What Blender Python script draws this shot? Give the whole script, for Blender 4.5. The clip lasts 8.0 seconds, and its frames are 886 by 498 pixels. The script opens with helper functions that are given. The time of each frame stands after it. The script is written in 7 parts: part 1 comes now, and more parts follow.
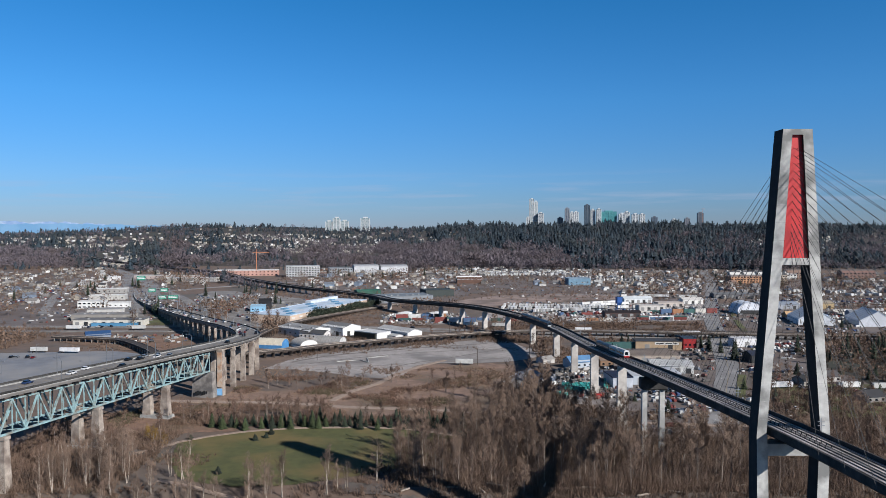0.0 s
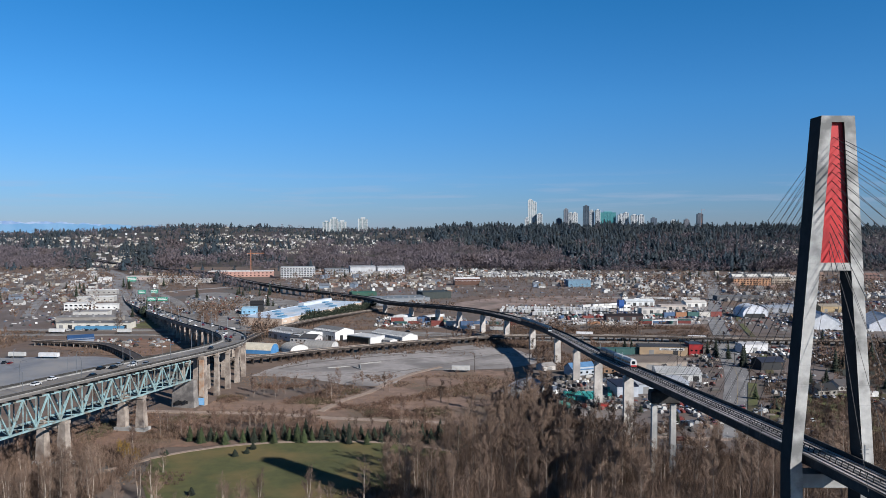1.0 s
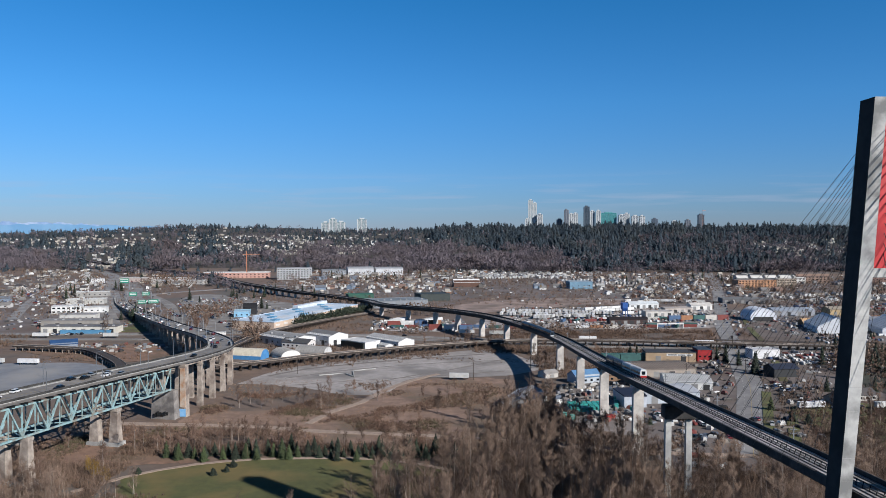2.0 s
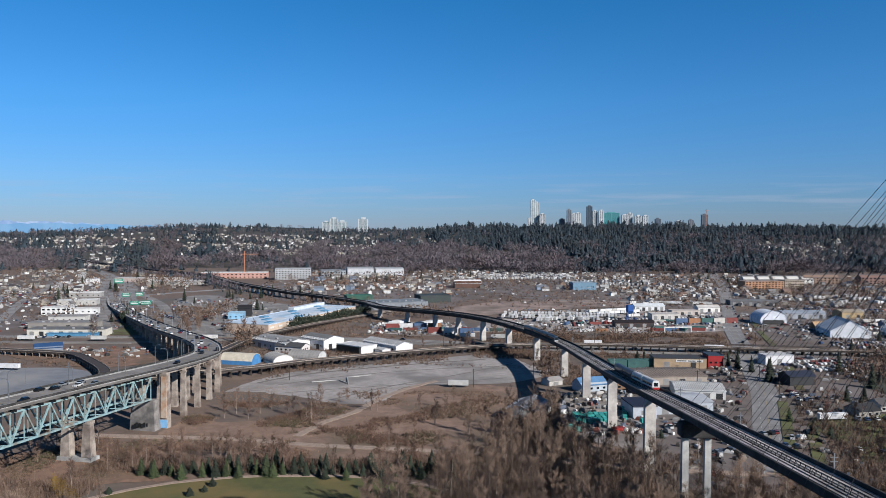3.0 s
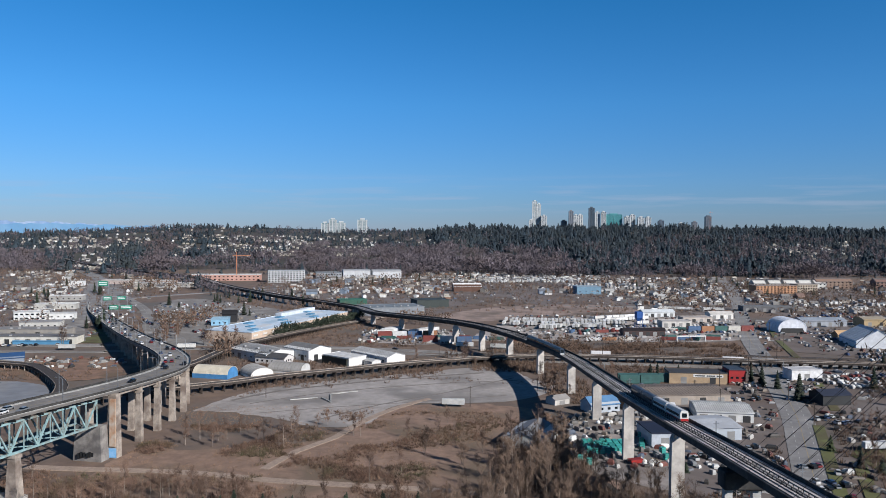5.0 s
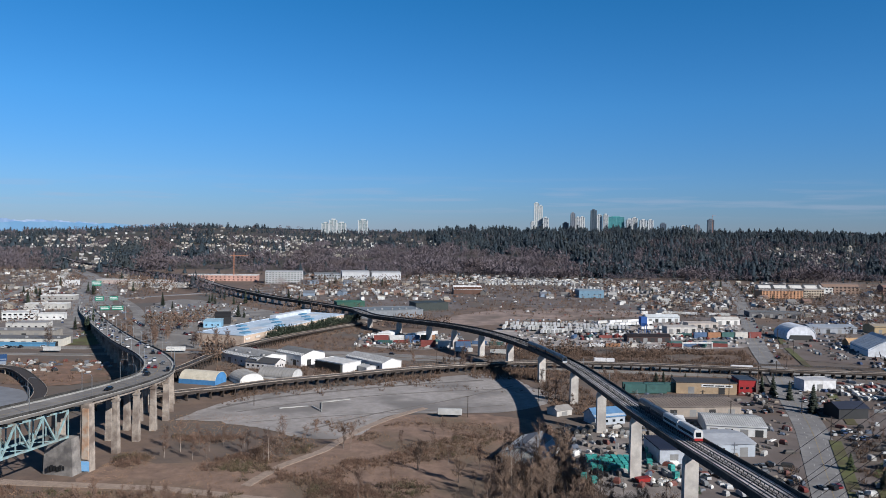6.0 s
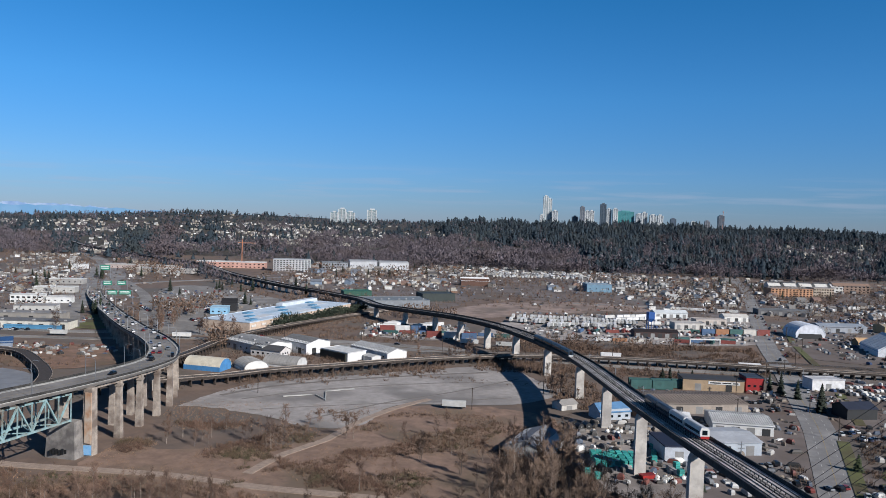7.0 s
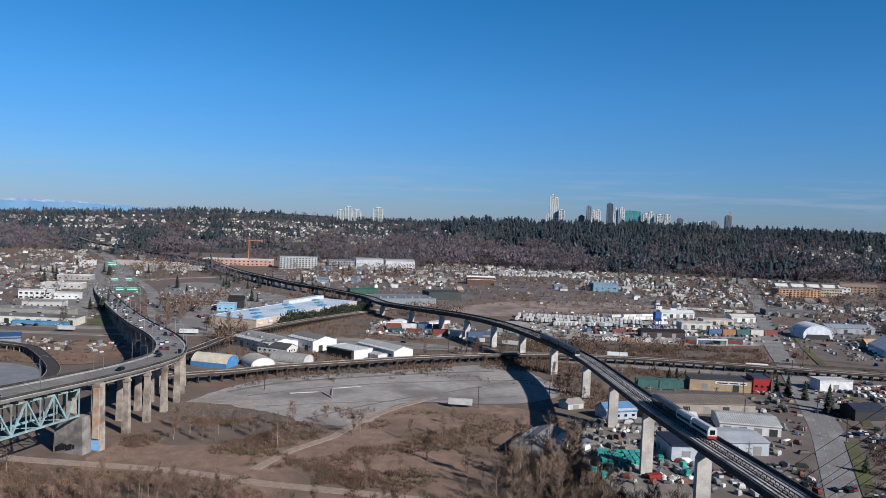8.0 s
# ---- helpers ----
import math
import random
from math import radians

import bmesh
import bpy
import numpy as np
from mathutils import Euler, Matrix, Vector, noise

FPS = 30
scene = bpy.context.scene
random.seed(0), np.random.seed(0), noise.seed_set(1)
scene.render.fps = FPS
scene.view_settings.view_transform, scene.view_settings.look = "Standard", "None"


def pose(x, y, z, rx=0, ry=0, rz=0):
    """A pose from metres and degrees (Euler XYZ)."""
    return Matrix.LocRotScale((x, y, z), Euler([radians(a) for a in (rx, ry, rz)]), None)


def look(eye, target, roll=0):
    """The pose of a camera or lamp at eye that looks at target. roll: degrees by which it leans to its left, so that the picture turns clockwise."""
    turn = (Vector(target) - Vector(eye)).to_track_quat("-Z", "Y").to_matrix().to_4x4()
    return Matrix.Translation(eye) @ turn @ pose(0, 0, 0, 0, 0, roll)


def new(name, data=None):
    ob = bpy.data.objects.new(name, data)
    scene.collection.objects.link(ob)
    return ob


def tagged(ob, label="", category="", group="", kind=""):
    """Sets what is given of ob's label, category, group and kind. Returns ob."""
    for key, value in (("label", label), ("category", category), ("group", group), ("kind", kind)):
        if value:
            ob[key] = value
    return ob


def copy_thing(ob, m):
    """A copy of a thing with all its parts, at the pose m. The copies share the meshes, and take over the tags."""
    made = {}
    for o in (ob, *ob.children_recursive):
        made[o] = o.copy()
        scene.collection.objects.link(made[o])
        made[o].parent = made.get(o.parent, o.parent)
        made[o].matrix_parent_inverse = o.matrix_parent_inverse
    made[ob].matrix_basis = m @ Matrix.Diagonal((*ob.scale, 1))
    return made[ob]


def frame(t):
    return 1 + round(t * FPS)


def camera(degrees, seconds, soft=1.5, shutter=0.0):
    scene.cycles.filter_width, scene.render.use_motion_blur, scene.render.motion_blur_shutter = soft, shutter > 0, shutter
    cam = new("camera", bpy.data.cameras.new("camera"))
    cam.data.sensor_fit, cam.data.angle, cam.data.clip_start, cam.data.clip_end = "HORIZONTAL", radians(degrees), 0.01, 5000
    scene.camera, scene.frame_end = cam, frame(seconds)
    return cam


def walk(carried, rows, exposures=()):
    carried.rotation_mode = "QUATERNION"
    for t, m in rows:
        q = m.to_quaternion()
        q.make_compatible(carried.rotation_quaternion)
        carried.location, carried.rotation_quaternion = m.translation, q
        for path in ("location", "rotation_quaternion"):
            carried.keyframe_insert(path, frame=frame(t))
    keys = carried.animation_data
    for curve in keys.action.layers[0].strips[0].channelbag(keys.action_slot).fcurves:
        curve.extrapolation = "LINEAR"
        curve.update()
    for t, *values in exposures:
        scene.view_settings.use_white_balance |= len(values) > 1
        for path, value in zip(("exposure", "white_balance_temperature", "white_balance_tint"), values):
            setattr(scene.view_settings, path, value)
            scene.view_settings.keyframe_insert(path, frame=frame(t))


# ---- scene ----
cam = camera(61.0, 8.0, soft=0.7)
PATH = [
    (0, (-4.576, -11.214, 98.724), (-4.58, -9.215, 98.662), 0.0),
    (0.5, (-3.801, 0.379, 98.632), (-3.802, 2.378, 98.571), 0.0),
    (1, (-2.862, 11.963, 98.443), (-2.862, 13.962, 98.383), 0.1),
    (1.5, (-1.975, 23.856, 98.223), (-1.974, 25.855, 98.165), 0.1),
    (3, (1.01, 58.277, 98.253), (1.004, 60.276, 98.194), 0.2),
    (3.5, (2.06, 69.701, 98.061), (2.052, 71.7, 98.003), 0.3),
    (4, (2.869, 80.873, 98.183), (2.86, 82.873, 98.124), 0.3),
    (4.5, (3.725, 92.318, 98.044), (3.715, 94.317, 97.986), 0.3),
    (6, (6.82, 123.607, 97.966), (6.807, 125.606, 97.914), 0.8),
    (6.5, (6.931, 126.702, 97.941), (6.907, 128.701, 97.877), 1.3),
    (7, (7.433, 126.559, 97.663), (7.398, 128.557, 97.587), 1.9),
    (7.5, (7.097, 126.393, 97.453), (7.054, 128.391, 97.374), 2.1),
    (8, (6.91, 126.607, 97.354), (6.859, 128.605, 97.274), 2.2),
]
walk(cam, [(t, look(eye, target, roll)) for t, eye, target, roll in PATH], ((0, 0.5), (4.5, 0.5), (6.0, 0.43), (8.0, 0.42)))

# ---- light ----
SUN_FROM = Vector((0.655, -0.575, 0.50)).normalized()
world = bpy.data.worlds.new("sky")
scene.world = world
world.use_nodes = True
wn = world.node_tree.nodes
sky = wn.new("ShaderNodeTexSky")
sky.sky_type = "NISHITA"
sky.sun_disc = False
sky.sun_elevation = math.asin(SUN_FROM.z)
sky.sun_rotation = math.atan2(SUN_FROM.x, SUN_FROM.y)
sky.altitude, sky.air_density, sky.dust_density, sky.ozone_density = 100, 1.0, 0.0, 6.0
wn["Background"].inputs["Strength"].default_value = 0.061
up = wn.new("ShaderNodeSeparateXYZ")
tint_ramp = wn.new("ShaderNodeValToRGB")
stops = tint_ramp.color_ramp.elements
stops[0].position, stops[0].color = 0.0, (0.45, 0.60, 0.98, 1)
stops[1].position, stops[1].color = 1.0, (0.34, 0.44, 0.50, 1)
for at, c in ((0.06, (0.48, 0.76, 1.16, 1)), (0.16, (0.40, 0.92, 1.30, 1)), (0.30, (0.22, 0.92, 1.28, 1)), (0.40, (0.26, 0.74, 1.05, 1)), (0.55, (0.34, 0.52, 0.62, 1))):
    stop = stops.new(at)
    stop.color = c
tint = wn.new("ShaderNodeMix")
tint.data_type, tint.blend_type = "RGBA", "MULTIPLY"
tint.inputs["Factor"].default_value = 1.0
wl = world.node_tree.links
coord = wn.new("ShaderNodeTexCoord")
wl.new(coord.outputs["Generated"], up.inputs["Vector"])
wl.new(up.outputs["Z"], tint_ramp.inputs["Fac"])
wl.new(tint_ramp.outputs["Color"], tint.inputs["B"])
wl.new(sky.outputs["Color"], tint.inputs["A"])
# thin streaks of cloud low over the horizon
place = wn.new("ShaderNodeMapping")
place.inputs["Scale"].default_value = (5, 5, 70)
wisps = wn.new("ShaderNodeTexNoise")
wisps.inputs["Scale"].default_value, wisps.inputs["Detail"].default_value = 1.6, 5
wl.new(coord.outputs["Generated"], place.inputs["Vector"])
wl.new(place.outputs["Vector"], wisps.inputs["Vector"])
thin = wn.new("ShaderNodeMapRange")
thin.inputs["From Min"].default_value, thin.inputs["From Max"].default_value, thin.inputs["To Max"].default_value = 0.50, 0.75, 0.45
wl.new(wisps.outputs["Fac"], thin.inputs["Value"])
band = wn.new("ShaderNodeValToRGB")
bs = band.color_ramp.elements
bs[0].position, bs[0].color, bs[1].position, bs[1].color = 0.012, (0, 0, 0, 1), 0.075, (0, 0, 0, 1)
bs.new(0.035).color = (1, 1, 1, 1)
wl.new(up.outputs["Z"], band.inputs["Fac"])
amount = wn.new("ShaderNodeMath")
amount.operation = "MULTIPLY"
wl.new(thin.outputs["Result"], amount.inputs[0])
wl.new(band.outputs["Color"], amount.inputs[1])
cloud = wn.new("ShaderNodeMix")
cloud.data_type = "RGBA"
cloud.inputs["B"].default_value = (5.0, 5.6, 7.4, 1)
wl.new(amount.outputs["Value"], cloud.inputs["Factor"])
wl.new(tint.outputs["Result"], cloud.inputs["A"])
wl.new(cloud.outputs["Result"], wn["Background"].inputs["Color"])
sun = new("sun", bpy.data.lights.new("sun", "SUN"))
sun.data.energy, sun.data.angle, sun.data.color = 5.0, radians(0.53), (1.0, 0.965, 0.94)
sun.matrix_world = look((0, 0, 400), tuple(Vector((0, 0, 400)) - SUN_FROM * 100))


# ---- materials ----
def surface(name, a, b=None, scale=1.0, rough=0.85, metal=0.0, bump=0.0, stain=None, stain_scale=0.05, per_object=0.0, per_island=0.0, spread=0.55):
    """A procedural surface: two colours mixed by fine noise, a third in large stains, and a little brightness of its own for each object or island."""
    b = b or tuple(v * 0.72 for v in a)
    a, b, stain = (c and tuple(v ** 1.38 for v in c) for c in (a, b, stain))
    m = bpy.data.materials.new(name)
    m.use_nodes = True
    nt = m.node_tree
    n, l = nt.nodes, nt.links
    bsdf = n["Principled BSDF"]
    bsdf.inputs["Roughness"].default_value = rough
    bsdf.inputs["Metallic"].default_value = metal
    geo = n.new("ShaderNodeNewGeometry")
    fine = n.new("ShaderNodeTexNoise")
    fine.inputs["Scale"].default_value = scale
    fine.inputs["Detail"].default_value = 6
    fine.inputs["Roughness"].default_value = 0.65
    l.new(geo.outputs["Position"], fine.inputs["Vector"])
    ramp = n.new("ShaderNodeMapRange")
    ramp.inputs["From Min"].default_value, ramp.inputs["From Max"].default_value = 0.5 - spread / 3, 0.5 + spread / 3
    l.new(fine.outputs["Fac"], ramp.inputs["Value"])
    mix = n.new("ShaderNodeMix")
    mix.data_type = "RGBA"
    mix.inputs["A"].default_value, mix.inputs["B"].default_value = (*a, 1), (*b, 1)
    l.new(ramp.outputs["Result"], mix.inputs["Factor"])
    out = mix.outputs["Result"]
    if stain:
        big = n.new("ShaderNodeTexNoise")
        big.inputs["Scale"].default_value = stain_scale
        big.inputs["Detail"].default_value = 5
        l.new(geo.outputs["Position"], big.inputs["Vector"])
        r2 = n.new("ShaderNodeMapRange")
        r2.inputs["From Min"].default_value, r2.inputs["From Max"].default_value = 0.46, 0.64
        l.new(big.outputs["Fac"], r2.inputs["Value"])
        m2 = n.new("ShaderNodeMix")
        m2.data_type = "RGBA"
        m2.inputs["B"].default_value = (*stain, 1)
        l.new(r2.outputs["Result"], m2.inputs["Factor"])
        l.new(out, m2.inputs["A"])
        out = m2.outputs["Result"]
    for amount, node, socket in ((per_object, "ShaderNodeObjectInfo", "Random"), (per_island, "ShaderNodeNewGeometry", "Random Per Island")):
        if amount:
            rnd = n.new(node)
            r3 = n.new("ShaderNodeMapRange")
            r3.inputs["To Min"].default_value, r3.inputs["To Max"].default_value = 1 - amount, 1 + amount
            l.new(rnd.outputs[socket], r3.inputs["Value"])
            hsv = n.new("ShaderNodeHueSaturation")
            l.new(r3.outputs["Result"], hsv.inputs["Value"])
            l.new(out, hsv.inputs["Color"])
            out = hsv.outputs["Color"]
    l.new(out, bsdf.inputs["Base Color"])
    if bump:
        bp = n.new("ShaderNodeBump")
        bp.inputs["Strength"].default_value = bump
        bp.inputs["Distance"].default_value = 0.3
        l.new(fine.outputs["Fac"], bp.inputs["Height"])
        l.new(bp.outputs["Normal"], bsdf.inputs["Normal"])
    return m


M = {}
M["concrete"] = surface("concrete", (0.53, 0.525, 0.50), (0.40, 0.395, 0.38), 0.5, 0.9, bump=0.15, stain=(0.33, 0.33, 0.32), stain_scale=0.12)
M["pale_concrete"] = surface("pale_concrete", (0.60, 0.57, 0.53), (0.47, 0.45, 0.42), 0.4, 0.9, bump=0.1, stain=(0.40, 0.38, 0.36), stain_scale=0.1)
M["old_concrete"] = surface("old_concrete", (0.48, 0.43, 0.38), (0.30, 0.265, 0.235), 0.45, 0.95, bump=0.3, stain=(0.23, 0.19, 0.165), stain_scale=0.16)
M["stained_concrete"] = surface("stained_concrete", (0.37, 0.35, 0.33), (0.22, 0.21, 0.20), 0.3, 0.95, bump=0.3, stain=(0.18, 0.17, 0.165), stain_scale=0.2)
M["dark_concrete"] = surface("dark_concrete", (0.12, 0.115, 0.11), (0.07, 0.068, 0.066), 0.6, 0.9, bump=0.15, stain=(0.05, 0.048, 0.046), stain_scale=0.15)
M["track_concrete"] = surface("track_concrete", (0.60, 0.575, 0.55), (0.44, 0.42, 0.40), 0.5, 0.9, bump=0.1, stain=(0.27, 0.255, 0.24), stain_scale=0.1)
M["teal_steel"] = surface("teal_steel", (0.38, 0.51, 0.52), (0.27, 0.38, 0.39), 0.7, 0.5, bump=0.05, stain=(0.28, 0.27, 0.24), stain_scale=0.25)
M["dark_steel"] = surface("dark_steel", (0.05, 0.055, 0.06), (0.03, 0.033, 0.036), 0.8, 0.55, metal=0.3)
M["cable_steel"] = surface("cable_steel", (0.13, 0.125, 0.12), (0.10, 0.10, 0.10), 0.8, 0.7)
M["rail_steel"] = surface("rail_steel", (0.33, 0.31, 0.29), (0.2, 0.17, 0.15), 1.5, 0.35, metal=0.8)
M["galvanised"] = surface("galvanised", (0.42, 0.43, 0.44), (0.3, 0.31, 0.32), 1.0, 0.45, metal=0.6)
M["red_paint"] = surface("red_paint", (0.62, 0.055, 0.055), (0.52, 0.045, 0.05), 0.3, 0.55, stain=(0.46, 0.04, 0.045), stain_scale=0.12)
M["asphalt"] = surface("asphalt", (0.115, 0.112, 0.11), (0.075, 0.074, 0.075), 0.6, 0.9, bump=0.05, stain=(0.15, 0.145, 0.14), stain_scale=0.04)
M["road_grey"] = surface("road_grey", (0.29, 0.275, 0.26), (0.21, 0.20, 0.19), 0.35, 0.9, stain=(0.33, 0.315, 0.30), stain_scale=0.05)
M["white_line"] = surface("white_line", (0.52, 0.51, 0.49), (0.33, 0.32, 0.31), 1.0, 0.8)
M["yellow_line"] = surface("yellow_line", (0.42, 0.34, 0.19), (0.31, 0.26, 0.18), 1.0, 0.8)


# ---- mesh helpers ----
def mesh_of(bm, name):
    bmesh.ops.recalc_face_normals(bm, faces=bm.faces)
    me = bpy.data.meshes.new(name)
    bm.to_mesh(me)
    bm.free()
    return me


def raw_mesh(name, verts, faces, mats, index=None, smooth=False):
    me = bpy.data.meshes.new(name)
    me.from_pydata([tuple(v) for v in verts], [], faces)
    for m in mats:
        me.materials.append(m)
    if index is not None:
        me.polygons.foreach_set("material_index", index)
    if smooth:
        me.polygons.foreach_set("use_smooth", [True] * len(me.polygons))
    me.update()
    return me


def thing(name, loc, label, category, group="", kind="", turn=0.0):
    """An Empty at a thing's base."""
    ob = new(name)
    ob.matrix_world = pose(*loc, 0, 0, turn)
    return tagged(ob, label, category, group, kind)


def part(name, bm, material, parent, label="", world=False):
    """One mesh object under a thing or a part. world: its corners are given in the world's metres."""
    if world:
        root = parent
        while root.parent:
            root = root.parent
        bmesh.ops.transform(bm, matrix=root.matrix_basis.inverted(), verts=bm.verts)
    me = mesh_of(bm, name)
    me.materials.append(material)
    ob = new(name, me)
    ob.parent = parent
    return tagged(ob, label)


def structure(name, me, label, category):
    return tagged(new(name, me), label, category, kind="structure")


def box(bm, x0, y0, z0, x1, y1, z1, bevel=0.0, m=None):
    made = bmesh.ops.create_cube(bm, size=1.0)["verts"]
    bmesh.ops.transform(bm, verts=made, matrix=Matrix.Translation(((x0 + x1) / 2, (y0 + y1) / 2, (z0 + z1) / 2)) @ Matrix.Diagonal((x1 - x0, y1 - y0, z1 - z0, 1)))
    if bevel:
        edges = list({e for v in made for e in v.link_edges})
        made = list({v for f in bmesh.ops.bevel(bm, geom=edges, offset=bevel, segments=1, affect="EDGES")["faces"] for v in f.verts})
    if m is not None:
        bmesh.ops.transform(bm, verts=made, matrix=m)
    return bm


def beam(bm, p, q, w, h):
    """A square bar from p to q, w wide and h high."""
    p, q = Vector(p), Vector(q)
    d = q - p
    side = d.cross(Vector((0, 0, 1)))
    side = Vector((1, 0, 0)) if side.length < 1e-4 else side.normalized()
    up = side.cross(d).normalized()
    vs = [bm.verts.new(c + side * (w / 2 * a) + up * (h / 2 * b)) for c in (p, q) for a, b in ((-1, -1), (1, -1), (1, 1), (-1, 1))]
    for f in ((0, 1, 2, 3), (7, 6, 5, 4), (0, 4, 5, 1), (1, 5, 6, 2), (2, 6, 7, 3), (3, 7, 4, 0)):
        bm.faces.new([vs[i] for i in f])
    return bm


def frustum(bm, base, top):
    """A tapered block between two four-cornered outlines."""
    vs = [bm.verts.new(v) for v in (*base, *top)]
    for f in ((3, 2, 1, 0), (4, 5, 6, 7), (0, 1, 5, 4), (1, 2, 6, 5), (2, 3, 7, 6), (3, 0, 4, 7)):
        bm.faces.new([vs[i] for i in f])
    return bm


def rect(cx, cy, z, hx, hy, turn=0.0):
    c, s = math.cos(turn), math.sin(turn)
    return [(cx + c * a * hx - s * b * hy, cy + s * a * hx + c * b * hy, z) for a, b in ((-1, -1), (1, -1), (1, 1), (-1, 1))]


def glide(points, step):
    """A smooth line through the points, with a point about every step metres."""
    ps = [Vector(p) for p in points]
    out = []
    for i in range(len(ps) - 1):
        a, b, c, d = ps[max(i - 1, 0)], ps[i], ps[i + 1], ps[min(i + 2, len(ps) - 1)]
        k = max(1, round((c - b).length / step))
        ta, tb, tc = 0.5 * (c - a), 0.5 * (d - b), 0
        for j in range(k):
            s = j / k
            out.append((2 * s**3 - 3 * s**2 + 1) * b + (s**3 - 2 * s**2 + s) * ta + (-2 * s**3 + 3 * s**2) * c + (s**3 - s**2) * tb)
    return out + [ps[-1]]


def sides(line):
    """The level direction to the right of the way, at each point of a line."""
    out = []
    for i in range(len(line)):
        d = line[min(i + 1, len(line) - 1)] - line[max(i - 1, 0)]
        out.append(Vector((d.y, -d.x, 0)).normalized())
    return out


def sweep(bm, line, outline, closed=True):
    """An outline of (to the right, up) drawn along a line."""
    rows = []
    for p, r in zip(line, sides(line)):
        rows.append([bm.verts.new(p + r * u + Vector((0, 0, v))) for u, v in outline])
    k = len(outline)
    for a, b in zip(rows, rows[1:]):
        for i in range(k if closed else k - 1):
            bm.faces.new((a[i], a[(i + 1) % k], b[(i + 1) % k], b[i]))
    if closed:
        bm.faces.new(rows[0])
        bm.faces.new(rows[-1])
    return bm


def bar(u0, v0, u1, v1):
    return [(u0, v0), (u1, v0), (u1, v1), (u0, v1)]


def along(line, gap, start=0.0, end=1e9):
    """Points and right-hand directions every gap metres of a line."""
    out, run, nxt = [], 0.0, start
    rs = sides(line)
    for i in range(len(line) - 1):
        d = (line[i + 1] - line[i]).length
        while nxt <= run + d and nxt <= end:
            f = (nxt - run) / d
            out.append((line[i].lerp(line[i + 1], f), rs[i].lerp(rs[i + 1], f).normalized()))
            nxt += gap
        run += d
    return out


# ---- the lie of the land ----
CREST_X = (-2600, -2000, -1750, -1370, -1160, -850, -570, -60, 120, 300, 560, 740, 940, 1200, 1430, 1640, 2010, 2600)
CREST_Z = (50, 55, 66, 82, 93, 87, 79, 77, 83, 81, 87, 96, 87, 81, 90, 83, 76, 72)


def crest(x):
    """The height of the upland's top, west to east."""
    return float(np.interp(x, CREST_X, CREST_Z))


def land(x, y):
    """The height of the ground."""
    if y < 262:
        s = min(1, max(0, (262 - y + 6 * math.sin(x * 0.05)) / 22))
        return 3.0 - 5.0 * s * s * (3 - 2 * s)
    foot = 1660 + 90 * math.sin(x * 0.0021 + 0.6) + (170 if x < -300 else 0) * min(1, (-x - 300) / 400 if x < -300 else 0)
    if y < foot:
        return 3.0
    s = min(1, (y - foot) / 1750)
    h = (crest(x) - 3) * (s ** 0.8 * 0.55 + 0.45 * s * s * (3 - 2 * s))
    return 3.0 + h + 11 * min(1, 3 * s) * (1.15 - s) * noise.noise((x * 0.0032, y * 0.0032, 0.3))


def sheet():
    xs = [-4000, -3300, -2700] + list(range(-2400, -400, 60)) + list(range(-400, 420, 20)) + list(range(420, 2460, 60)) + [2700, 3300, 4000]
    ys = [-1500, -800, -300, 0, 120, 200] + list(range(232, 300, 4)) + list(range(310, 1500, 40)) + list(range(1500, 4200, 40)) + [4300, 4500, 4800]
    verts = [(x, y, land(x, y)) for y in ys for x in xs]
    k = len(xs)
    faces = [(j * k + i, j * k + i + 1, j * k + k + i + 1, j * k + k + i) for j in range(len(ys) - 1) for i in range(k - 1)]
    return verts, faces


M["earth"] = surface("earth", (0.27, 0.205, 0.165), (0.145, 0.11, 0.09), 0.09, 0.95, bump=0.3, stain=(0.17, 0.155, 0.14), stain_scale=0.012, spread=0.8)
M["forest_floor"] = surface("forest_floor", (0.115, 0.095, 0.08), (0.065, 0.06, 0.052), 0.03, 0.95, bump=0.3, stain=(0.09, 0.095, 0.075), stain_scale=0.006)
M["water"] = surface("water", (0.06, 0.065, 0.06), (0.045, 0.05, 0.048), 0.2, 0.12, bump=0.25)
v, f = sheet()
structure("ground", raw_mesh("ground", v, f, [M["earth"], M["forest_floor"]], [1 if v[q[0]][1] > 1400 and v[q[0]][2] > 3.4 else 0 for q in f], smooth=True), "brown winter earth and rough grass running out to a wooded upland", "ground")
bm = bmesh.new()
bm.faces.new([bm.verts.new(p) for p in ((-3000, -1400, 0.4), (3000, -1400, 0.4), (3000, 275, 0.4), (-3000, 275, 0.4))])
me = mesh_of(bm, "water")
me.materials.append(M["water"])
structure("water", me, "muddy green river water along the shore", "river")


# ---- cable-stayed guideway bridge ----
GUIDE = glide([(83, -260, 53), (83, -100, 53), (83.2, 90, 50), (83.4, 179.5, 46.3), (82.2, 295, 38.3), (80.5, 348, 34.7), (80.3, 412, 29.8), (80.3, 477, 25.7), (77.3, 536, 23.5), (67, 596, 22.3), (51.3, 647, 22), (33, 686, 22), (13, 725, 20.7), (-8, 757, 19.2), (-36, 797, 17), (-66, 842, 14.8), (-90, 912, 12), (-118, 951, 11.5), (-157, 1000, 11), (-201, 1047, 11), (-251, 1109, 11.5), (-317, 1200, 12), (-410, 1355, 13), (-490, 1440, 13.2), (-574, 1520, 14), (-668, 1612, 16), (-775, 1715, 18), (-890, 1860, 22)], 8)
guideway = thing("guideway", (80.3, 412, 3), "long curving concrete rapid-transit viaduct with dark parapets on tall piers", "railway viaduct")
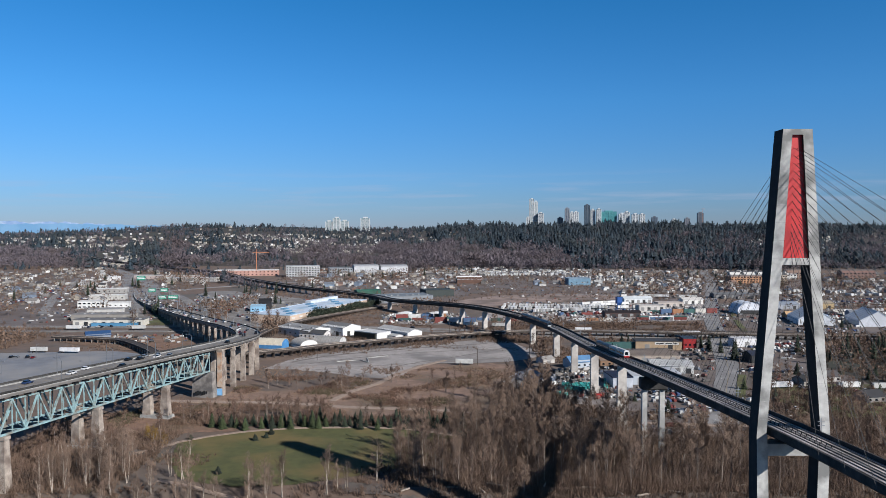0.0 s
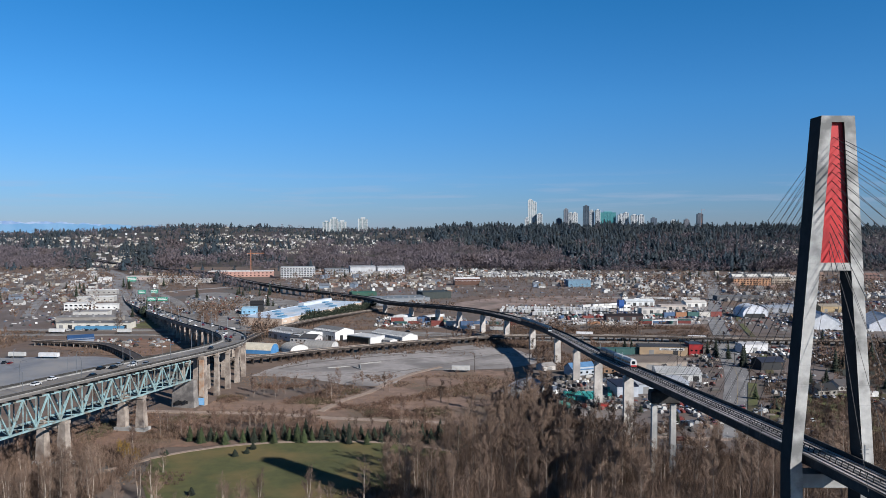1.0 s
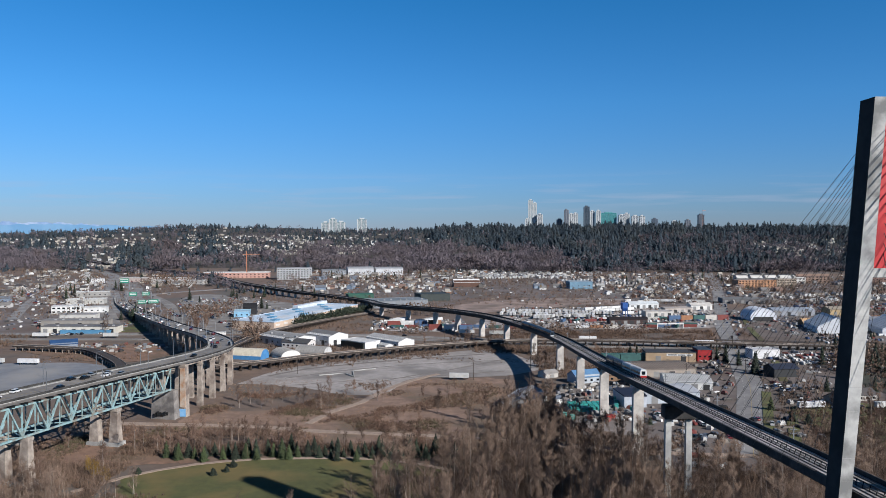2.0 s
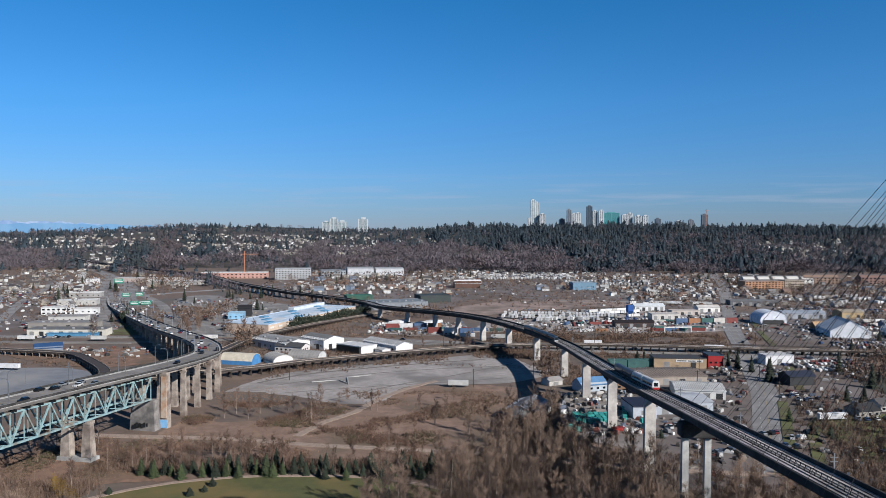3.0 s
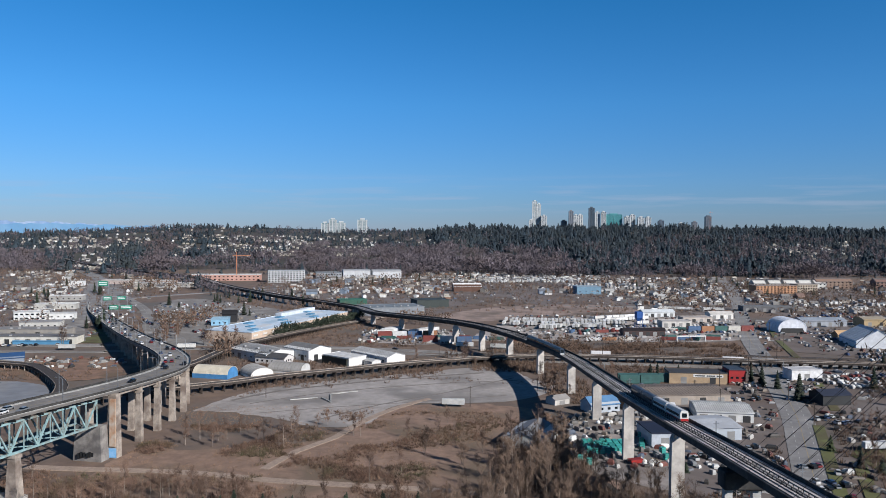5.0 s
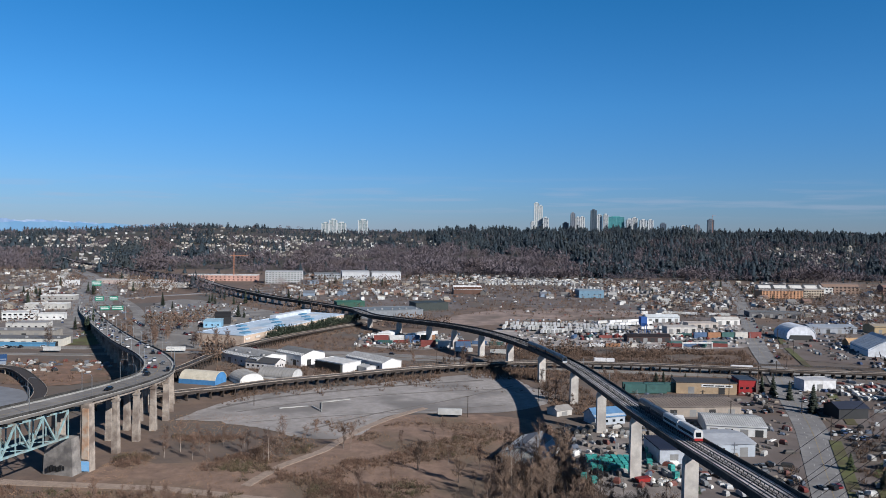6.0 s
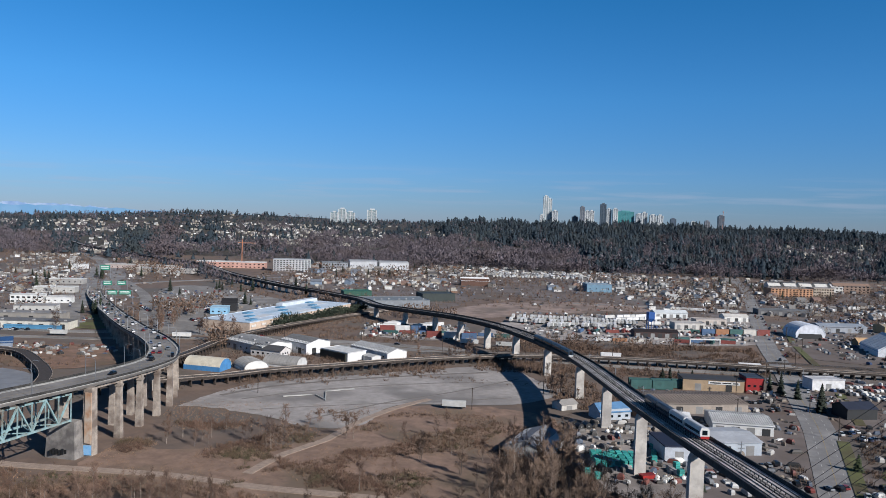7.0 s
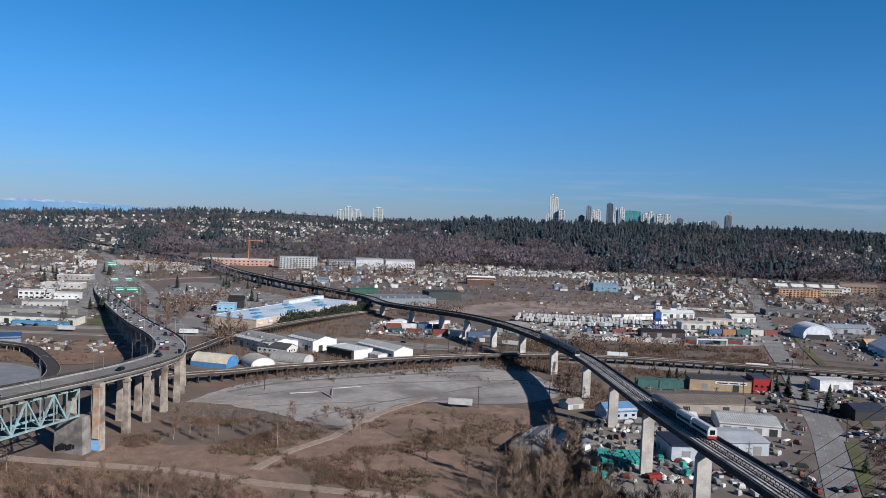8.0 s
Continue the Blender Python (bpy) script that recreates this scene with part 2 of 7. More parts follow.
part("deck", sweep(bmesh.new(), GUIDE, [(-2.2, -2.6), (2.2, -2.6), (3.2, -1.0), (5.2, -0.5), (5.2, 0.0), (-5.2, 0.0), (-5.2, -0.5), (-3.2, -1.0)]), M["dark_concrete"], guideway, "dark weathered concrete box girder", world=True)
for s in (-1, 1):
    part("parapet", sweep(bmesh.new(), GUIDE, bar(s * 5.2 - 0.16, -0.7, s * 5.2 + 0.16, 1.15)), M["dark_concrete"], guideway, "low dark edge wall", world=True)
    part("track_slab", sweep(bmesh.new(), GUIDE, bar(s * 2.6 - 1.6, 0.064, s * 2.6 + 1.7, 0.30)), M["track_concrete"], guideway, "grey concrete track slab", world=True)
    for r in (-0.72, 0.72):
        part("rail", sweep(bmesh.new(), GUIDE, bar(s * 2.6 + r - 0.09, 0.30, s * 2.6 + r + 0.09, 0.5)), M["rail_steel"], guideway, "dull steel running rail", world=True)
part("deck_surface", sweep(bmesh.new(), GUIDE, bar(-5.03, 0.004, 5.03, 0.06)), M["track_concrete"], guideway, "worn grey deck surface", world=True)
part("walkway", sweep(bmesh.new(), GUIDE, bar(-0.6, 0.064, 0.6, 0.5)), M["stained_concrete"], guideway, "raised cable walkway between the tracks", world=True)
rack = bmesh.new()
for p, d in along(GUIDE, 2.4, 420, 900):
    for u in (-0.75, 0.75):
        beam(rack, p + d * u + Vector((0, 0, 0.3)), p + d * u + Vector((0, 0, 1.05)), 0.16, 0.16)
tagged(part("walkway_rack", rack, M["dark_steel"], guideway, "row of dark brackets along the walkway", world=True), kind="stuff")
for u in (-0.75, 0.75):
    part("hand_rail", sweep(bmesh.new(), [p for p in GUIDE if p.y < 760], bar(u - 0.05, 0.98, u + 0.05, 1.08)), M["cable_steel"], guideway, "thin walkway rail", world=True)
PIERS = [(80.5, 348, 31.9), (80.3, 412.5, 27.0), (80.3, 477.5, 22.9), (77.3, 536, 20.8), (67, 596, 19.6), (51.3, 647, 19.4), (33, 686, 19.4), (13, 725, 18.0), (-8, 757, 16.5), (-36, 797, 14.3), (-67, 843, 12.1)]
for x, y, z in PIERS:
    i = min(range(len(GUIDE)), key=lambda k: (GUIDE[k].xy - Vector((x, y))).length)
    d = sides(GUIDE)[i]
    a = math.atan2(d.y, d.x)
    bm = bmesh.new()
    frustum(bm, rect(x, y, 2.0, 2.2, 1.35, a), rect(x, y, z - 2.2, 2.1, 1.3, a))
    frustum(bm, rect(x, y, z - 2.2, 2.1, 1.3, a), rect(x, y, z + 0.3, 1.0, 1.2, a))
    part("pier", bm, M["pale_concrete"], guideway, "tall pale concrete pier with a chamfered head", world=True)
for p, r in along(GUIDE, 18, 1225, 2050):
    a = math.atan2(r.y, r.x)
    part("pier", frustum(bmesh.new(), rect(p.x, p.y, 2, 1.3, 1.1, a), rect(p.x, p.y, p.z - 2.4, 1.3, 1.1, a)), M["pale_concrete"], guideway, "short pale concrete pier", world=True)
for u in (-3.6, 3.6):
    bm = frustum(bmesh.new(), rect(81.4 + u, 297, 2, 1.1, 1.0), rect(81.4 + u, 297, 31.5, 1.0, 0.9))
    part("pier", bm, M["concrete"], guideway, "slim concrete anchor pier", world=True)
bm = bmesh.new()
box(bm, 76, 294.5, 31.5, 87, 299.5, 36.2, 0.4)
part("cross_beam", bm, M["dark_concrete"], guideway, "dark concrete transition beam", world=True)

# near-black copy of the tower concrete: shade put into the colour of its sides
M["tower_side_shade"] = surface("tower_side_shade", (0.085, 0.085, 0.085), (0.055, 0.055, 0.055), 0.4, 0.95, stain=(0.045, 0.045, 0.045), stain_scale=0.1)
M["tower_concrete"] = surface("tower_concrete", (0.58, 0.575, 0.55), (0.42, 0.415, 0.40), 0.35, 0.95, bump=0.2, stain=(0.27, 0.27, 0.26), stain_scale=0.16)
TX, TY = 83.4, 177.0
tower = thing("bridge_tower", (TX, TY + 2.5, 0), "tall tapered concrete bridge tower with a red recessed panel", "bridge tower")


def half(z):
    return 3.65 + (9.25 - 3.65) * (122.8 - z) / 76.8


for s in (-1, 1):
    bm = bmesh.new()
    def edge(z, o, y):
        return (TX + s * o, y, z)
    for z0, z1, o0, o1, i0, i1 in ((46, 90.5, 9.25, half(90.5), 6.85, 3.35), (90.5, 121.4, half(90.5), half(121.4), 3.35, 1.35)):
        frustum(bm, [edge(z0, i0, TY), edge(z0, o0, TY), edge(z0, o0, TY + 5), edge(z0, i0, TY + 5)], [edge(z1, i1, TY), edge(z1, o1, TY), edge(z1, o1, TY + 5), edge(z1, i1, TY + 5)])
    leg = part("leg", bm, M["tower_concrete"], tower, "tapering grey concrete leg with shade painted on its sides", world=True)
    # faces turned sideways take the painted shade, the front stays pale
    leg.data.materials.append(M["tower_side_shade"])
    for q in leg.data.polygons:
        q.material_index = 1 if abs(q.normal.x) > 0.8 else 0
    bm = frustum(bmesh.new(), [edge(-1, 5.2, TY - 0.4), edge(-1, 8.4, TY - 0.4), edge(-1, 8.4, TY + 5.4), edge(-1, 5.2, TY + 5.4)], [edge(46, 6.6, TY), edge(46, 9.25, TY), edge(46, 9.25, TY + 5), edge(46, 6.6, TY + 5)])
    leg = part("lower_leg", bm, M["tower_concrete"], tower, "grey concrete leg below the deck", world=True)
    leg.data.materials.append(M["tower_side_shade"])
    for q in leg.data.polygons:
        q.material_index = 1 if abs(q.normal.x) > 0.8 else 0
bm = frustum(bmesh.new(), [(TX - half(121.4), TY, 121.4), (TX + half(121.4), TY, 121.4), (TX + half(121.4), TY + 5, 121.4), (TX - half(121.4), TY + 5, 121.4)], [(TX - 3.65, TY, 122.8), (TX + 3.65, TY, 122.8), (TX + 3.65, TY + 5, 122.8), (TX - 3.65, TY + 5, 122.8)])
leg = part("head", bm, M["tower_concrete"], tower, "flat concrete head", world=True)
leg.data.materials.append(M["tower_side_shade"])
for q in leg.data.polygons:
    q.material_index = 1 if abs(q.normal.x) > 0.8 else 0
bm = frustum(bmesh.new(), rect(TX, TY + 2.5, 88.9, 3.5, 2.4), rect(TX, TY + 2.5, 90.6, 3.36, 2.4))
part("tie_beam", bm, M["tower_concrete"], tower, "concrete beam below the panel", world=True)
bm = frustum(bmesh.new(), rect(TX, TY + 2.5, 90.6, 3.36, 1.7), rect(TX, TY + 2.5, 121.4, 1.36, 1.7))
part("panel", bm, M["red_paint"], tower, "recessed bright red cable anchor panel", world=True)
bm = frustum(bmesh.new(), rect(TX, TY + 2.5, 40.6, 6.6, 2.2), rect(TX, TY + 2.5, 43.6, 6.9, 2.2))
part("deck_beam", bm, M["concrete"], tower, "concrete cross beam under the deck", world=True)


for s in (-1, 1):
    for k in range(16):
        z = 50 + 4.5 * k
        o = half(z)
        i = 6.85 - 3.5 * (z - 46) / 44.5 if z < 90.5 else 3.35 - 2.0 * (z - 90.5) / 30.9
        part("lift_joint", box(bmesh.new(), TX + (i + 0.05 if s > 0 else -o + 0.05), TY - 0.025, z - 0.025, TX + (o - 0.05 if s > 0 else -i - 0.05), TY + 0.1, z + 0.025), M["concrete"], tower, world=True)


def deck_z(y):
    for a, b in zip(GUIDE, GUIDE[1:]):
        if a.y <= y <= b.y:
            return a.z + (b.z - a.z) * (y - a.y) / (b.y - a.y)
    return 50.0


for k in range(14):
    za = 118.2 - 1.9 * k
    for far in (TY - 168 + 11.0 * k, TY + 5 + 118 - 7.6 * k):
        for s in (-1, 1):
            y0 = TY + 0.9 if far < TY else TY + 4.1
            bm = beam(bmesh.new(), (TX + s * (0.5 + 0.045 * k), y0, za), (83.0 + s * 5.6, far, deck_z(far)), 0.07, 0.07)
            part("stay_cable", bm, M["cable_steel"], tower, "dark grey steel stay cable", world=True)
            if far < TY:
                a = Vector((TX + s * (0.5 + 0.045 * k), y0, za))
                d = (Vector((83.0 + s * 5.6, far, deck_z(far))) - a).normalized()
                part("anchor_sleeve", beam(bmesh.new(), a, a + d * 8, 0.105, 0.105), M["dark_steel"], tower, "dark steel guide pipe", world=True)

# ---- steel truss road bridge ----
NEAR = glide([(-200, 55, 48), (-186, 130, 44.5), (-161, 257, 38.3), (-151, 310, 35.6), (-141.3, 360, 33.1), (-131.5, 409, 30.4), (-127.3, 449, 27.8), (-127.5, 486, 25.6), (-134.8, 514, 24.2), (-145.2, 540, 22.8), (-168, 582, 20.6), (-206, 641, 17.5), (-253, 720, 13.5), (-311, 822, 8.5), (-380, 945, 4.2), (-424, 1040, 3.3)], 8)
ROAD = [p - r * 8.0 for p, r in zip(NEAR, sides(NEAR))]
road_bridge = thing("road_bridge", (-138, 409, 3), "old teal steel truss road bridge with concrete approach viaduct", "road bridge")
part("roadway", sweep(bmesh.new(), ROAD, [(-7.6, -1.2), (7.6, -1.2), (8.0, -0.3), (8.0, 0.0), (-8.0, 0.0), (-8.0, -0.3)]), M["road_grey"], road_bridge, "worn grey asphalt deck", world=True)
for s in (-1, 1):
    part("kerb", sweep(bmesh.new(), ROAD, bar(s * 7.0 - 0.9, 0.004, s * 7.0 + 0.9, 0.22)), M["concrete"], road_bridge, "raised concrete sidewalk", world=True)
    part("railing", sweep(bmesh.new(), ROAD, bar(s * 7.85 - 0.1, 0.22, s * 7.85 + 0.1, 1.1)), M["dark_concrete"], road_bridge, "dark parapet railing", world=True)
part("centre_line", sweep(bmesh.new(), ROAD, bar(-0.12, 0.006, 0.12, 0.012)), M["yellow_line"], road_bridge, "painted yellow centre line", world=True)


def truss_line(y):
    return -163.6 + 0.196 * (y - 257)


def road_z(y):
    return 38.3 - 0.0515 * (y - 257)


NODES = [203.5 + 6.45 * i for i in range(-22, 32)]
NODES = [y for y in NODES if y < 407]
for s, off in (("near", 0.0), ("far", -9.6)):
    shift = Vector((off * 0.98, -off * 0.19, 0))
    for k, y in enumerate(NODES):
        top = Vector((truss_line(y), y, road_z(y) - 2.6)) + shift
        low = Vector((truss_line(y), y, road_z(y) - 15.0 + 0.016 * (y - 257))) + shift
        low_node = k % 2 == 0
        if k + 1 < len(NODES):
            y2 = NODES[k + 1]
            top2 = Vector((truss_line(y2), y2, road_z(y2) - 2.6)) + shift
            low2 = Vector((truss_line(y2), y2, road_z(y2) - 15.0 + 0.016 * (y2 - 257))) + shift
            bm = bmesh.new()
            beam(bm, top, top2, 0.6, 0.7)
            part("top_chord", bm, M["teal_steel"], road_bridge, world=True)
            part("bottom_chord", beam(bmesh.new(), low, low2, 0.65, 0.75), M["teal_steel"], road_bridge, world=True)
            part("diagonal", beam(bmesh.new(), low if low_node else top, top2 if low_node else low2, 0.55, 0.55), M["teal_steel"], road_bridge, world=True)
        part("upright", beam(bmesh.new(), low, top, 0.38 if low_node else 0.3, 0.45), M["teal_steel"], road_bridge, world=True)
        part("bracket", beam(bmesh.new(), top + Vector((0, 0, 0.3)), top + Vector((0, 0, 1.7)), 0.5, 0.5), M["dark_steel"], road_bridge, world=True)
for k, y in enumerate(NODES):
    a = Vector((truss_line(y), y, road_z(y) - 1.6))
    b = a + Vector((-9.4, 1.82, 0))
    r = (a - b).normalized() * 2.6
    part("floor_beam", beam(bmesh.new(), b - r, a + r, 0.4, 0.9), M["dark_steel"], road_bridge, world=True)
    low = Vector((truss_line(y), y, road_z(y) - 15.0 + 0.016 * (y - 257)))
    if k + 1 < len(NODES):
        y2 = NODES[k + 1]
        low2 = Vector((truss_line(y2), y2, road_z(y2) - 15.0 + 0.016 * (y2 - 257)))
        off = Vector((-9.4, 1.82, 0))
        part("wind_brace", beam(bmesh.new(), low + (off if k % 2 else off * 0), low2 + (off * 0 if k % 2 else off), 0.3, 0.3), M["teal_steel"], road_bridge, world=True)
TRUSS_TURN = math.atan2(1.82, -9.4) + math.pi
for y in (203.5, 257.0, 308.7, 360.3):
    x = truss_line(y)
    zt = road_z(y) - 15.4 + 0.016 * (y - 257)
    root = Vector((x, y, 0))
    zb = 3.4 if y > 280 else (1.0 if y > 240 else -1.0)
    for off in (0.0, -9.4):
        c = root + Vector((off, -off * 0.194, 0))
        bm = frustum(bmesh.new(), rect(c.x, c.y, zb + 1.2, 2.2, 1.9, -0.19), rect(c.x, c.y, zt - 1.2, 1.55, 1.3, -0.19))
        frustum(bm, rect(c.x, c.y, zt - 1.2, 1.9, 1.6, -0.19), rect(c.x, c.y, zt, 1.9, 1.6, -0.19))
        part("pier_shaft", bm, M["old_concrete"], road_bridge, "stained tapered concrete pier shaft", world=True)
    c = root + Vector((-4.7, 0.91, 0))
    part("pier_arch", frustum(bmesh.new(), rect(c.x, c.y, zt - 3.0, 3.4, 0.9, -0.19), rect(c.x, c.y, zt - 0.5, 3.8, 0.9, -0.19)), M["old_concrete"], road_bridge, "concrete tie between the shafts", world=True)
    part("footing", frustum(bmesh.new(), rect(c.x, c.y, -3, 8.2, 3.0, -0.19), rect(c.x, c.y, zb + 1.2, 7.8, 2.7, -0.19)), M["concrete"], road_bridge, "broad concrete footing", world=True)
# end pier: a broad abutment pier and a tall column on its outer side
bm = frustum(bmesh.new(), rect(-139, 407.0, 2, 6.5, 2.6, -0.19), rect(-139, 407.0, 17.2, 5.6, 2.2, -0.19))
part("end_pier", bm, M["stained_concrete"], road_bridge, "wide stained concrete end pier", world=True)
for x, y in ((-131.0, 410.5), (-143.5, 413)):
    part("column", frustum(bmesh.new(), rect(x, y, 2, 2.2, 1.7, -0.19), rect(x, y, 29.2, 1.8, 1.5, -0.19)), M["old_concrete"], road_bridge, "rust-streaked concrete column", world=True)
M["rust_streak"] = surface("rust_streak", (0.42, 0.27, 0.18), (0.50, 0.40, 0.32), 0.35, 0.95, stain=(0.50, 0.44, 0.38), stain_scale=0.3)
M["mural_blue"] = surface("mural_blue", (0.16, 0.38, 0.60), (0.30, 0.46, 0.62), 0.9, 0.8)
part("rust_band", frustum(bmesh.new(), rect(-130.9, 408.5, 8, 1.5, 0.25, -0.19), rect(-130.9, 408.8, 27.5, 1.3, 0.25, -0.19)), M["rust_streak"], road_bridge, "broad rust streak down the column", world=True)
part("wall_painting", box(bmesh.new(), -133.2, 408.45, 3.4, -129.4, 408.75, 7.2), M["mural_blue"], road_bridge, "small blue painted panel", world=True)
for k in range(7):
    part("graffiti_bar", box(bmesh.new(), -143.2 + 1.15 * k, 403.95, 4.6 + 0.25 * (k % 3), -142.4 + 1.15 * k, 404.5, 6.4 + 0.3 * ((k * 2) % 3)), M["dark_steel"], road_bridge, "black painted scrawl", world=True)
for k, (p, r) in enumerate(along(ROAD, 17.5, 0, 1300)):
    if p.y < 418 or p.z < 7:
        continue
    for u in (-6.1, 6.1):
        c = p + r * u
        a = math.atan2(r.y, r.x)
        bm = frustum(bmesh.new(), rect(c.x, c.y, 2, 1.5, 1.3, a), rect(c.x, c.y, p.z - 4.2, 1.05, 0.95, a))
        frustum(bm, rect(c.x, c.y, p.z - 4.2, 1.3, 1.2, a), rect(c.x, c.y, p.z - 3.2, 1.5, 1.3, a))
        part("column", bm, M["old_concrete"], road_bridge, "tapered stained concrete column", world=True)
    part("cap_beam", beam(bmesh.new(), p - r * 7.4 + Vector((0, 0, -2.4)), p + r * 7.4 + Vector((0, 0, -2.4)), 1.4, 1.7), M["old_concrete"], road_bridge, "concrete cap beam", world=True)
i0 = next(i for i, p in enumerate(ROAD) if p.y > 411)
for u in (-6.1, -2, 2, 6.1):
    part("girder", sweep(bmesh.new(), ROAD[i0:], bar(u - 0.35, -2.6, u + 0.35, -1.1)), M["old_concrete"], road_bridge, "concrete deck girder", world=True)

# ---- ground covers ----
M["grass"] = surface("grass", (0.155, 0.16, 0.064), (0.115, 0.122, 0.05), 0.25, 0.95, bump=0.1, stain=(0.225, 0.18, 0.082), stain_scale=0.035)
M["verge"] = surface("verge", (0.18, 0.19, 0.08), (0.14, 0.145, 0.065), 0.2, 0.95, stain=(0.13, 0.11, 0.06), stain_scale=0.05)
M["tan_dirt"] = surface("tan_dirt", (0.40, 0.325, 0.285), (0.27, 0.215, 0.19), 0.1, 0.95, bump=0.2, stain=(0.20, 0.165, 0.14), stain_scale=0.03)
M["gravel"] = surface("gravel", (0.43, 0.405, 0.39), (0.32, 0.30, 0.285), 0.22, 0.95, bump=0.08, stain=(0.25, 0.235, 0.225), stain_scale=0.03)
M["dirt"] = surface("dirt", (0.37, 0.272, 0.215), (0.185, 0.135, 0.108), 0.22, 0.95, bump=0.4, stain=(0.21, 0.165, 0.125), stain_scale=0.035, spread=0.8)
M["red_dirt"] = surface("red_dirt", (0.33, 0.225, 0.17), (0.21, 0.145, 0.11), 0.2, 0.95, bump=0.2, stain=(0.20, 0.15, 0.11), stain_scale=0.05)
M["yard"] = surface("yard", (0.40, 0.365, 0.345), (0.27, 0.245, 0.23), 0.12, 0.95, stain=(0.22, 0.198, 0.185), stain_scale=0.03)
M["town_ground"] = surface("town_ground", (0.262, 0.232, 0.22), (0.158, 0.138, 0.131), 0.06, 0.95, stain=(0.175, 0.138, 0.118), stain_scale=0.014, spread=0.7)
M["lot_asphalt"] = surface("lot_asphalt", (0.285, 0.295, 0.315), (0.215, 0.225, 0.245), 0.12, 0.85, stain=(0.33, 0.325, 0.32), stain_scale=0.02)
M["pale_yard"] = surface("pale_yard", (0.47, 0.435, 0.415), (0.33, 0.305, 0.29), 0.15, 0.95, stain=(0.29, 0.265, 0.25), stain_scale=0.04)
M["path_gravel"] = surface("path_gravel", (0.42, 0.345, 0.29), (0.30, 0.245, 0.205), 0.5, 0.95)
M["sand"] = surface("sand", (0.23, 0.20, 0.178), (0.13, 0.115, 0.10), 0.2, 0.95, bump=0.1, stain=(0.20, 0.17, 0.15), stain_scale=0.06)
M["ballast"] = surface("ballast", (0.17, 0.14, 0.12), (0.11, 0.09, 0.08), 0.6, 0.95, bump=0.2)
M["timber"] = surface("timber", (0.11, 0.085, 0.07), (0.06, 0.048, 0.04), 0.9, 0.9, bump=0.2)


LIFTS = iter(range(1000))


def patch(name, outline, material, label, category, lift=0.12, wobble=2.0, kind="structure"):
    """A ground cover with an uneven rim, laid on the flat."""
    line = glide([(x, y, 0) for x, y in outline] + [(*outline[0], 0)], 4.0)[:-1]
    bm = bmesh.new()
    top = []
    lift += 0.004 * next(LIFTS)
    for p in line:
        w = wobble * noise.noise((p.x * 0.13, p.y * 0.13, 2.0))
        top.append(bm.verts.new((p.x + w, p.y + w, land(p.x, p.y) + lift)))
    bm.faces.new(top)
    bmesh.ops.triangulate(bm, faces=bm.faces)
    for f in bm.faces:
        f.normal_update()
        if f.normal.z < 0:
            f.normal_flip()
    me = bpy.data.meshes.new(name)
    bm.to_mesh(me)
    bm.free()
    me.materials.append(material)
    return tagged(new(name, me), label, category, kind=kind)


ROADS_AT = []


def road(name, points, width, material, label, lift=0.30, marks=(), category="road"):
    line = glide([(x, y, land(x, y) + lift) for x, y in points], 14)
    ROADS_AT.extend((p.x, p.y, width / 2) for p in line)
    me = mesh_of(sweep(bmesh.new(), line, bar(-width / 2, -0.6, width / 2, 0)), name)
    me.materials.append(material)
    ob = structure(name, me, label, category)
    for u, dash, mat in marks:
        bm = bmesh.new()
        if dash:
            for p, r in along(line, 9.0):
                d = Vector((-r.y, r.x, 0))
                a = p + r * u
                bm.faces.new([bm.verts.new(a + r * s * 0.14 + d * t + Vector((0, 0, 0.03))) for s, t in ((-1, 0), (1, 0), (1, 3.5), (-1, 3.5))])
        else:
            sweep(bm, [p + Vector((0, 0, 0.03)) for p in line], [(u - 0.12, 0), (u + 0.12, 0)], closed=False)
        part("lane_line", bm, mat, ob)
    return ob


patch("field", [(-128, 420), (-60, 432), (-20, 500), (40, 505), (62, 470), (60, 420), (66, 372), (0, 356), (-70, 362), (-125, 372)], M["dirt"], "rough brown winter field with bare soil", "field", 0.10, 4)
patch("lawn", [(-122, 318), (-100, 333), (-66, 341), (-24, 339), (0, 326), (-2, 300), (-22, 283), (-50, 268), (-78, 262), (-104, 270), (-116, 292)], M["grass"], "mown green park lawn fading to straw", "lawn", 0.14, 2)
patch("gravel_lot", [(-126, 487), (-108, 535), (-80, 560), (-44, 578), (-6, 600), (40, 618), (58, 580), (70, 548), (38, 514), (-18, 506), (-33, 466), (-54, 459), (-86, 478), (-107, 486)], M["gravel"], "pale grey gravel lot, empty and rutted", "gravel lot", 0.16, 2)
patch("bank", [(-170, 372), (-120, 372), (-100, 340), (-128, 330), (-150, 300), (-166, 280), (-185, 285), (-190, 350)], M["red_dirt"], "bare reddish earth bank under the bridge", "bank", 0.11, 4)
patch("beach", [(-40, 266), (0, 259), (50, 256), (90, 256), (150, 262), (150, 256), (90, 249), (20, 248), (-40, 256)], M["sand"], "grey sand and driftwood along the river", "beach", 0.20, 2)
patch("wood_floor", [(-24, 262), (40, 260), (100, 260), (165, 262), (168, 322), (140, 340), (74, 350), (68, 372), (60, 425), (30, 425), (18, 372), (2, 345), (-8, 300)], M["forest_floor"], "dark leaf-littered ground under bare trees", "ground", 0.12, 3)
patch("yard", [(62, 470), (100, 500), (112, 430), (106, 385), (84, 376), (62, 405)], M["yard"], "dusty gravel works yard", "yard", 0.13, 2)
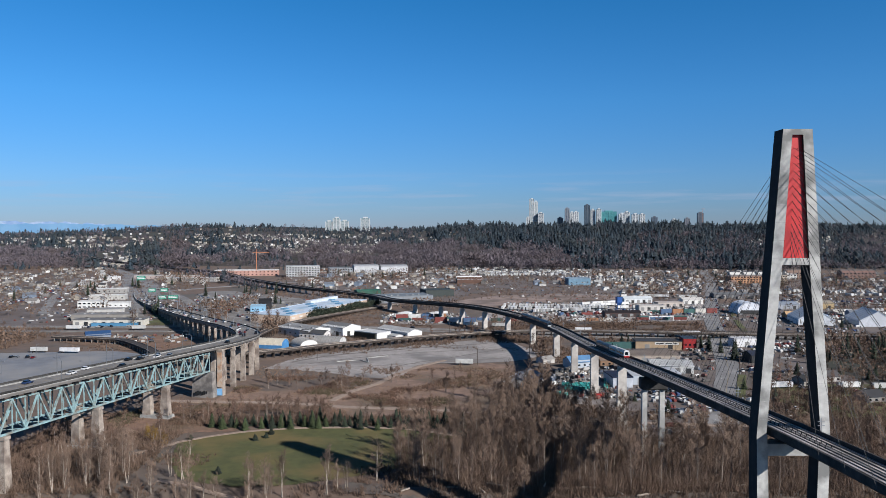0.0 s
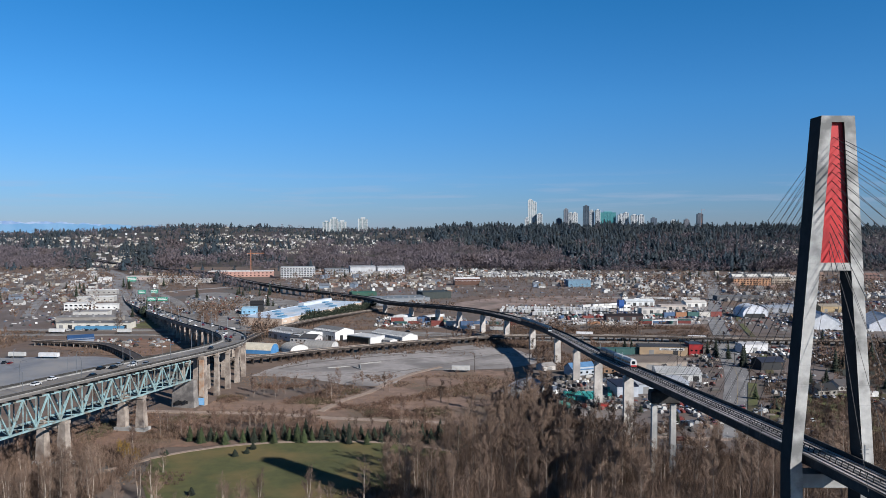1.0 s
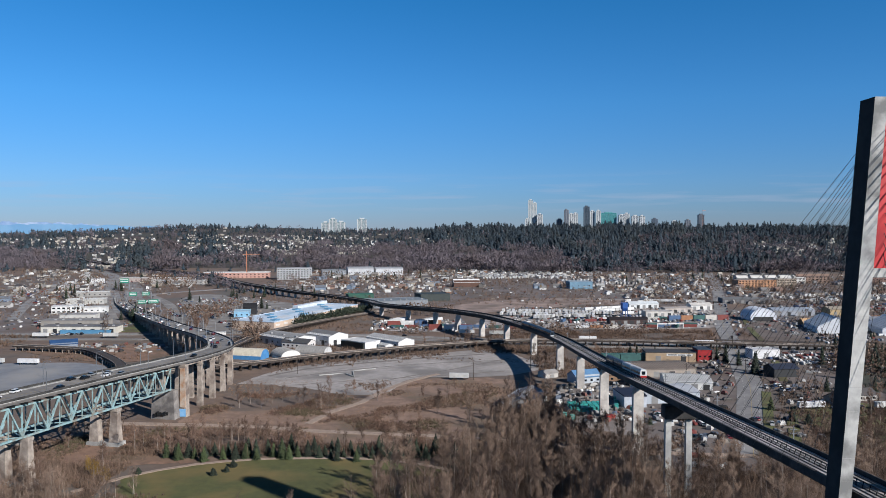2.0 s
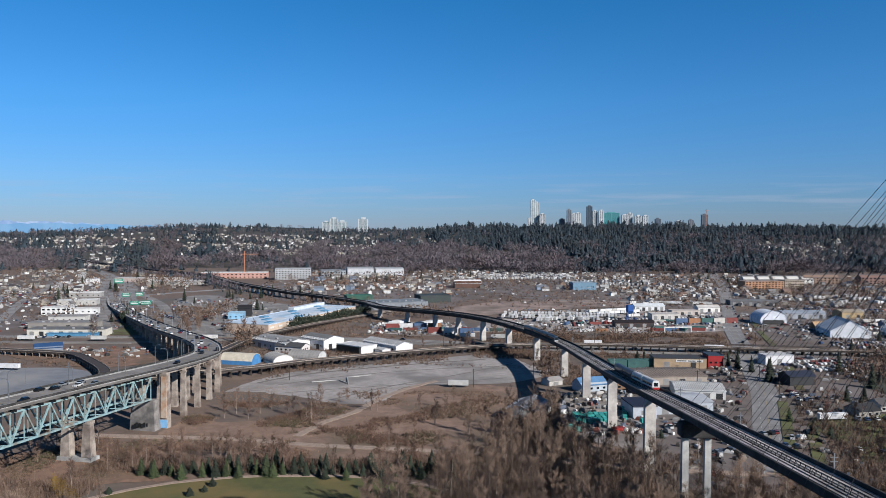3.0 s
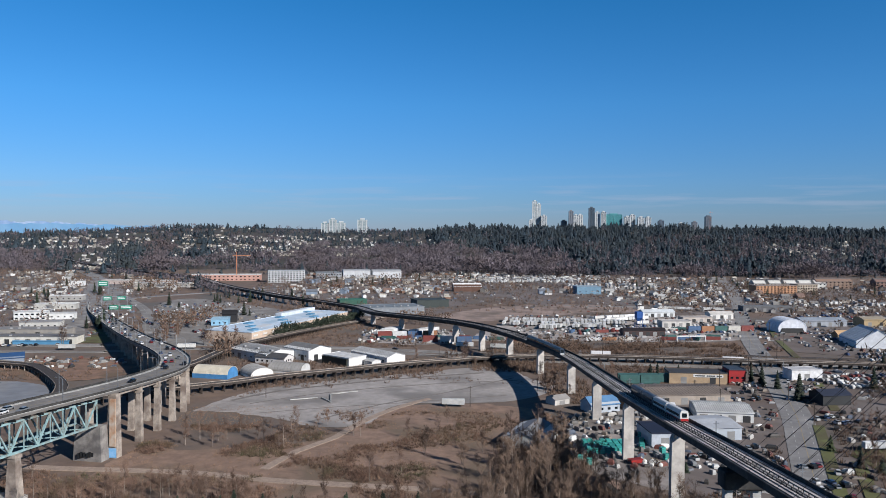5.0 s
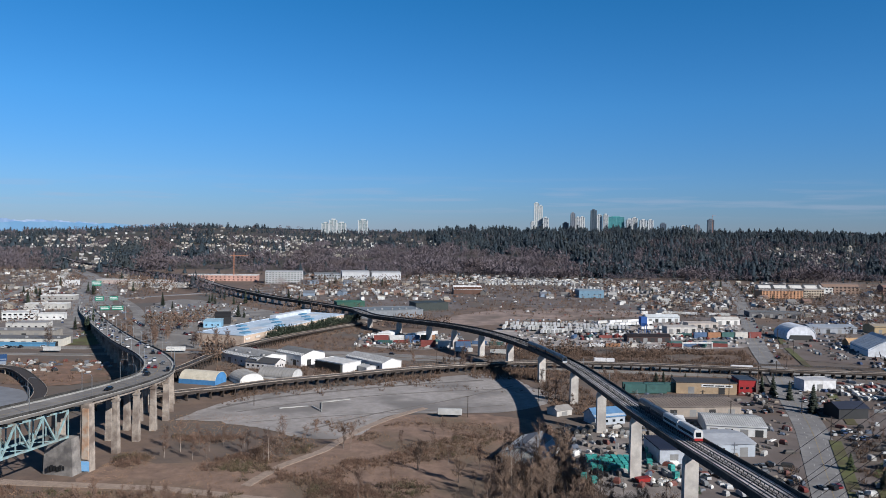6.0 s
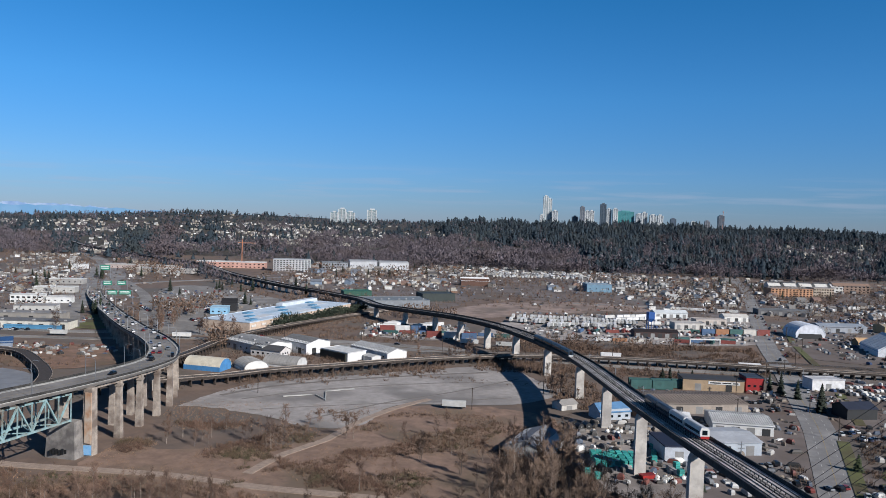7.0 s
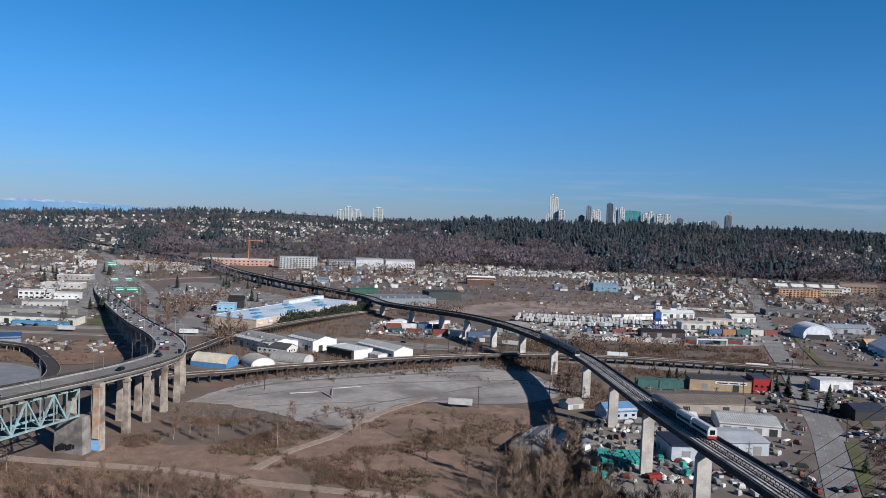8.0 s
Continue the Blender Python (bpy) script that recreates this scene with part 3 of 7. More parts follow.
patch("yard", [(96, 420), (130, 440), (176, 440), (170, 360), (120, 320), (90, 330), (92, 380)], M["town_ground"], "grey gravel parking yard", "yard", 0.14, 2)
patch("yard", [(110, 545), (190, 560), (205, 540), (185, 470), (112, 430), (100, 500)], M["town_ground"], "grey gravel yard between workshops", "yard", 0.17, 1)
patch("yard", [(22, 735), (60, 850), (120, 905), (270, 930), (315, 905), (278, 770), (200, 735), (110, 742)], M["pale_yard"], "wide grey truck yard", "yard", 0.15, 4)
patch("yard", [(-70, 745), (-60, 800), (0, 800), (22, 735), (-30, 712)], M["pale_yard"], "gravel container yard", "yard", 0.16, 3)
patch("yard", [(300, 780), (345, 905), (520, 900), (600, 760), (420, 660), (280, 690)], M["town_ground"], "grey scrap and vehicle yard", "yard", 0.15, 4)
patch("field", [(-10, 900), (40, 985), (110, 1040), (200, 1040), (240, 980), (150, 935), (80, 890), (20, 860)], M["tan_dirt"], "open tan winter field by the viaduct", "field", 0.15, 4)
patch("parking_lot", [(-345, 548), (-250, 556), (-214, 512), (-232, 470), (-280, 420), (-360, 430)], M["lot_asphalt"], "empty grey asphalt parking lot", "parking lot", 0.16, 1)
patch("parking_lot", [(-262, 770), (-235, 720), (-165, 712), (-180, 790), (-200, 830), (-170, 930), (-230, 1010), (-330, 1090), (-345, 1020), (-300, 900)], M["road_grey"], "grey asphalt store parking lot", "parking lot", 0.17, 2)
patch("scrub_ground", [(252, 400), (268, 372), (335, 420), (400, 560), (400, 640), (310, 640), (300, 560), (258, 520)], M["forest_floor"], "dark leaf-littered ground under bare trees", "ground", 0.13, 4)
patch("yard", [(200, 440), (248, 432), (256, 520), (298, 562), (306, 612), (226, 612), (206, 545)], M["town_ground"], "grey gravel lots beside the street", "yard", 0.16, 2)
patch("yard", [(-330, 620), (-260, 640), (-206, 636), (-196, 590), (-230, 560), (-300, 590)], M["red_dirt"], "reddish bare building plot", "yard", 0.14, 3)
patch("verge", [(-292, 712), (-270, 714), (-284, 750), (-300, 790), (-318, 800), (-305, 755)], M["verge"], "green grass slope beside the ramp", "verge", 0.2, 2)
patch("lot", [(-650, 1500), (-560, 1480), (-380, 1010), (-340, 830), (-300, 720), (-480, 730), (-700, 1100)], M["town_ground"], "grey built-up ground between low shops", "town ground", 0.10, 8)
patch("lot", [(60, 1640), (260, 1650), (560, 1480), (420, 1080), (340, 960), (200, 960), (20, 1230)], M["town_ground"], "grey ground of a low industrial district", "town ground", 0.10, 8)
patch("lot", [(-300, 1440), (-60, 1600), (40, 1240), (10, 960), (-80, 905), (-240, 1080)], M["town_ground"], "grey ground of a low industrial district", "town ground", 0.10, 8)
patch("lot", [(470, 1300), (860, 1400), (900, 1000), (640, 780), (380, 930)], M["town_ground"], "brown-grey ground of scattered yards", "town ground", 0.10, 8)

M["street_grey"] = surface("street_grey", (0.29, 0.283, 0.28), (0.22, 0.215, 0.213), 0.3, 0.9, stain=(0.33, 0.322, 0.316), stain_scale=0.06)
W, Y = M["white_line"], M["yellow_line"]
road("road_highway", [(-900, 705), (-338, 697), (-261, 700), (-199, 706), (-60, 690), (33, 669), (89, 658), (203, 640), (420, 622), (900, 600)], 12, M["road_grey"], "grey four-lane highway along the rail lands", marks=((0, True, W), (5.6, False, W), (-5.6, False, W)))
road("road_frontage", [(-900, 668), (-320, 666), (-248, 672), (-185, 685), (-60, 677), (32, 652), (100, 636), (200, 622)], 9, M["road_grey"], "narrow grey frontage road", marks=((0, False, Y),))
road("road_street", [(128, 345), (160, 425), (186, 492), (210, 567), (238, 655), (266, 748), (302, 852), (342, 964), (400, 1130), (463, 1312), (517, 1498), (560, 1620)], 15, M["street_grey"], "straight grey city street with a planted median", 0.30, ((0, False, Y), (3.6, True, W), (-3.6, True, W)))
road("road_cross", [(150, 1030), (244, 1020), (355, 1000), (442, 1015), (700, 1030)], 10, M["road_grey"], "grey cross street", 0.30)
road("road_boulevard", [(-400, 1005), (-425, 1062), (-486, 1213), (-540, 1316), (-622, 1458), (-709, 1600), (-797, 1723), (-870, 1810)], 24, M["street_grey"], "wide grey boulevard climbing to the upland", 0.30, ((0, False, Y), (3.7, True, W), (-3.7, True, W)))
road("road_boulevard", [(-352, 860), (-384, 925), (-448, 1052), (-522, 1217), (-600, 1400)], 18, M["street_grey"], "grey outbound carriageway beside the boulevard", 0.34, ((0, True, W), (4, True, W)))
road("road_diagonal", [(-440, 800), (-520, 978), (-578, 1128), (-661, 1343)], 11, M["street_grey"], "grey diagonal street past low shops", 0.30)
road("road_cross", [(-640, 930), (-478, 985), (-425, 1060), (-384, 1125), (-314, 1205), (-250, 1260)], 10, M["street_grey"], "grey cross street under the highway signs", 0.38)
road("road_side", [(-300, 714), (-350, 815), (-400, 915), (-467, 1042), (-517, 1109)], 20, M["road_grey"], "grey side road past low shops", 0.30)
road("road_ramp", [(-208, 676), (-240, 735), (-285, 832), (-335, 950), (-398, 1061), (-440, 1130)], 12, M["road_grey"], "curving grey highway ramp", 0.30, ((0, True, W),))
road("road_dirt", [(-175, 401), (-155, 396), (-92, 391), (-60, 383), (10, 372), (80, 352), (140, 345)], 5, M["path_gravel"], "pale gravel service track", 0.30, category="track")
road("path", [(-134, 302), (-122, 318), (-100, 333.5), (-66, 342), (-24, 340), (2, 327)], 2.2, M["path_gravel"], "pale gravel park path", 0.30, category="path")
road("path", [(-112, 268), (-98, 262), (-80, 256)], 2.0, M["path_gravel"], "pale gravel park path", 0.30, category="path")
road("path", [(-66, 396), (-58, 420), (-45, 441), (-37, 466), (-21, 498), (-4, 520)], 4.0, M["path_gravel"], "pale dirt track across the field", 0.30, category="track")

M["rut"] = surface("rut", (0.26, 0.24, 0.225), (0.19, 0.175, 0.165), 0.3, 0.95)
for pts, w in ((((-112, 512), (-92, 536), (-60, 556), (-20, 576), (30, 596)), 3.0), (((-100, 505), (-60, 535), (0, 560), (50, 572)), 1.2), (((-60, 470), (-30, 505), (10, 540), (48, 580)), 1.4), (((-90, 485), (-50, 500), (0, 515), (40, 530)), 0.9)):
    road("wheel_track", pts, w, M["rut"], "darker worn wheel track on gravel", 0.26, category="track")
for pts in (((132, 372), (172, 470)), ((138, 360), (160, 412)), ((196, 500), (222, 572)), ((252, 664), (276, 750)), ((284, 775), (322, 880))):
    road("median", [(x + 14, y - 2) for x, y in pts], 5, M["verge"], "brown planted strip beside the street", 0.5, category="verge")
patch("verge", [(172, 362), (230, 360), (262, 420), (250, 438), (206, 440), (190, 430)], M["verge"], "rough winter grass beside the street", "verge", 0.18, 3)
patch("verge", [(176, 420), (196, 440), (206, 415), (196, 388), (178, 392)], M["verge"], "rough green grass patch by the street", "verge", 0.3, 2)


# ---- plants ----
M["bark"] = surface("bark", (0.35, 0.305, 0.27), (0.22, 0.19, 0.168), 0.8, 0.95, per_object=0.25)
M["pale_bark"] = surface("pale_bark", (0.47, 0.42, 0.365), (0.33, 0.29, 0.25), 0.8, 0.95, per_object=0.2)
M["twigs"] = surface("twigs", (0.30, 0.228, 0.182), (0.19, 0.145, 0.116), 0.5, 0.95, per_object=0.28)
M["red_twigs"] = surface("red_twigs", (0.265, 0.19, 0.15), (0.17, 0.12, 0.095), 0.4, 0.95, per_object=0.25)
M["yellow_twigs"] = surface("yellow_twigs", (0.36, 0.25, 0.08), (0.26, 0.18, 0.06), 0.5, 0.95)
M["needles"] = surface("needles", (0.068, 0.088, 0.055), (0.042, 0.058, 0.04), 0.5, 0.9, per_object=0.35)
M["light_needles"] = surface("light_needles", (0.12, 0.15, 0.07), (0.08, 0.105, 0.05), 0.5, 0.9, per_object=0.25)
# distance haze is mixed into these two colours as blue and mauve
M["hazy_needles"] = surface("hazy_needles", (0.068, 0.100, 0.122), (0.030, 0.050, 0.067), 0.045, 0.95, per_island=0.15, stain=(0.076, 0.092, 0.098), stain_scale=0.010, spread=0.35)
M["hazy_twigs"] = surface("hazy_twigs", (0.24, 0.21, 0.226), (0.118, 0.106, 0.121), 0.045, 0.95, per_island=0.10, stain=(0.17, 0.143, 0.146), stain_scale=0.010, spread=0.35)
M["brush"] = surface("brush", (0.26, 0.19, 0.145), (0.15, 0.108, 0.085), 0.08, 0.95, per_island=0.35)
M["tall_grass"] = surface("tall_grass", (0.41, 0.295, 0.215), (0.28, 0.195, 0.145), 0.06, 0.95, per_island=0.35)


def limb(vs, fs, p, q, r0, r1):
    """A three-sided tapered limb."""
    d = (q - p).normalized()
    u = d.orthogonal().normalized()
    w = d.cross(u)
    k = len(vs)
    for c, r in ((p, r0), (q, r1)):
        for a in (0, 2.094, 4.189):
            vs.append(c + (u * math.cos(a) + w * math.sin(a)) * r)
    fs += [(k, k + 1, k + 4, k + 3), (k + 1, k + 2, k + 5, k + 4), (k + 2, k, k + 3, k + 5)]


def bare_tree(seed, h, spread, twig_count, stems=1):
    """Corners and faces of a leafless tree's trunk and of its crown of limbs and twigs."""
    rnd = random.Random(seed)
    tv, tf, cv, cf, tips = [], [], [], [], []

    def grow(p, d, length, r, level):
        bend = Vector((rnd.uniform(-1, 1), rnd.uniform(-1, 1), rnd.uniform(-0.2, 0.7))) * 0.18
        q = p + (d + bend).normalized() * length
        limb(cv, cf, p, q, r, r * 0.55)
        tips.append((q, (q - p).normalized(), length))
        tips.append((p.lerp(q, 0.6), (q - p).normalized(), length))
        if level:
            for _ in range(rnd.choice((2, 3))):
                s = rnd.uniform(0.45, 1.0)
                a = rnd.uniform(0, 6.28)
                out = Vector((math.cos(a), math.sin(a), rnd.uniform(0.3, 1.2)))
                grow(p.lerp(q, s), ((q - p).normalized() * 0.9 + out * spread).normalized(), length * rnd.uniform(0.5, 0.75), r * 0.5, level - 1)

    for s in range(stems):
        a = rnd.uniform(0, 6.28)
        p = Vector((0.6 * s * math.cos(a), 0.6 * s * math.sin(a), -0.3))
        lean = Vector((rnd.uniform(-1, 1), rnd.uniform(-1, 1), 0)) * (0.05 + 0.06 * (stems > 1))
        hh = h * (1 if s == 0 else rnd.uniform(0.7, 0.95))
        r = 0.010 * h + 0.06
        for k in range(5):
            q = p + (Vector((0, 0, 1)) + lean + Vector((rnd.uniform(-1, 1), rnd.uniform(-1, 1), 0)) * 0.05) * hh / 6
            limb(tv, tf, p, q, r, r * 0.8)
            if k >= 1:
                for _ in range(3 if k < 4 else 5):
                    b = rnd.uniform(0, 6.28)
                    out = Vector((math.cos(b) * spread * 1.3, math.sin(b) * spread * 1.3, rnd.uniform(0.5, 1.1)))
                    grow(p.lerp(q, rnd.random()), out.normalized(), hh * rnd.uniform(0.14, 0.24) * (1.15 - 0.1 * k), r * 0.45, 1)
            p, r = q, r * 0.8
        grow(p, Vector((0, 0, 1)), hh / 6, r, 1)
    for _ in range(twig_count):
        p, d, length = rnd.choice(tips)
        way = (d * 0.8 + Vector((rnd.uniform(-1, 1), rnd.uniform(-1, 1), rnd.uniform(-0.3, 1)))).normalized()
        ln = rnd.uniform(0.5, 1.0) * (0.6 + 0.06 * h)
        o = way.orthogonal().normalized() * rnd.uniform(0.015, 0.034)
        s = p + Vector((rnd.uniform(-1, 1), rnd.uniform(-1, 1), rnd.uniform(-1, 1))) * 0.35
        k = len(cv)
        cv += [s - o, s + o, s + way * ln]
        cf.append((k, k + 1, k + 2))
    return tv, tf, cv, cf


def conifer(seed, h, width):
    """Corners and faces of a conifer's trunk and of its ragged tiers of drooping boughs."""
    rnd = random.Random(seed)
    tv, tf, cv, cf = [], [], [], []
    limb(tv, tf, Vector((0, 0, -0.3)), Vector((0, 0, h * 0.95)), 0.02 * h, 0.02)
    tiers = 13
    for k in range(tiers):
        z = h * (0.06 + 0.9 * k / tiers)
        r = width * (1 - k / tiers) ** 0.85 * rnd.uniform(0.85, 1.1) + 0.15
        for j in range(11):
            a = j * 0.571 + k * 0.4 + rnd.uniform(-0.2, 0.2)
            rr = r * rnd.uniform(0.65, 1.15)
            c, s = math.cos(a), math.sin(a)
            o = Vector((-s, c, 0)) * rr * rnd.uniform(0.28, 0.42)
            tip = Vector((c * rr, s * rr, z - 0.10 * rr))
            mid = Vector((c * rr * 0.55, s * rr * 0.55, z + 0.12 * h / tiers))
            root = Vector((0, 0, z + 1.1 * h / tiers))
            k0 = len(cv)
            cv += [root, mid - o, mid + o, tip, mid - Vector((0, 0, 0.35 * h / tiers))]
            cf += [(k0, k0 + 1, k0 + 2), (k0 + 1, k0 + 3, k0 + 2), (k0 + 1, k0 + 4, k0 + 3), (k0 + 4, k0 + 2, k0 + 3)]
    return tv, tf, cv, cf


def plant(name, shape, bark, leaf, label, category, crown="crown"):
    tv, tf, cv, cf = shape
    c = new(crown, raw_mesh(crown, cv, cf, [leaf]))
    if name == "sapling":
        root = new(name, raw_mesh("stem", tv, tf, [bark]))
    else:
        root = new(name)
        t = new("trunk", raw_mesh("trunk", tv, tf, [bark]))
        t.parent = root
    c.parent = root
    return tagged(root, label, category)


def spread_copies(first, spots, group, lo=0.8, hi=1.2, seed=1):
    """Puts a kind of plant, or several kinds, at the spots, each turned and sized a little differently; the first copies take the originals themselves."""
    rnd = random.Random(seed)
    kinds = list(first)
    for k, (x, y) in enumerate(spots):
        s = rnd.uniform(lo, hi)
        ob = kinds[k % len(kinds)]
        m = pose(x, y, land(x, y) + 0.1, 0, 0, rnd.uniform(0, 360))
        if k >= len(kinds):
            ob = copy_thing(ob, m)
        else:
            ob.matrix_basis = m
        ob.scale = (s, s, s * rnd.uniform(0.9, 1.15))
        tagged(ob, group=group)


def off_road(p, margin):
    q = np.array(ROADS_AT)
    return bool(np.all(np.hypot(q[:, 0] - p[0], q[:, 1] - p[1]) > q[:, 2] + margin))


def in_zone(rnd, zones, count, gap, taken, margin=2.5):
    """Random spots in boxes (x0, y0, x1, y1, weight), no nearer to one another than the gap."""
    out, tries = [], 0
    while len(out) < count and tries < count * 40:
        tries += 1
        z = rnd.choices(zones, [q[4] for q in zones])[0]
        p = (rnd.uniform(z[0], z[2]), rnd.uniform(z[1], z[3]))
        if off_road(p, margin) and all((p[0] - q[0]) ** 2 + (p[1] - q[1]) ** 2 > gap * gap for q in taken[-400:]):
            out.append(p)
            taken.append(p)
    return out


rnd = random.Random(5)
taken = []
TALL = [plant("tree", bare_tree(s, 15 + 2 * (s % 3), 0.5, 1500), M["bark"], M["twigs"], "tall leafless brown tree in the riverside wood", "tree") for s in (1, 2, 3, 4, 5)]
ROUND = [plant("tree", bare_tree(s, 14, 0.75, 3000, 3), M["bark"], M["twigs"], "broad leafless cottonwood with a dense brown crown", "tree") for s in (11, 12, 13)]
BIRCH = [plant("birch_tree", bare_tree(s, 13, 0.5, 900, 2), M["pale_bark"], M["twigs"], "slender pale-barked leafless birch tree", "tree") for s in (21, 22, 23)]
wood = [(4, 268, 50, 330, 3.0), (44, 262, 78, 350, 3.0), (18, 330, 66, 372, 2.2), (-2, 300, 20, 350, 1.0), (-24, 262, 2, 318, 1.6), (28, 372, 62, 425, 1.6), (72, 268, 165, 322, 2.6), (95, 318, 140, 345, 0.4), (150, 300, 220, 360, 0.9), (-8, 262, 30, 290, 0.8), (0, 256, 165, 268, 2.0)]
spread_copies(TALL, in_zone(rnd, wood, 214, 3.0, taken), "bare trees of the riverside wood", 0.7, 1.15, 2)
spread_copies(ROUND, [(64, 352), (58, 338), (44, 414), (30, 398), (52, 396), (38, 380), (22, 372), (-4, 418), (12, 404)] + in_zone(rnd, wood, 36, 6, taken), "broad cottonwoods", 0.75, 1.15, 3)
front = [(-150, 246, -96, 276, 2.0), (-150, 276, -128, 300, 0.8), (-178, 240, -150, 262, 1.0), (-96, 248, -60, 258, 0.8)]
spread_copies(BIRCH, [(-111, 300), (-67, 257), (-63, 255), (-43, 257), (-40, 260), (-47, 255), (-13, 282), (-16, 276), (-30, 268), (0, 288), (-8, 270)] + in_zone(rnd, front, 60, 3.0, taken), "pale birches by the river path", 0.75, 1.2, 4)
THIN = [plant("sapling", bare_tree(s, 9, 0.5, 700), M["bark"], M["red_twigs"], "thin leafless sapling on rough ground", "sapling") for s in (31, 32, 33)]
thin = [(62, 505, 112, 600, 1.6), (0, 604, 60, 640, 0.8), (184, 395, 246, 470, 2.0), (150, 340, 215, 398, 2.0), (-130, 346, 8, 364, 3.0), (-188, 258, -128, 330, 2.2), (-115, 420, -62, 458, 1.4), (-62, 432, -20, 470, 0.6), (-30, 370, 30, 470, 0.7), (-190, 350, -150, 392, 0.6), (-126, 344, -60, 366, 2.0), (100, 330, 150, 352, 0.6), (150, 300, 260, 420, 1.6), (200, 420, 300, 520, 1.0), (-40, 640, 60, 640, 0.6), (60, 690, 200, 720, 0.8), (-60, 700, 0, 712, 0.4), (-200, 560, -165, 620, 0.6), (-420, 560, -345, 660, 1.6)]
spread_copies(THIN, in_zone(rnd, thin, 250, 2.6, taken), "thin bare saplings", 0.7, 1.35, 5)
spread_copies([plant("tree", bare_tree(41, 7, 0.9, 900, 3), M["bark"], M["yellow_twigs"], "low willow with yellow winter twigs", "tree")], [(-132, 316), (-137, 322), (-126, 311), (148, 1180)], "yellow willows", 0.8, 1.2, 6)
PINE = [plant("conifer", conifer(s, 8.5, 2.9), M["bark"], M["needles"], "dark green conifer along the park edge", "conifer tree") for s in (51, 52, 53, 54)]
spread_copies(PINE, [(-52, 343), (-47, 342), (-42, 344), (-44, 339), (-36, 344), (-30, 342), (-26, 345), (-20, 347), (-18, 342), (-12, 344), (-57, 345), (-33, 347), (-8, 340), (-23, 340), (1, 335), (-86, 341), (-78, 343), (-50, 346), (-39, 347), (-28, 349), (-15, 348), (-5, 346), (4, 341), (-45, 348), (-55, 349), (-62, 348), (-10, 350), (-22, 351), (-34, 351), (-68, 346), (-74, 347), (-82, 346), (-90, 345), (-58, 352), (-48, 352), (-40, 351), (-28, 354), (-16, 353), (-4, 352), (-65, 351), (-99, 343), (-106, 344), (-112, 345)] + [(145, 600), (152, 606), (139, 596), (160, 604), (148, 611), (-96, 346), (99, 396), (110, 372), (171, 403), (176, 397), (222, 470), (228, 466), (234, 474), (240, 462), (250, 470), (258, 452), (246, 440), (262, 480), (270, 466), (369, 694), (366, 678), (373, 686)], "dark park conifers", 0.5, 1.0, 7)
CEDAR = [plant("conifer", conifer(s, 7, 2.4), M["bark"], M["light_needles"], "bushy light green cedar", "conifer tree") for s in (61, 62)]
spread_copies(CEDAR, [(-77, 340), (-82, 342), (-67, 342), (-64, 341), (-61, 344), (-36, 338), (-71, 344), (-91, 341), (-103, 342), (-109, 340), (-115, 343), (-98, 338), (240, 395), (236, 402), (170, 425)], "light cedars", 0.7, 1.15, 8)
BUSH = [plant("bush", conifer(s, 2.6, 1.7), M["bark"], M["needles"], "small dark evergreen bush on the lawn", "bush") for s in (71, 72)]
spread_copies(BUSH, [(-85, 325), (-89, 321), (-84, 331), (-118, 322), (-92, 276)], "evergreen bushes", 0.8, 1.2, 9)
BIGFIR = [plant("conifer", conifer(s, 17, 4.2), M["bark"], M["needles"], "tall dark fir among the low shops", "conifer tree") for s in (81, 82, 83)]
firs = [(-620, 900, -420, 1480, 2.0), (-300, 1020, -200, 1120, 0.5), (-280, 1300, 60, 1560, 0.8), (300, 1100, 640, 1480, 1.2), (-340, 880, -300, 1000, 0.2), (520, 800, 900, 1250, 1.0)]
spread_copies(BIGFIR, [(-318, 800), (-324, 808), (-313, 791), (-328, 797), (-320, 815), (-308, 806), (-500, 1180), (-496, 1190), (-330, 1010), (-205, 905), (-212, 908), (-168, 1010), (193, 566), (197, 560), (203, 552), (205, 528), (201, 521)] + in_zone(rnd, firs, 80, 9, taken) + in_zone(rnd, [(250, 430, 345, 560, 2.0), (300, 540, 400, 625, 1.0)], 42, 6, taken), "tall firs of the flats", 0.5, 0.95, 10)
spread_copies([plant("tree", bare_tree(96, 17, 0.8, 2600, 3), M["bark"], M["red_twigs"], "broad bare brown tree beside the ramp", "tree")], [(-228, 705), (-224, 712), (-232, 716), (-226, 722), (-220, 704), (-230, 730), (-222, 735), (-236, 742), (-184, 700), (-172, 704), (-166, 714), (-190, 706), (-300, 700), (20, 640), (36, 630), (-236, 700), (-226, 748)], "broad bare trees of the flats", 0.6, 1.0, 13)
TOWNTREE = [plant("tree", bare_tree(s, 11, 0.9, 1500, 2), M["bark"], M["twigs"], "leafless street tree among yards", "tree") for s in (91, 92, 93)]
town = [(-600, 760, -360, 1450, 2.0), (-290, 1150, 40, 1560, 1.6), (60, 940, 340, 1200, 1.2), (340, 700, 860, 1350, 5.0), (-190, 900, -60, 1000, 0.6), (-60, 830, 10, 900, 0.6), (-280, 760, -230, 900, 1.4), (-430, 560, -350, 640, 1.4), (258, 420, 335, 560, 2.0), (300, 560, 400, 640, 1.6), (40, 690, 200, 725, 1.2), (-170, 625, -150, 690, 0.6)]
spread_copies(TOWNTREE, in_zone(rnd, town, 14, 5, taken), "bare street trees", 0.6, 1.15, 11)


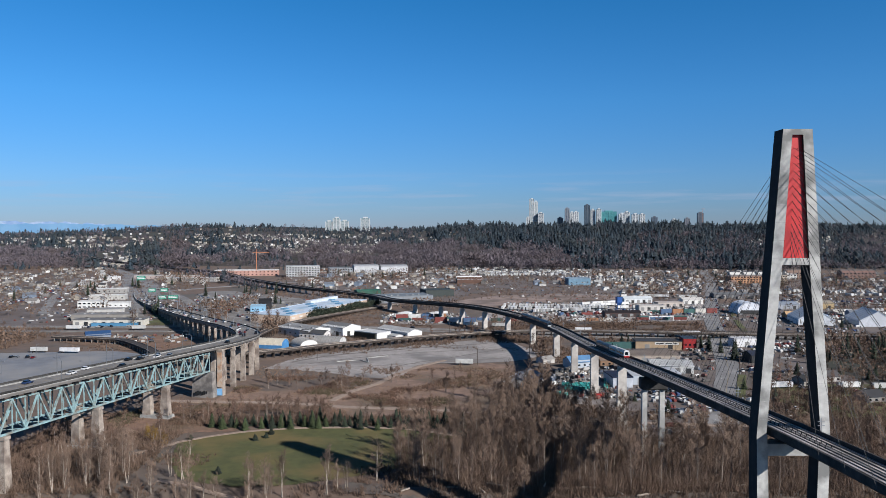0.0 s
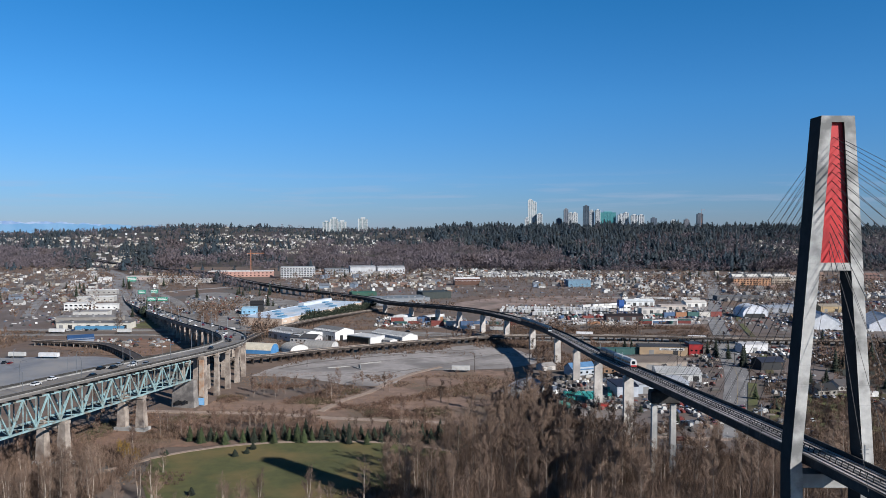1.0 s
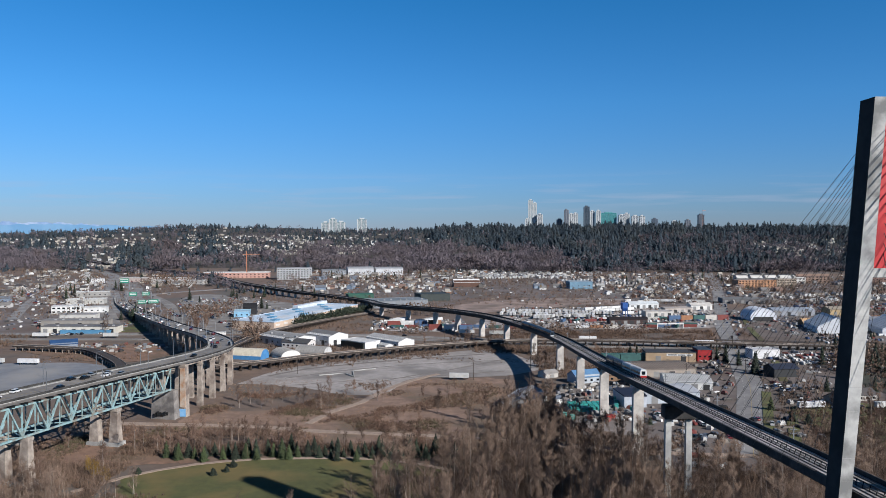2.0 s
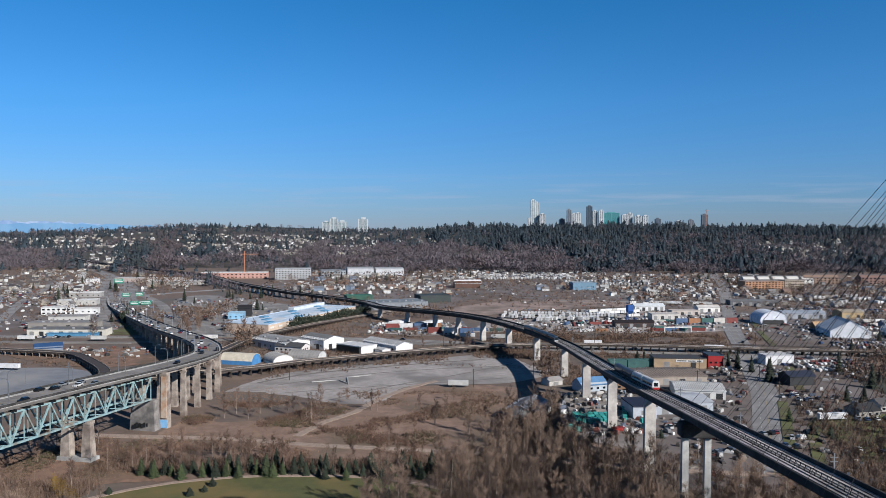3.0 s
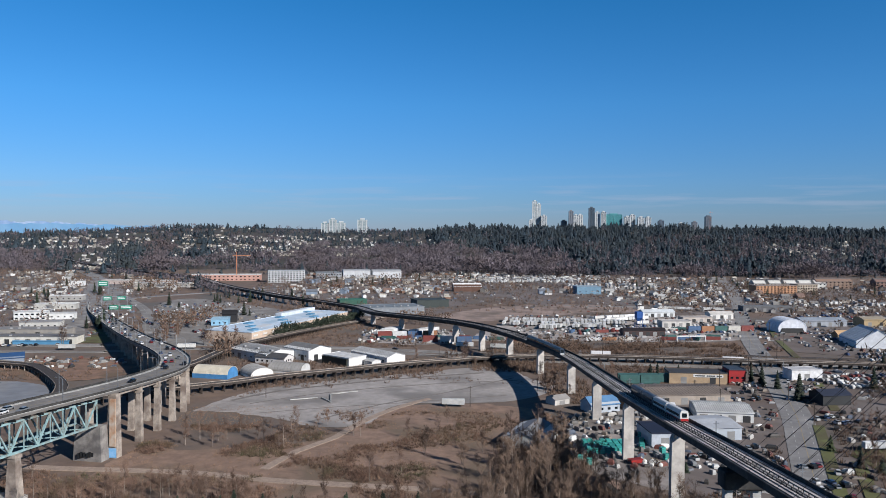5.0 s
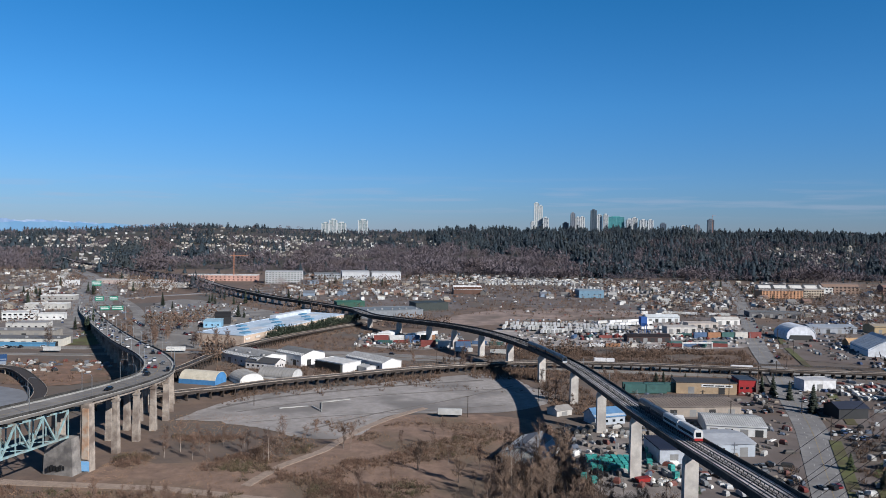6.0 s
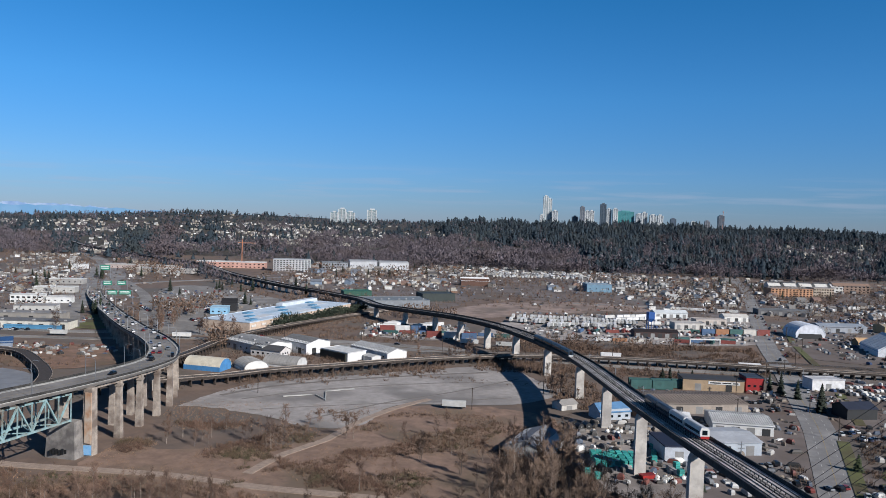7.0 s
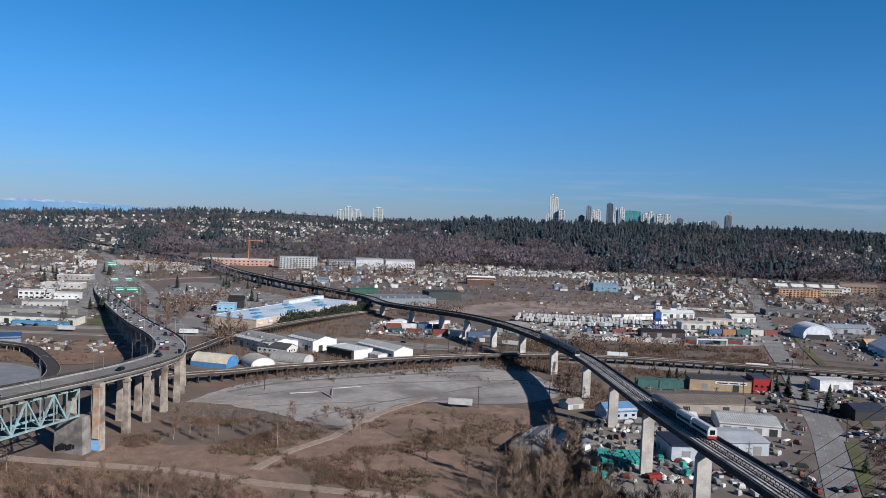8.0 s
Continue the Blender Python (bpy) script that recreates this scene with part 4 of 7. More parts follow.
def blades(name, zones, count, height, width, per, material, label, category, seed, clump=-0.25):
    """Countless small upright shoots in clumps, joined."""
    r = np.random.default_rng(seed)
    wts = np.array([z[4] * (z[2] - z[0]) * (z[3] - z[1]) for z in zones], float)
    pick = r.choice(len(zones), count, p=wts / wts.sum())
    zs = np.array([z[:4] for z in zones], float)[pick]
    cx = zs[:, 0] + (zs[:, 2] - zs[:, 0]) * r.random(count)
    cy = zs[:, 1] + (zs[:, 3] - zs[:, 1]) * r.random(count)
    keep = np.array([noise.noise((x * 0.035, y * 0.035, 7.0)) > clump for x, y in zip(cx, cy)])
    lanes = [q for q in ROADS_AT if q[1] < 760]
    for x, y, w in lanes:
        keep &= (cx - x) ** 2 + (cy - y) ** 2 > (w * 1.1 + 3.4) ** 2
    cx, cy = cx[keep], cy[keep]
    n = len(cx)
    h = height * r.uniform(0.4, 1.25, n)
    cz = np.array([land(x, y) for x, y in zip(cx, cy)])
    a = r.uniform(0, 6.28, (n, per))
    d = r.uniform(0, 1, (n, per)) * h[:, None] * 0.45
    px, py = cx[:, None] + np.cos(a) * d, cy[:, None] + np.sin(a) * d
    lean = 0.6 * h[:, None]
    tip = np.stack([px + np.cos(a) * lean * r.random((n, per)), py + np.sin(a) * lean * r.random((n, per)), cz[:, None] + h[:, None] * r.uniform(0.6, 1.1, (n, per))], -1)
    b = r.uniform(0, 6.28, (n, per))
    o = np.stack([np.cos(b), np.sin(b), 0 * b], -1) * (width * h[:, None, None])
    foot = np.stack([px, py, np.broadcast_to(cz[:, None], px.shape)], -1)
    v = np.stack([foot - o, foot + o, tip], 2).reshape(-1, 3)
    f = np.arange(len(v)).reshape(-1, 3)
    me = bpy.data.meshes.new(name)
    me.from_pydata(v.tolist(), [], f.tolist())
    me.materials.append(material)
    return tagged(new(name, me), label, category, kind="stuff")


blades("undergrowth", wood + [(-190, 255, -125, 335, 2.2), (-132, 345, 8, 362, 2.0), (60, 345, 110, 372, 1.0), (140, 290, 262, 425, 1.2), (180, 425, 215, 470, 0.5), (-40, 262, 10, 285, 0.6), (-10, 250, 165, 270, 2.4), (-60, 252, -20, 262, 1.0)], 25000, 2.5, 0.04, 12, M["brush"], "tangled brown bramble under the bare trees", "undergrowth", 1, -0.8)
blades("brush", [(-126, 415, -62, 460, 1.0), (-62, 395, 60, 490, 1.0), (-60, 350, 60, 400, 1.0), (-190, 340, -130, 400, 0.8), (-160, 240, -100, 300, 1.0), (-185, 240, -150, 290, 1.0), (-140, 520, -100, 548, 0.5), (-100, 560, 60, 645, 0.25)], 12000, 1.4, 0.06, 11, M["brush"], "low brown shrubs and brambles on rough ground", "shrubs", 2, -0.05)
blades("tall_grass", [(-128, 370, 62, 500, 1.0), (60, 690, 260, 735, 1.0), (-60, 640, 240, 660, 0.6), (-190, 280, -120, 400, 0.6), (100, 300, 200, 345, 0.6), (-140, 700, -60, 840, 0.8), (60, 830, 210, 940, 0.5)], 34000, 0.6, 0.09, 7, M["tall_grass"], "dry straw-coloured winter grass", "dry grass", 3, -0.16)
M["bramble"] = surface("bramble", (0.27, 0.18, 0.135), (0.15, 0.105, 0.085), 0.07, 0.95, per_island=0.4, stain=(0.15, 0.14, 0.085), stain_scale=0.04)
blades("brambles", [(-128, 412, -70, 462, 1.6), (-70, 390, -20, 430, 1.2), (-128, 362, -60, 388, 1.0), (-60, 350, 30, 392, 1.6), (-20, 395, 30, 470, 0.7), (-60, 430, -30, 460, 0.6), (-170, 330, -128, 392, 0.8), (100, 318, 160, 350, 1.0), (-150, 255, -110, 300, 0.6)], 9000, 1.8, 0.03, 18, M["bramble"], "dense rust-brown bramble thickets on the field", "brambles", 6, 0.0)
blades("thicket", wood + [(-190, 255, -125, 335, 1.0), (-128, 345, 6, 360, 0.8), (60, 318, 140, 350, 0.5)], 3400, 8.0, 0.006, 14, M["twigs"], "thicket of thin bare stems under the trees", "thicket", 9, -0.8)
blades("rail_scrub", [(-125, 545, -62, 572, 0.8), (-62, 572, 0, 606, 1.2), (0, 600, 70, 642, 1.6), (62, 500, 112, 600, 1.0), (60, 600, 240, 715, 1.1), (-150, 600, -60, 690, 0.5), (-60, 630, 30, 640, 1.0), (30, 610, 70, 690, 1.0), (70, 690, 270, 728, 1.0), (-60, 700, -10, 745, 0.6), (-175, 700, -60, 850, 0.3), (258, 420, 335, 560, 1.2), (300, 560, 420, 640, 1.6), (-420, 560, -345, 690, 0.8), (-300, 560, -220, 640, 0.3)], 12500, 2.8, 0.04, 12, M["brush"], "bare brown scrub beside the railway", "scrub", 4)


# ---- the wooded upland ----
# stretches of the slope: bearing from, to (x over y), distance from, to, share of the spots kept
BARE_AT = [(-0.70, -0.48, 1640, 2050, 1.0), (-0.385, -0.345, 1700, 2350, 0.9), (-0.345, -0.17, 1700, 1950, 0.45), (-0.19, 0.04, 1610, 2330, 1.0), (0.04, 0.16, 1610, 2200, 1.0), (0.16, 0.42, 1580, 2150, 0.5), (0.42, 0.80, 1600, 2050, 0.6), (0.26, 0.80, 1950, 2800, 0.4), (0.16, 0.20, 2200, 2500, 0.5), (0.22, 0.27, 2100, 2350, 0.6), (0.20, 0.30, 2000, 2300, 0.35), (-0.48, -0.2, 2000, 2800, 0.28), (-0.72, 0.0, 2600, 3400, 0.10)]
FIRS_AT = [(-0.43, -0.382, 1720, 2350, 1.0), (-0.50, -0.472, 1680, 2000, 0.9), (-0.34, -0.29, 1900, 2300, 0.8), (-0.72, 0.02, 2950, 3700, 0.55), (-0.01, 0.06, 2380, 3700, 0.9), (0.05, 0.80, 2120, 3700, 1.0), (0.15, 0.80, 1640, 2150, 0.62), (-0.72, -0.43, 2150, 2900, 0.36), (-0.28, 0.0, 2250, 2900, 0.32), (-0.38, -0.28, 2000, 2900, 0.42), (-0.30, -0.12, 1800, 2250, 0.14), (-0.45, -0.2, 1900, 2700, 0.30)]
HOMES_AT = [(-0.34, -0.09, 2050, 2950, 0.9), (-0.60, -0.38, 2250, 2850, 0.75), (-0.46, -0.405, 1750, 2200, 1.0), (-0.38, -0.32, 1900, 2150, 0.5), (0.40, 0.53, 1850, 2650, 0.8), (0.55, 0.75, 2000, 3000, 0.5), (0.20, 0.30, 1800, 2600, 0.10), (-0.05, 0.02, 2500, 2900, 0.3), (-0.72, 0.8, 2000, 3600, 0.03)]


def share(stretches, x, y):
    a = x / y + 0.018 * noise.noise((x * 0.011, y * 0.006, 3.0))
    b = y + 90 * noise.noise((x * 0.009, y * 0.009, 5.0))
    return max((w for a0, a1, y0, y1, w in stretches if a0 < a < a1 and y0 < b < y1), default=0.0)


def upland_spots(r, count, test):
    out = []
    tries = 0
    while len(out) < count and tries < count * 14:
        tries += 1
        y = 1580 + 2110 * r.random() ** 1.25
        x = r.uniform(-0.72, 0.78) * y
        if r.random() < test(x, y):
            out.append((x, y))
    return np.array(out)


def firs_like(x, y):
    n = noise.noise((x * 0.006, y * 0.006, 3.0)) + 0.5 * noise.noise((x * 0.02, y * 0.02, 5.0))
    w = share(FIRS_AT, x, y)
    if share(HOMES_AT, x, y) > 0.4:
        w *= 0.7
    if x / y > 0.40 and y < 2750:
        w *= 0.7
    if noise.noise((x * 0.017, y * 0.013, 12.0)) < -0.16:
        w *= 0.25
    return 0.02 if w == 0 else (w if w > 0.85 and n > -0.45 else max(0.0, w + 0.9 * n))


def bare_like(x, y):
    n = noise.noise((x * 0.007, y * 0.007, 6.0))
    w = share(BARE_AT, x, y)
    if share(HOMES_AT, x, y) > 0.4:
        w *= 0.6
    if noise.noise((x * 0.019, y * 0.015, 15.0)) < -0.2:
        w *= 0.3
    return 0.025 if w == 0 else max(0.0, w + 0.6 * min(0, n))


def far_firs(spots, seed, per=20):
    """Conifers as a dark core cone wrapped in drooping sprays of needles, joined."""
    r = np.random.default_rng(seed)
    n = len(spots)
    z = np.array([land(a, b) for a, b in spots])
    h = r.uniform(12, 31, n) * np.array([(1.0 + 0.6 * noise.noise((a * 0.008, b * 0.008, 1.5)) + 0.7 * noise.noise((a * 0.022, b * 0.018, 8.5))) * (1.0 if share(FIRS_AT, a, b) > 0.55 and share(HOMES_AT, a, b) < 0.4 else 0.65) for a, b in spots])
    w = h * r.uniform(0.24, 0.46, n)
    foot = np.stack([spots[:, 0], spots[:, 1], z], -1)
    core = np.zeros((n, 6, 3))
    for j in range(5):
        a = j * 1.2566 + r.uniform(-0.3, 0.3, n)
        core[:, j] = foot + np.stack([np.cos(a) * w * 0.62, np.sin(a) * w * 0.62, h * r.uniform(0.05, 0.2, n)], -1)
    core[:, 5] = foot + np.stack([h * 0.01, h * 0.01, h * 0.97], -1)
    f = ((np.arange(n) * 6)[:, None, None] + np.array([(j, (j + 1) % 5, 5) for j in range(5)])[None]).reshape(-1, 3)
    u = r.random((n, per)) ** 1.25
    a = r.uniform(0, 6.28, (n, per))
    rad = w[:, None] * (0.12 + 0.95 * (1 - u) ** 0.75) * r.uniform(0.55, 1.1, (n, per))
    out = np.stack([np.cos(a), np.sin(a), 0 * a], -1)
    side = np.stack([-np.sin(a), np.cos(a), 0 * a], -1)
    c = foot[:, None] + out * rad[:, :, None] + np.stack([0 * u, 0 * u, h[:, None] * (0.10 + 0.82 * u)], -1)
    size = (h[:, None] * (0.06 + 0.10 * (1 - u)) * r.uniform(0.7, 1.3, (n, per)))[:, :, None]
    top = c - out * size * 0.9 + np.array((0, 0, 1.0)) * size * 1.3
    v = np.stack([c - side * size, c + side * size - np.array((0, 0, 0.3)) * size, top], 2).reshape(-1, 3)
    k = n * 6
    f2 = k + np.arange(len(v)).reshape(-1, 3)
    return np.concatenate([core.reshape(-1, 3), v]).tolist(), np.concatenate([f, f2]).tolist()


def far_bare(spots, seed, lo=12, hi=24, per=34):
    """Leafless trees as rounded crowns of fine twigs over a trunk, joined."""
    r = np.random.default_rng(seed)
    spots = np.array(spots)
    n = len(spots)
    z = np.array([land(a, b) for a, b in spots])
    h = r.uniform(lo, hi, n) * np.array([1.0 + 0.5 * noise.noise((a * 0.01, b * 0.01, 4.5)) + 0.5 * noise.noise((a * 0.026, b * 0.02, 2.5)) for a, b in spots])
    d = r.normal(size=(n, per, 3))
    d *= (r.random((n, per, 1)) ** 0.40) / np.linalg.norm(d, axis=2, keepdims=True)
    wide = r.uniform(0.32, 0.54, n)
    size = np.stack([wide * h, wide * h, 0.36 * h], -1)[:, None]
    c = np.stack([spots[:, 0], spots[:, 1], z + 0.60 * h], -1)[:, None] + d * size
    up = d * 0.7 + r.normal(size=(n, per, 3)) * 0.45
    up[:, :, 2] += 0.45
    e = r.normal(size=(n, per, 3))
    hh = h[:, None, None]
    v = np.stack([c + up * 0.10 * hh, c - up * 0.05 * hh + e * 0.036 * hh, c - up * 0.05 * hh - e * 0.036 * hh], 2).reshape(-1, 3)
    t = np.stack([np.stack([spots[:, 0] - 0.015 * h, spots[:, 1], z - 1], -1), np.stack([spots[:, 0] + 0.015 * h, spots[:, 1], z - 1], -1), np.stack([spots[:, 0], spots[:, 1], z + 0.7 * h], -1)], 1).reshape(-1, 3)
    v = np.concatenate([v, t])
    return v.tolist(), np.arange(len(v)).reshape(-1, 3).tolist()


r = np.random.default_rng(8)
v, f = far_firs(upland_spots(r, 10500, firs_like), 1)
tagged(new("fir_wood", raw_mesh("fir_wood", v, f, [M["hazy_needles"]], smooth=True)), "dark green conifer wood over the far upland, tinted with blue haze", "woods", kind="stuff")
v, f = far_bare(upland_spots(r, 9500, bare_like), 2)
tagged(new("bare_wood", raw_mesh("bare_wood", v, f, [M["hazy_twigs"]])), "grey-brown leafless wood on the far slope, tinted with mauve haze", "woods", kind="stuff")


# ---- buildings ----
PAINTS = {}


def paint(c, rough=0.7, wear=0.75):
    key = (*c, rough)
    if key not in PAINTS:
        PAINTS[key] = surface("paint", c, tuple(v * wear for v in c), 0.35, rough, bump=0.05, stain=tuple(v * 0.8 for v in c), stain_scale=0.08)
    return PAINTS[key]


WHITE, CREAM, GREY, DARK, BLUE, TAN = (0.72, 0.72, 0.70), (0.55, 0.47, 0.36), (0.34, 0.34, 0.335), (0.06, 0.062, 0.065), (0.10, 0.27, 0.46), (0.36, 0.27, 0.19)
M["glass"] = surface("glass", (0.03, 0.045, 0.055), (0.02, 0.03, 0.04), 0.2, 0.12)
M["roof_vent"] = paint((0.45, 0.45, 0.45))


def ribs(bm, x0, x1, n, slope_at, width=0.18, up=0.12):
    """Standing seams across a roof; slope_at gives the roof's (y, z) line."""
    for k in range(n + 1):
        x = x0 + (x1 - x0) * k / n
        for (ya, za), (yb, zb) in zip(slope_at, slope_at[1:]):
            beam(bm, (x, ya, za + up / 2), (x, yb, zb + up / 2), width, up)
    return bm


def building(name, x, y, turn, w, d, h, wall, roof, label, category, shape="flat", rise=1.5, doors=0, windows=0, seams=0, vents=0, group="", storeys=1, z=None):
    """A block with its roof, doors and windows; its front looks along its own -y."""
    ob = thing(name, (x, y, land(x, y) if z is None else z), label, category, group, turn=turn)
    hw, hd = w / 2, d / 2
    bm = bmesh.new()
    if shape == "gable":
        prof = [(-hd, -0.5), (hd, -0.5), (hd, h), (0, h + rise), (-hd, h)]
    elif shape == "arch":
        prof = [(-hd, -0.5), (hd, -0.5)] + [(hd * math.cos(a), h * 0.25 + (h * 0.75) * math.sin(a)) for a in [math.pi * k / 12 for k in range(13)]]
    else:
        prof = [(-hd, -0.5), (hd, -0.5), (hd, h), (-hd, h)]
    rows = [[bm.verts.new((sx * hw, yy, zz)) for yy, zz in prof] for sx in (-1, 1)]
    k = len(prof)
    for i in range(k):
        bm.faces.new((rows[0][i], rows[0][(i + 1) % k], rows[1][(i + 1) % k], rows[1][i]))
    bm.faces.new(rows[0])
    bm.faces.new(rows[1])
    part("wall", bm, paint(wall), ob)
    bm = bmesh.new()
    if shape == "flat":
        box(bm, -hw - 0.25, -hd - 0.25, h, hw + 0.25, hd + 0.25, h + 0.25)
        for a, b, c, e in ((-hw - 0.25, -hd - 0.25, hw + 0.25, -hd + 0.1), (-hw - 0.25, hd - 0.1, hw + 0.25, hd + 0.25), (-hw - 0.25, -hd + 0.1, -hw + 0.1, hd - 0.1), (hw - 0.1, -hd + 0.1, hw + 0.25, hd - 0.1)):
            box(bm, a, b, h + 0.25, c, e, h + 0.6)
        line = [(-hd, h + 0.25), (hd, h + 0.25)]
    elif shape == "gable":
        for s in (-1, 1):
            frustum(bm, [(-hw - 0.4, s * (hd + 0.5), h - 0.2 * rise), (hw + 0.4, s * (hd + 0.5), h - 0.2 * rise), (hw + 0.4, 0, h + rise + 0.02), (-hw - 0.4, 0, h + rise + 0.02)], [(-hw - 0.4, s * (hd + 0.5), h - 0.2 * rise + 0.22), (hw + 0.4, s * (hd + 0.5), h - 0.2 * rise + 0.22), (hw + 0.4, 0, h + rise + 0.25), (-hw - 0.4, 0, h + rise + 0.25)])
        line = [(-hd, h + 0.25), (0, h + rise + 0.22), (hd, h + 0.25)]
    else:
        arc = [(hd * math.cos(a), h * 0.25 + (h * 0.75) * math.sin(a)) for a in [math.pi * j / 14 for j in range(15)]]
        rows = [[bm.verts.new((sx * (hw + 0.2), yy * q, zz * q)) for yy, zz in arc] for sx in (-1, 1) for q in (1.01, 1.05)]
        for i in range(14):
            bm.faces.new((rows[1][i], rows[1][i + 1], rows[3][i + 1], rows[3][i]))
            bm.faces.new((rows[0][i], rows[1][i], rows[1][i + 1], rows[0][i + 1]))
            bm.faces.new((rows[2][i], rows[2][i + 1], rows[3][i + 1], rows[3][i]))
        line = [(yy * 1.05, zz * 1.05) for yy, zz in arc]
    top = part("roof", bm, paint(roof), ob)
    if seams:
        part("roof_seams", ribs(bmesh.new(), -hw, hw, seams, line), paint(tuple(v * 0.72 for v in roof)), top)
    for k in range(doors):
        cx = -hw + w * (k + 0.5) / doors
        bm = box(bmesh.new(), cx - min(1.8, w / doors * 0.35), -hd - 0.06, 0.1, cx + min(1.8, w / doors * 0.35), -hd + 0.2, min(4.2, h * 0.7))
        part("door", bm, paint(DARK if k % 2 else GREY), ob, "shuttered loading door")
    for fl in range(storeys if windows else 0):
        zz = h * (fl + 0.45) / storeys
        hh = h / storeys * 0.28
        for k in range(windows):
            cx = -hw + w * (k + 0.5) / windows
            ww, hh = (min(w / windows * 0.32, 0.8), min(hh, 0.6)) if storeys == 1 else (min(w / windows * 0.30, 1.4), min(hh, 0.8))
            part("window", box(bmesh.new(), cx - ww, -hd - 0.05, zz - hh, cx + ww, -hd + 0.2, zz + hh), M["glass"], ob, "dark window")
    for k in range(vents):
        cx, cy = -hw + w * ((k * 0.37 + 0.2) % 1), -hd * 0.5 + d * ((k * 0.61) % 0.6)
        zz = h + (0.25 if shape == "flat" else rise * (1 - abs(cy) / hd) + 0.1)
        part("roof_unit", box(bmesh.new(), cx - 0.9, cy - 0.9, zz - 0.3, cx + 0.9, cy + 0.9, zz + 1.0, 0.1), M["roof_vent"], ob, "grey rooftop unit")
    return ob


building("workshop", 145, 486, -9, 27, 24, 5, WHITE, (0.70, 0.70, 0.69), "white metal workshop with a ribbed white roof", "workshop", "gable", 1.6, doors=4, seams=26)
building("workshop", 122, 451, 8, 31, 22, 6, (0.52, 0.56, 0.60), (0.50, 0.52, 0.55), "pale grey metal workshop with a plain roof", "workshop", "gable", 1.2, doors=3)
beige_hall = building("warehouse", 161, 573, -4, 35, 14, 6.5, (0.48, 0.38, 0.27), (0.10, 0.10, 0.105), "beige warehouse with a dark roof and a white sign", "warehouse", doors=2)
sign = part("sign_board", box(bmesh.new(), -3, -7.25, 4.2, 15, -7.02, 5.9), paint(WHITE), beige_hall, "long white sign board")
for k, (a, b) in enumerate(((-2, 4), (5, 10), (11, 14))):
    part("lettering", box(bmesh.new(), a, -7.3, 4.7, b, -7.26, 5.4), paint(DARK), sign, "dark lettering bar")
building("workshop", 185, 573, -2, 10, 13, 8.5, (0.42, 0.03, 0.035), (0.07, 0.10, 0.14), "bright red workshop with a dark blue roof", "workshop", windows=3)
building("warehouse", 133, 524, 6, 52, 28, 5.5, (0.45, 0.40, 0.35), (0.36, 0.31, 0.27), "low tan warehouse with a brown ribbed roof", "warehouse", "gable", 1.2, doors=5, seams=30)
building("warehouse", 233, 584, 8, 21, 10, 6.5, (0.72, 0.72, 0.72), (0.55, 0.55, 0.56), "white storage building with red end trim", "warehouse", doors=1)
building("warehouse", 216, 516, 10, 17, 12, 6.0, (0.05, 0.055, 0.06), (0.045, 0.06, 0.10), "dark shed with a blue-black roof", "warehouse", "gable", 2.0)
building("warehouse", 117, 488, 0, 10, 11, 4, WHITE, (0.62, 0.63, 0.64), "small white canopy shed", "shed", "gable", 2.2)
building("house", 86, 497, 20, 17, 11, 4.5, (0.50, 0.54, 0.58), (0.16, 0.30, 0.46), "weathered house with a blue metal roof", "house", "gable", 3, windows=4)
building("house", 104, 500, 15, 9, 9, 5, (0.30, 0.20, 0.13), (0.25, 0.19, 0.15), "brown timber house with gable roof", "house", "gable", 2.5, windows=2)
building("house", 66, 512, 30, 10, 8, 3.2, (0.58, 0.56, 0.53), (0.40, 0.385, 0.37), "small pale garage by the gravel lot", "garage", "gable", 1.4, doors=1)
building("barn", 43, 437, 66, 27, 17, 5.0, (0.62, 0.62, 0.60), (0.30, 0.30, 0.31), "grey barn with a metal roof in bare trees", "barn", "gable", 2.6, doors=2)
# added block; its navy top puts a building's shadow into colour
building("warehouse", 100, 440, 4, 12, 20, 6, (0.55, 0.58, 0.62), (0.03, 0.045, 0.09), "added shed whose navy roof stands in for shade in the yard", "shed", "flat", doors=1)
building("warehouse", -128, 647, -40, 42, 25, 6.5, (0.74, 0.74, 0.73), (0.36, 0.365, 0.37), "white warehouse with a low grey metal roof", "warehouse", "gable", 2.2, doors=2, windows=6, vents=3, seams=18)
wide = building("warehouse", -96, 650, -40, 28, 21, 7.8, (0.78, 0.78, 0.77), (0.26, 0.265, 0.27), "white warehouse with a bright gable end and dark grey roof", "warehouse", "gable", 2.4, doors=2, windows=4, seams=14)
part("cargo_door", box(bmesh.new(), 14.0, -5.5, 0.1, 14.08, -1.9, 4.4), paint(DARK), wide, "dark open cargo doorway")
part("side_door", box(bmesh.new(), 14.0, 3.0, 0.1, 14.08, 4.4, 2.3), paint(GREY), wide)
annex = building("warehouse", -115, 627, -22, 24, 11, 5.0, (0.70, 0.68, 0.66), (0.14, 0.14, 0.145), "white annex with a dark roof and small windows", "warehouse", "gable", 2.2, windows=6)
for k in range(3):
    part("gable_window", box(bmesh.new(), 12.0, -3.4 + 2.7 * k, 2.2, 12.06, -2.2 + 2.7 * k, 3.5), M["glass"], annex, "small dark gable window")
building("warehouse", -66, 628, -38, 26, 17, 5.6, (0.76, 0.76, 0.75), (0.64, 0.64, 0.63), "white shed with a flat pale roof", "warehouse", "flat")
building("hedge_wall", -71.8, 620.6, -38, 24, 1.2, 4.8, (0.045, 0.05, 0.035), (0.045, 0.05, 0.035), "dark ivy screen along a white shed", "hedge", "flat")
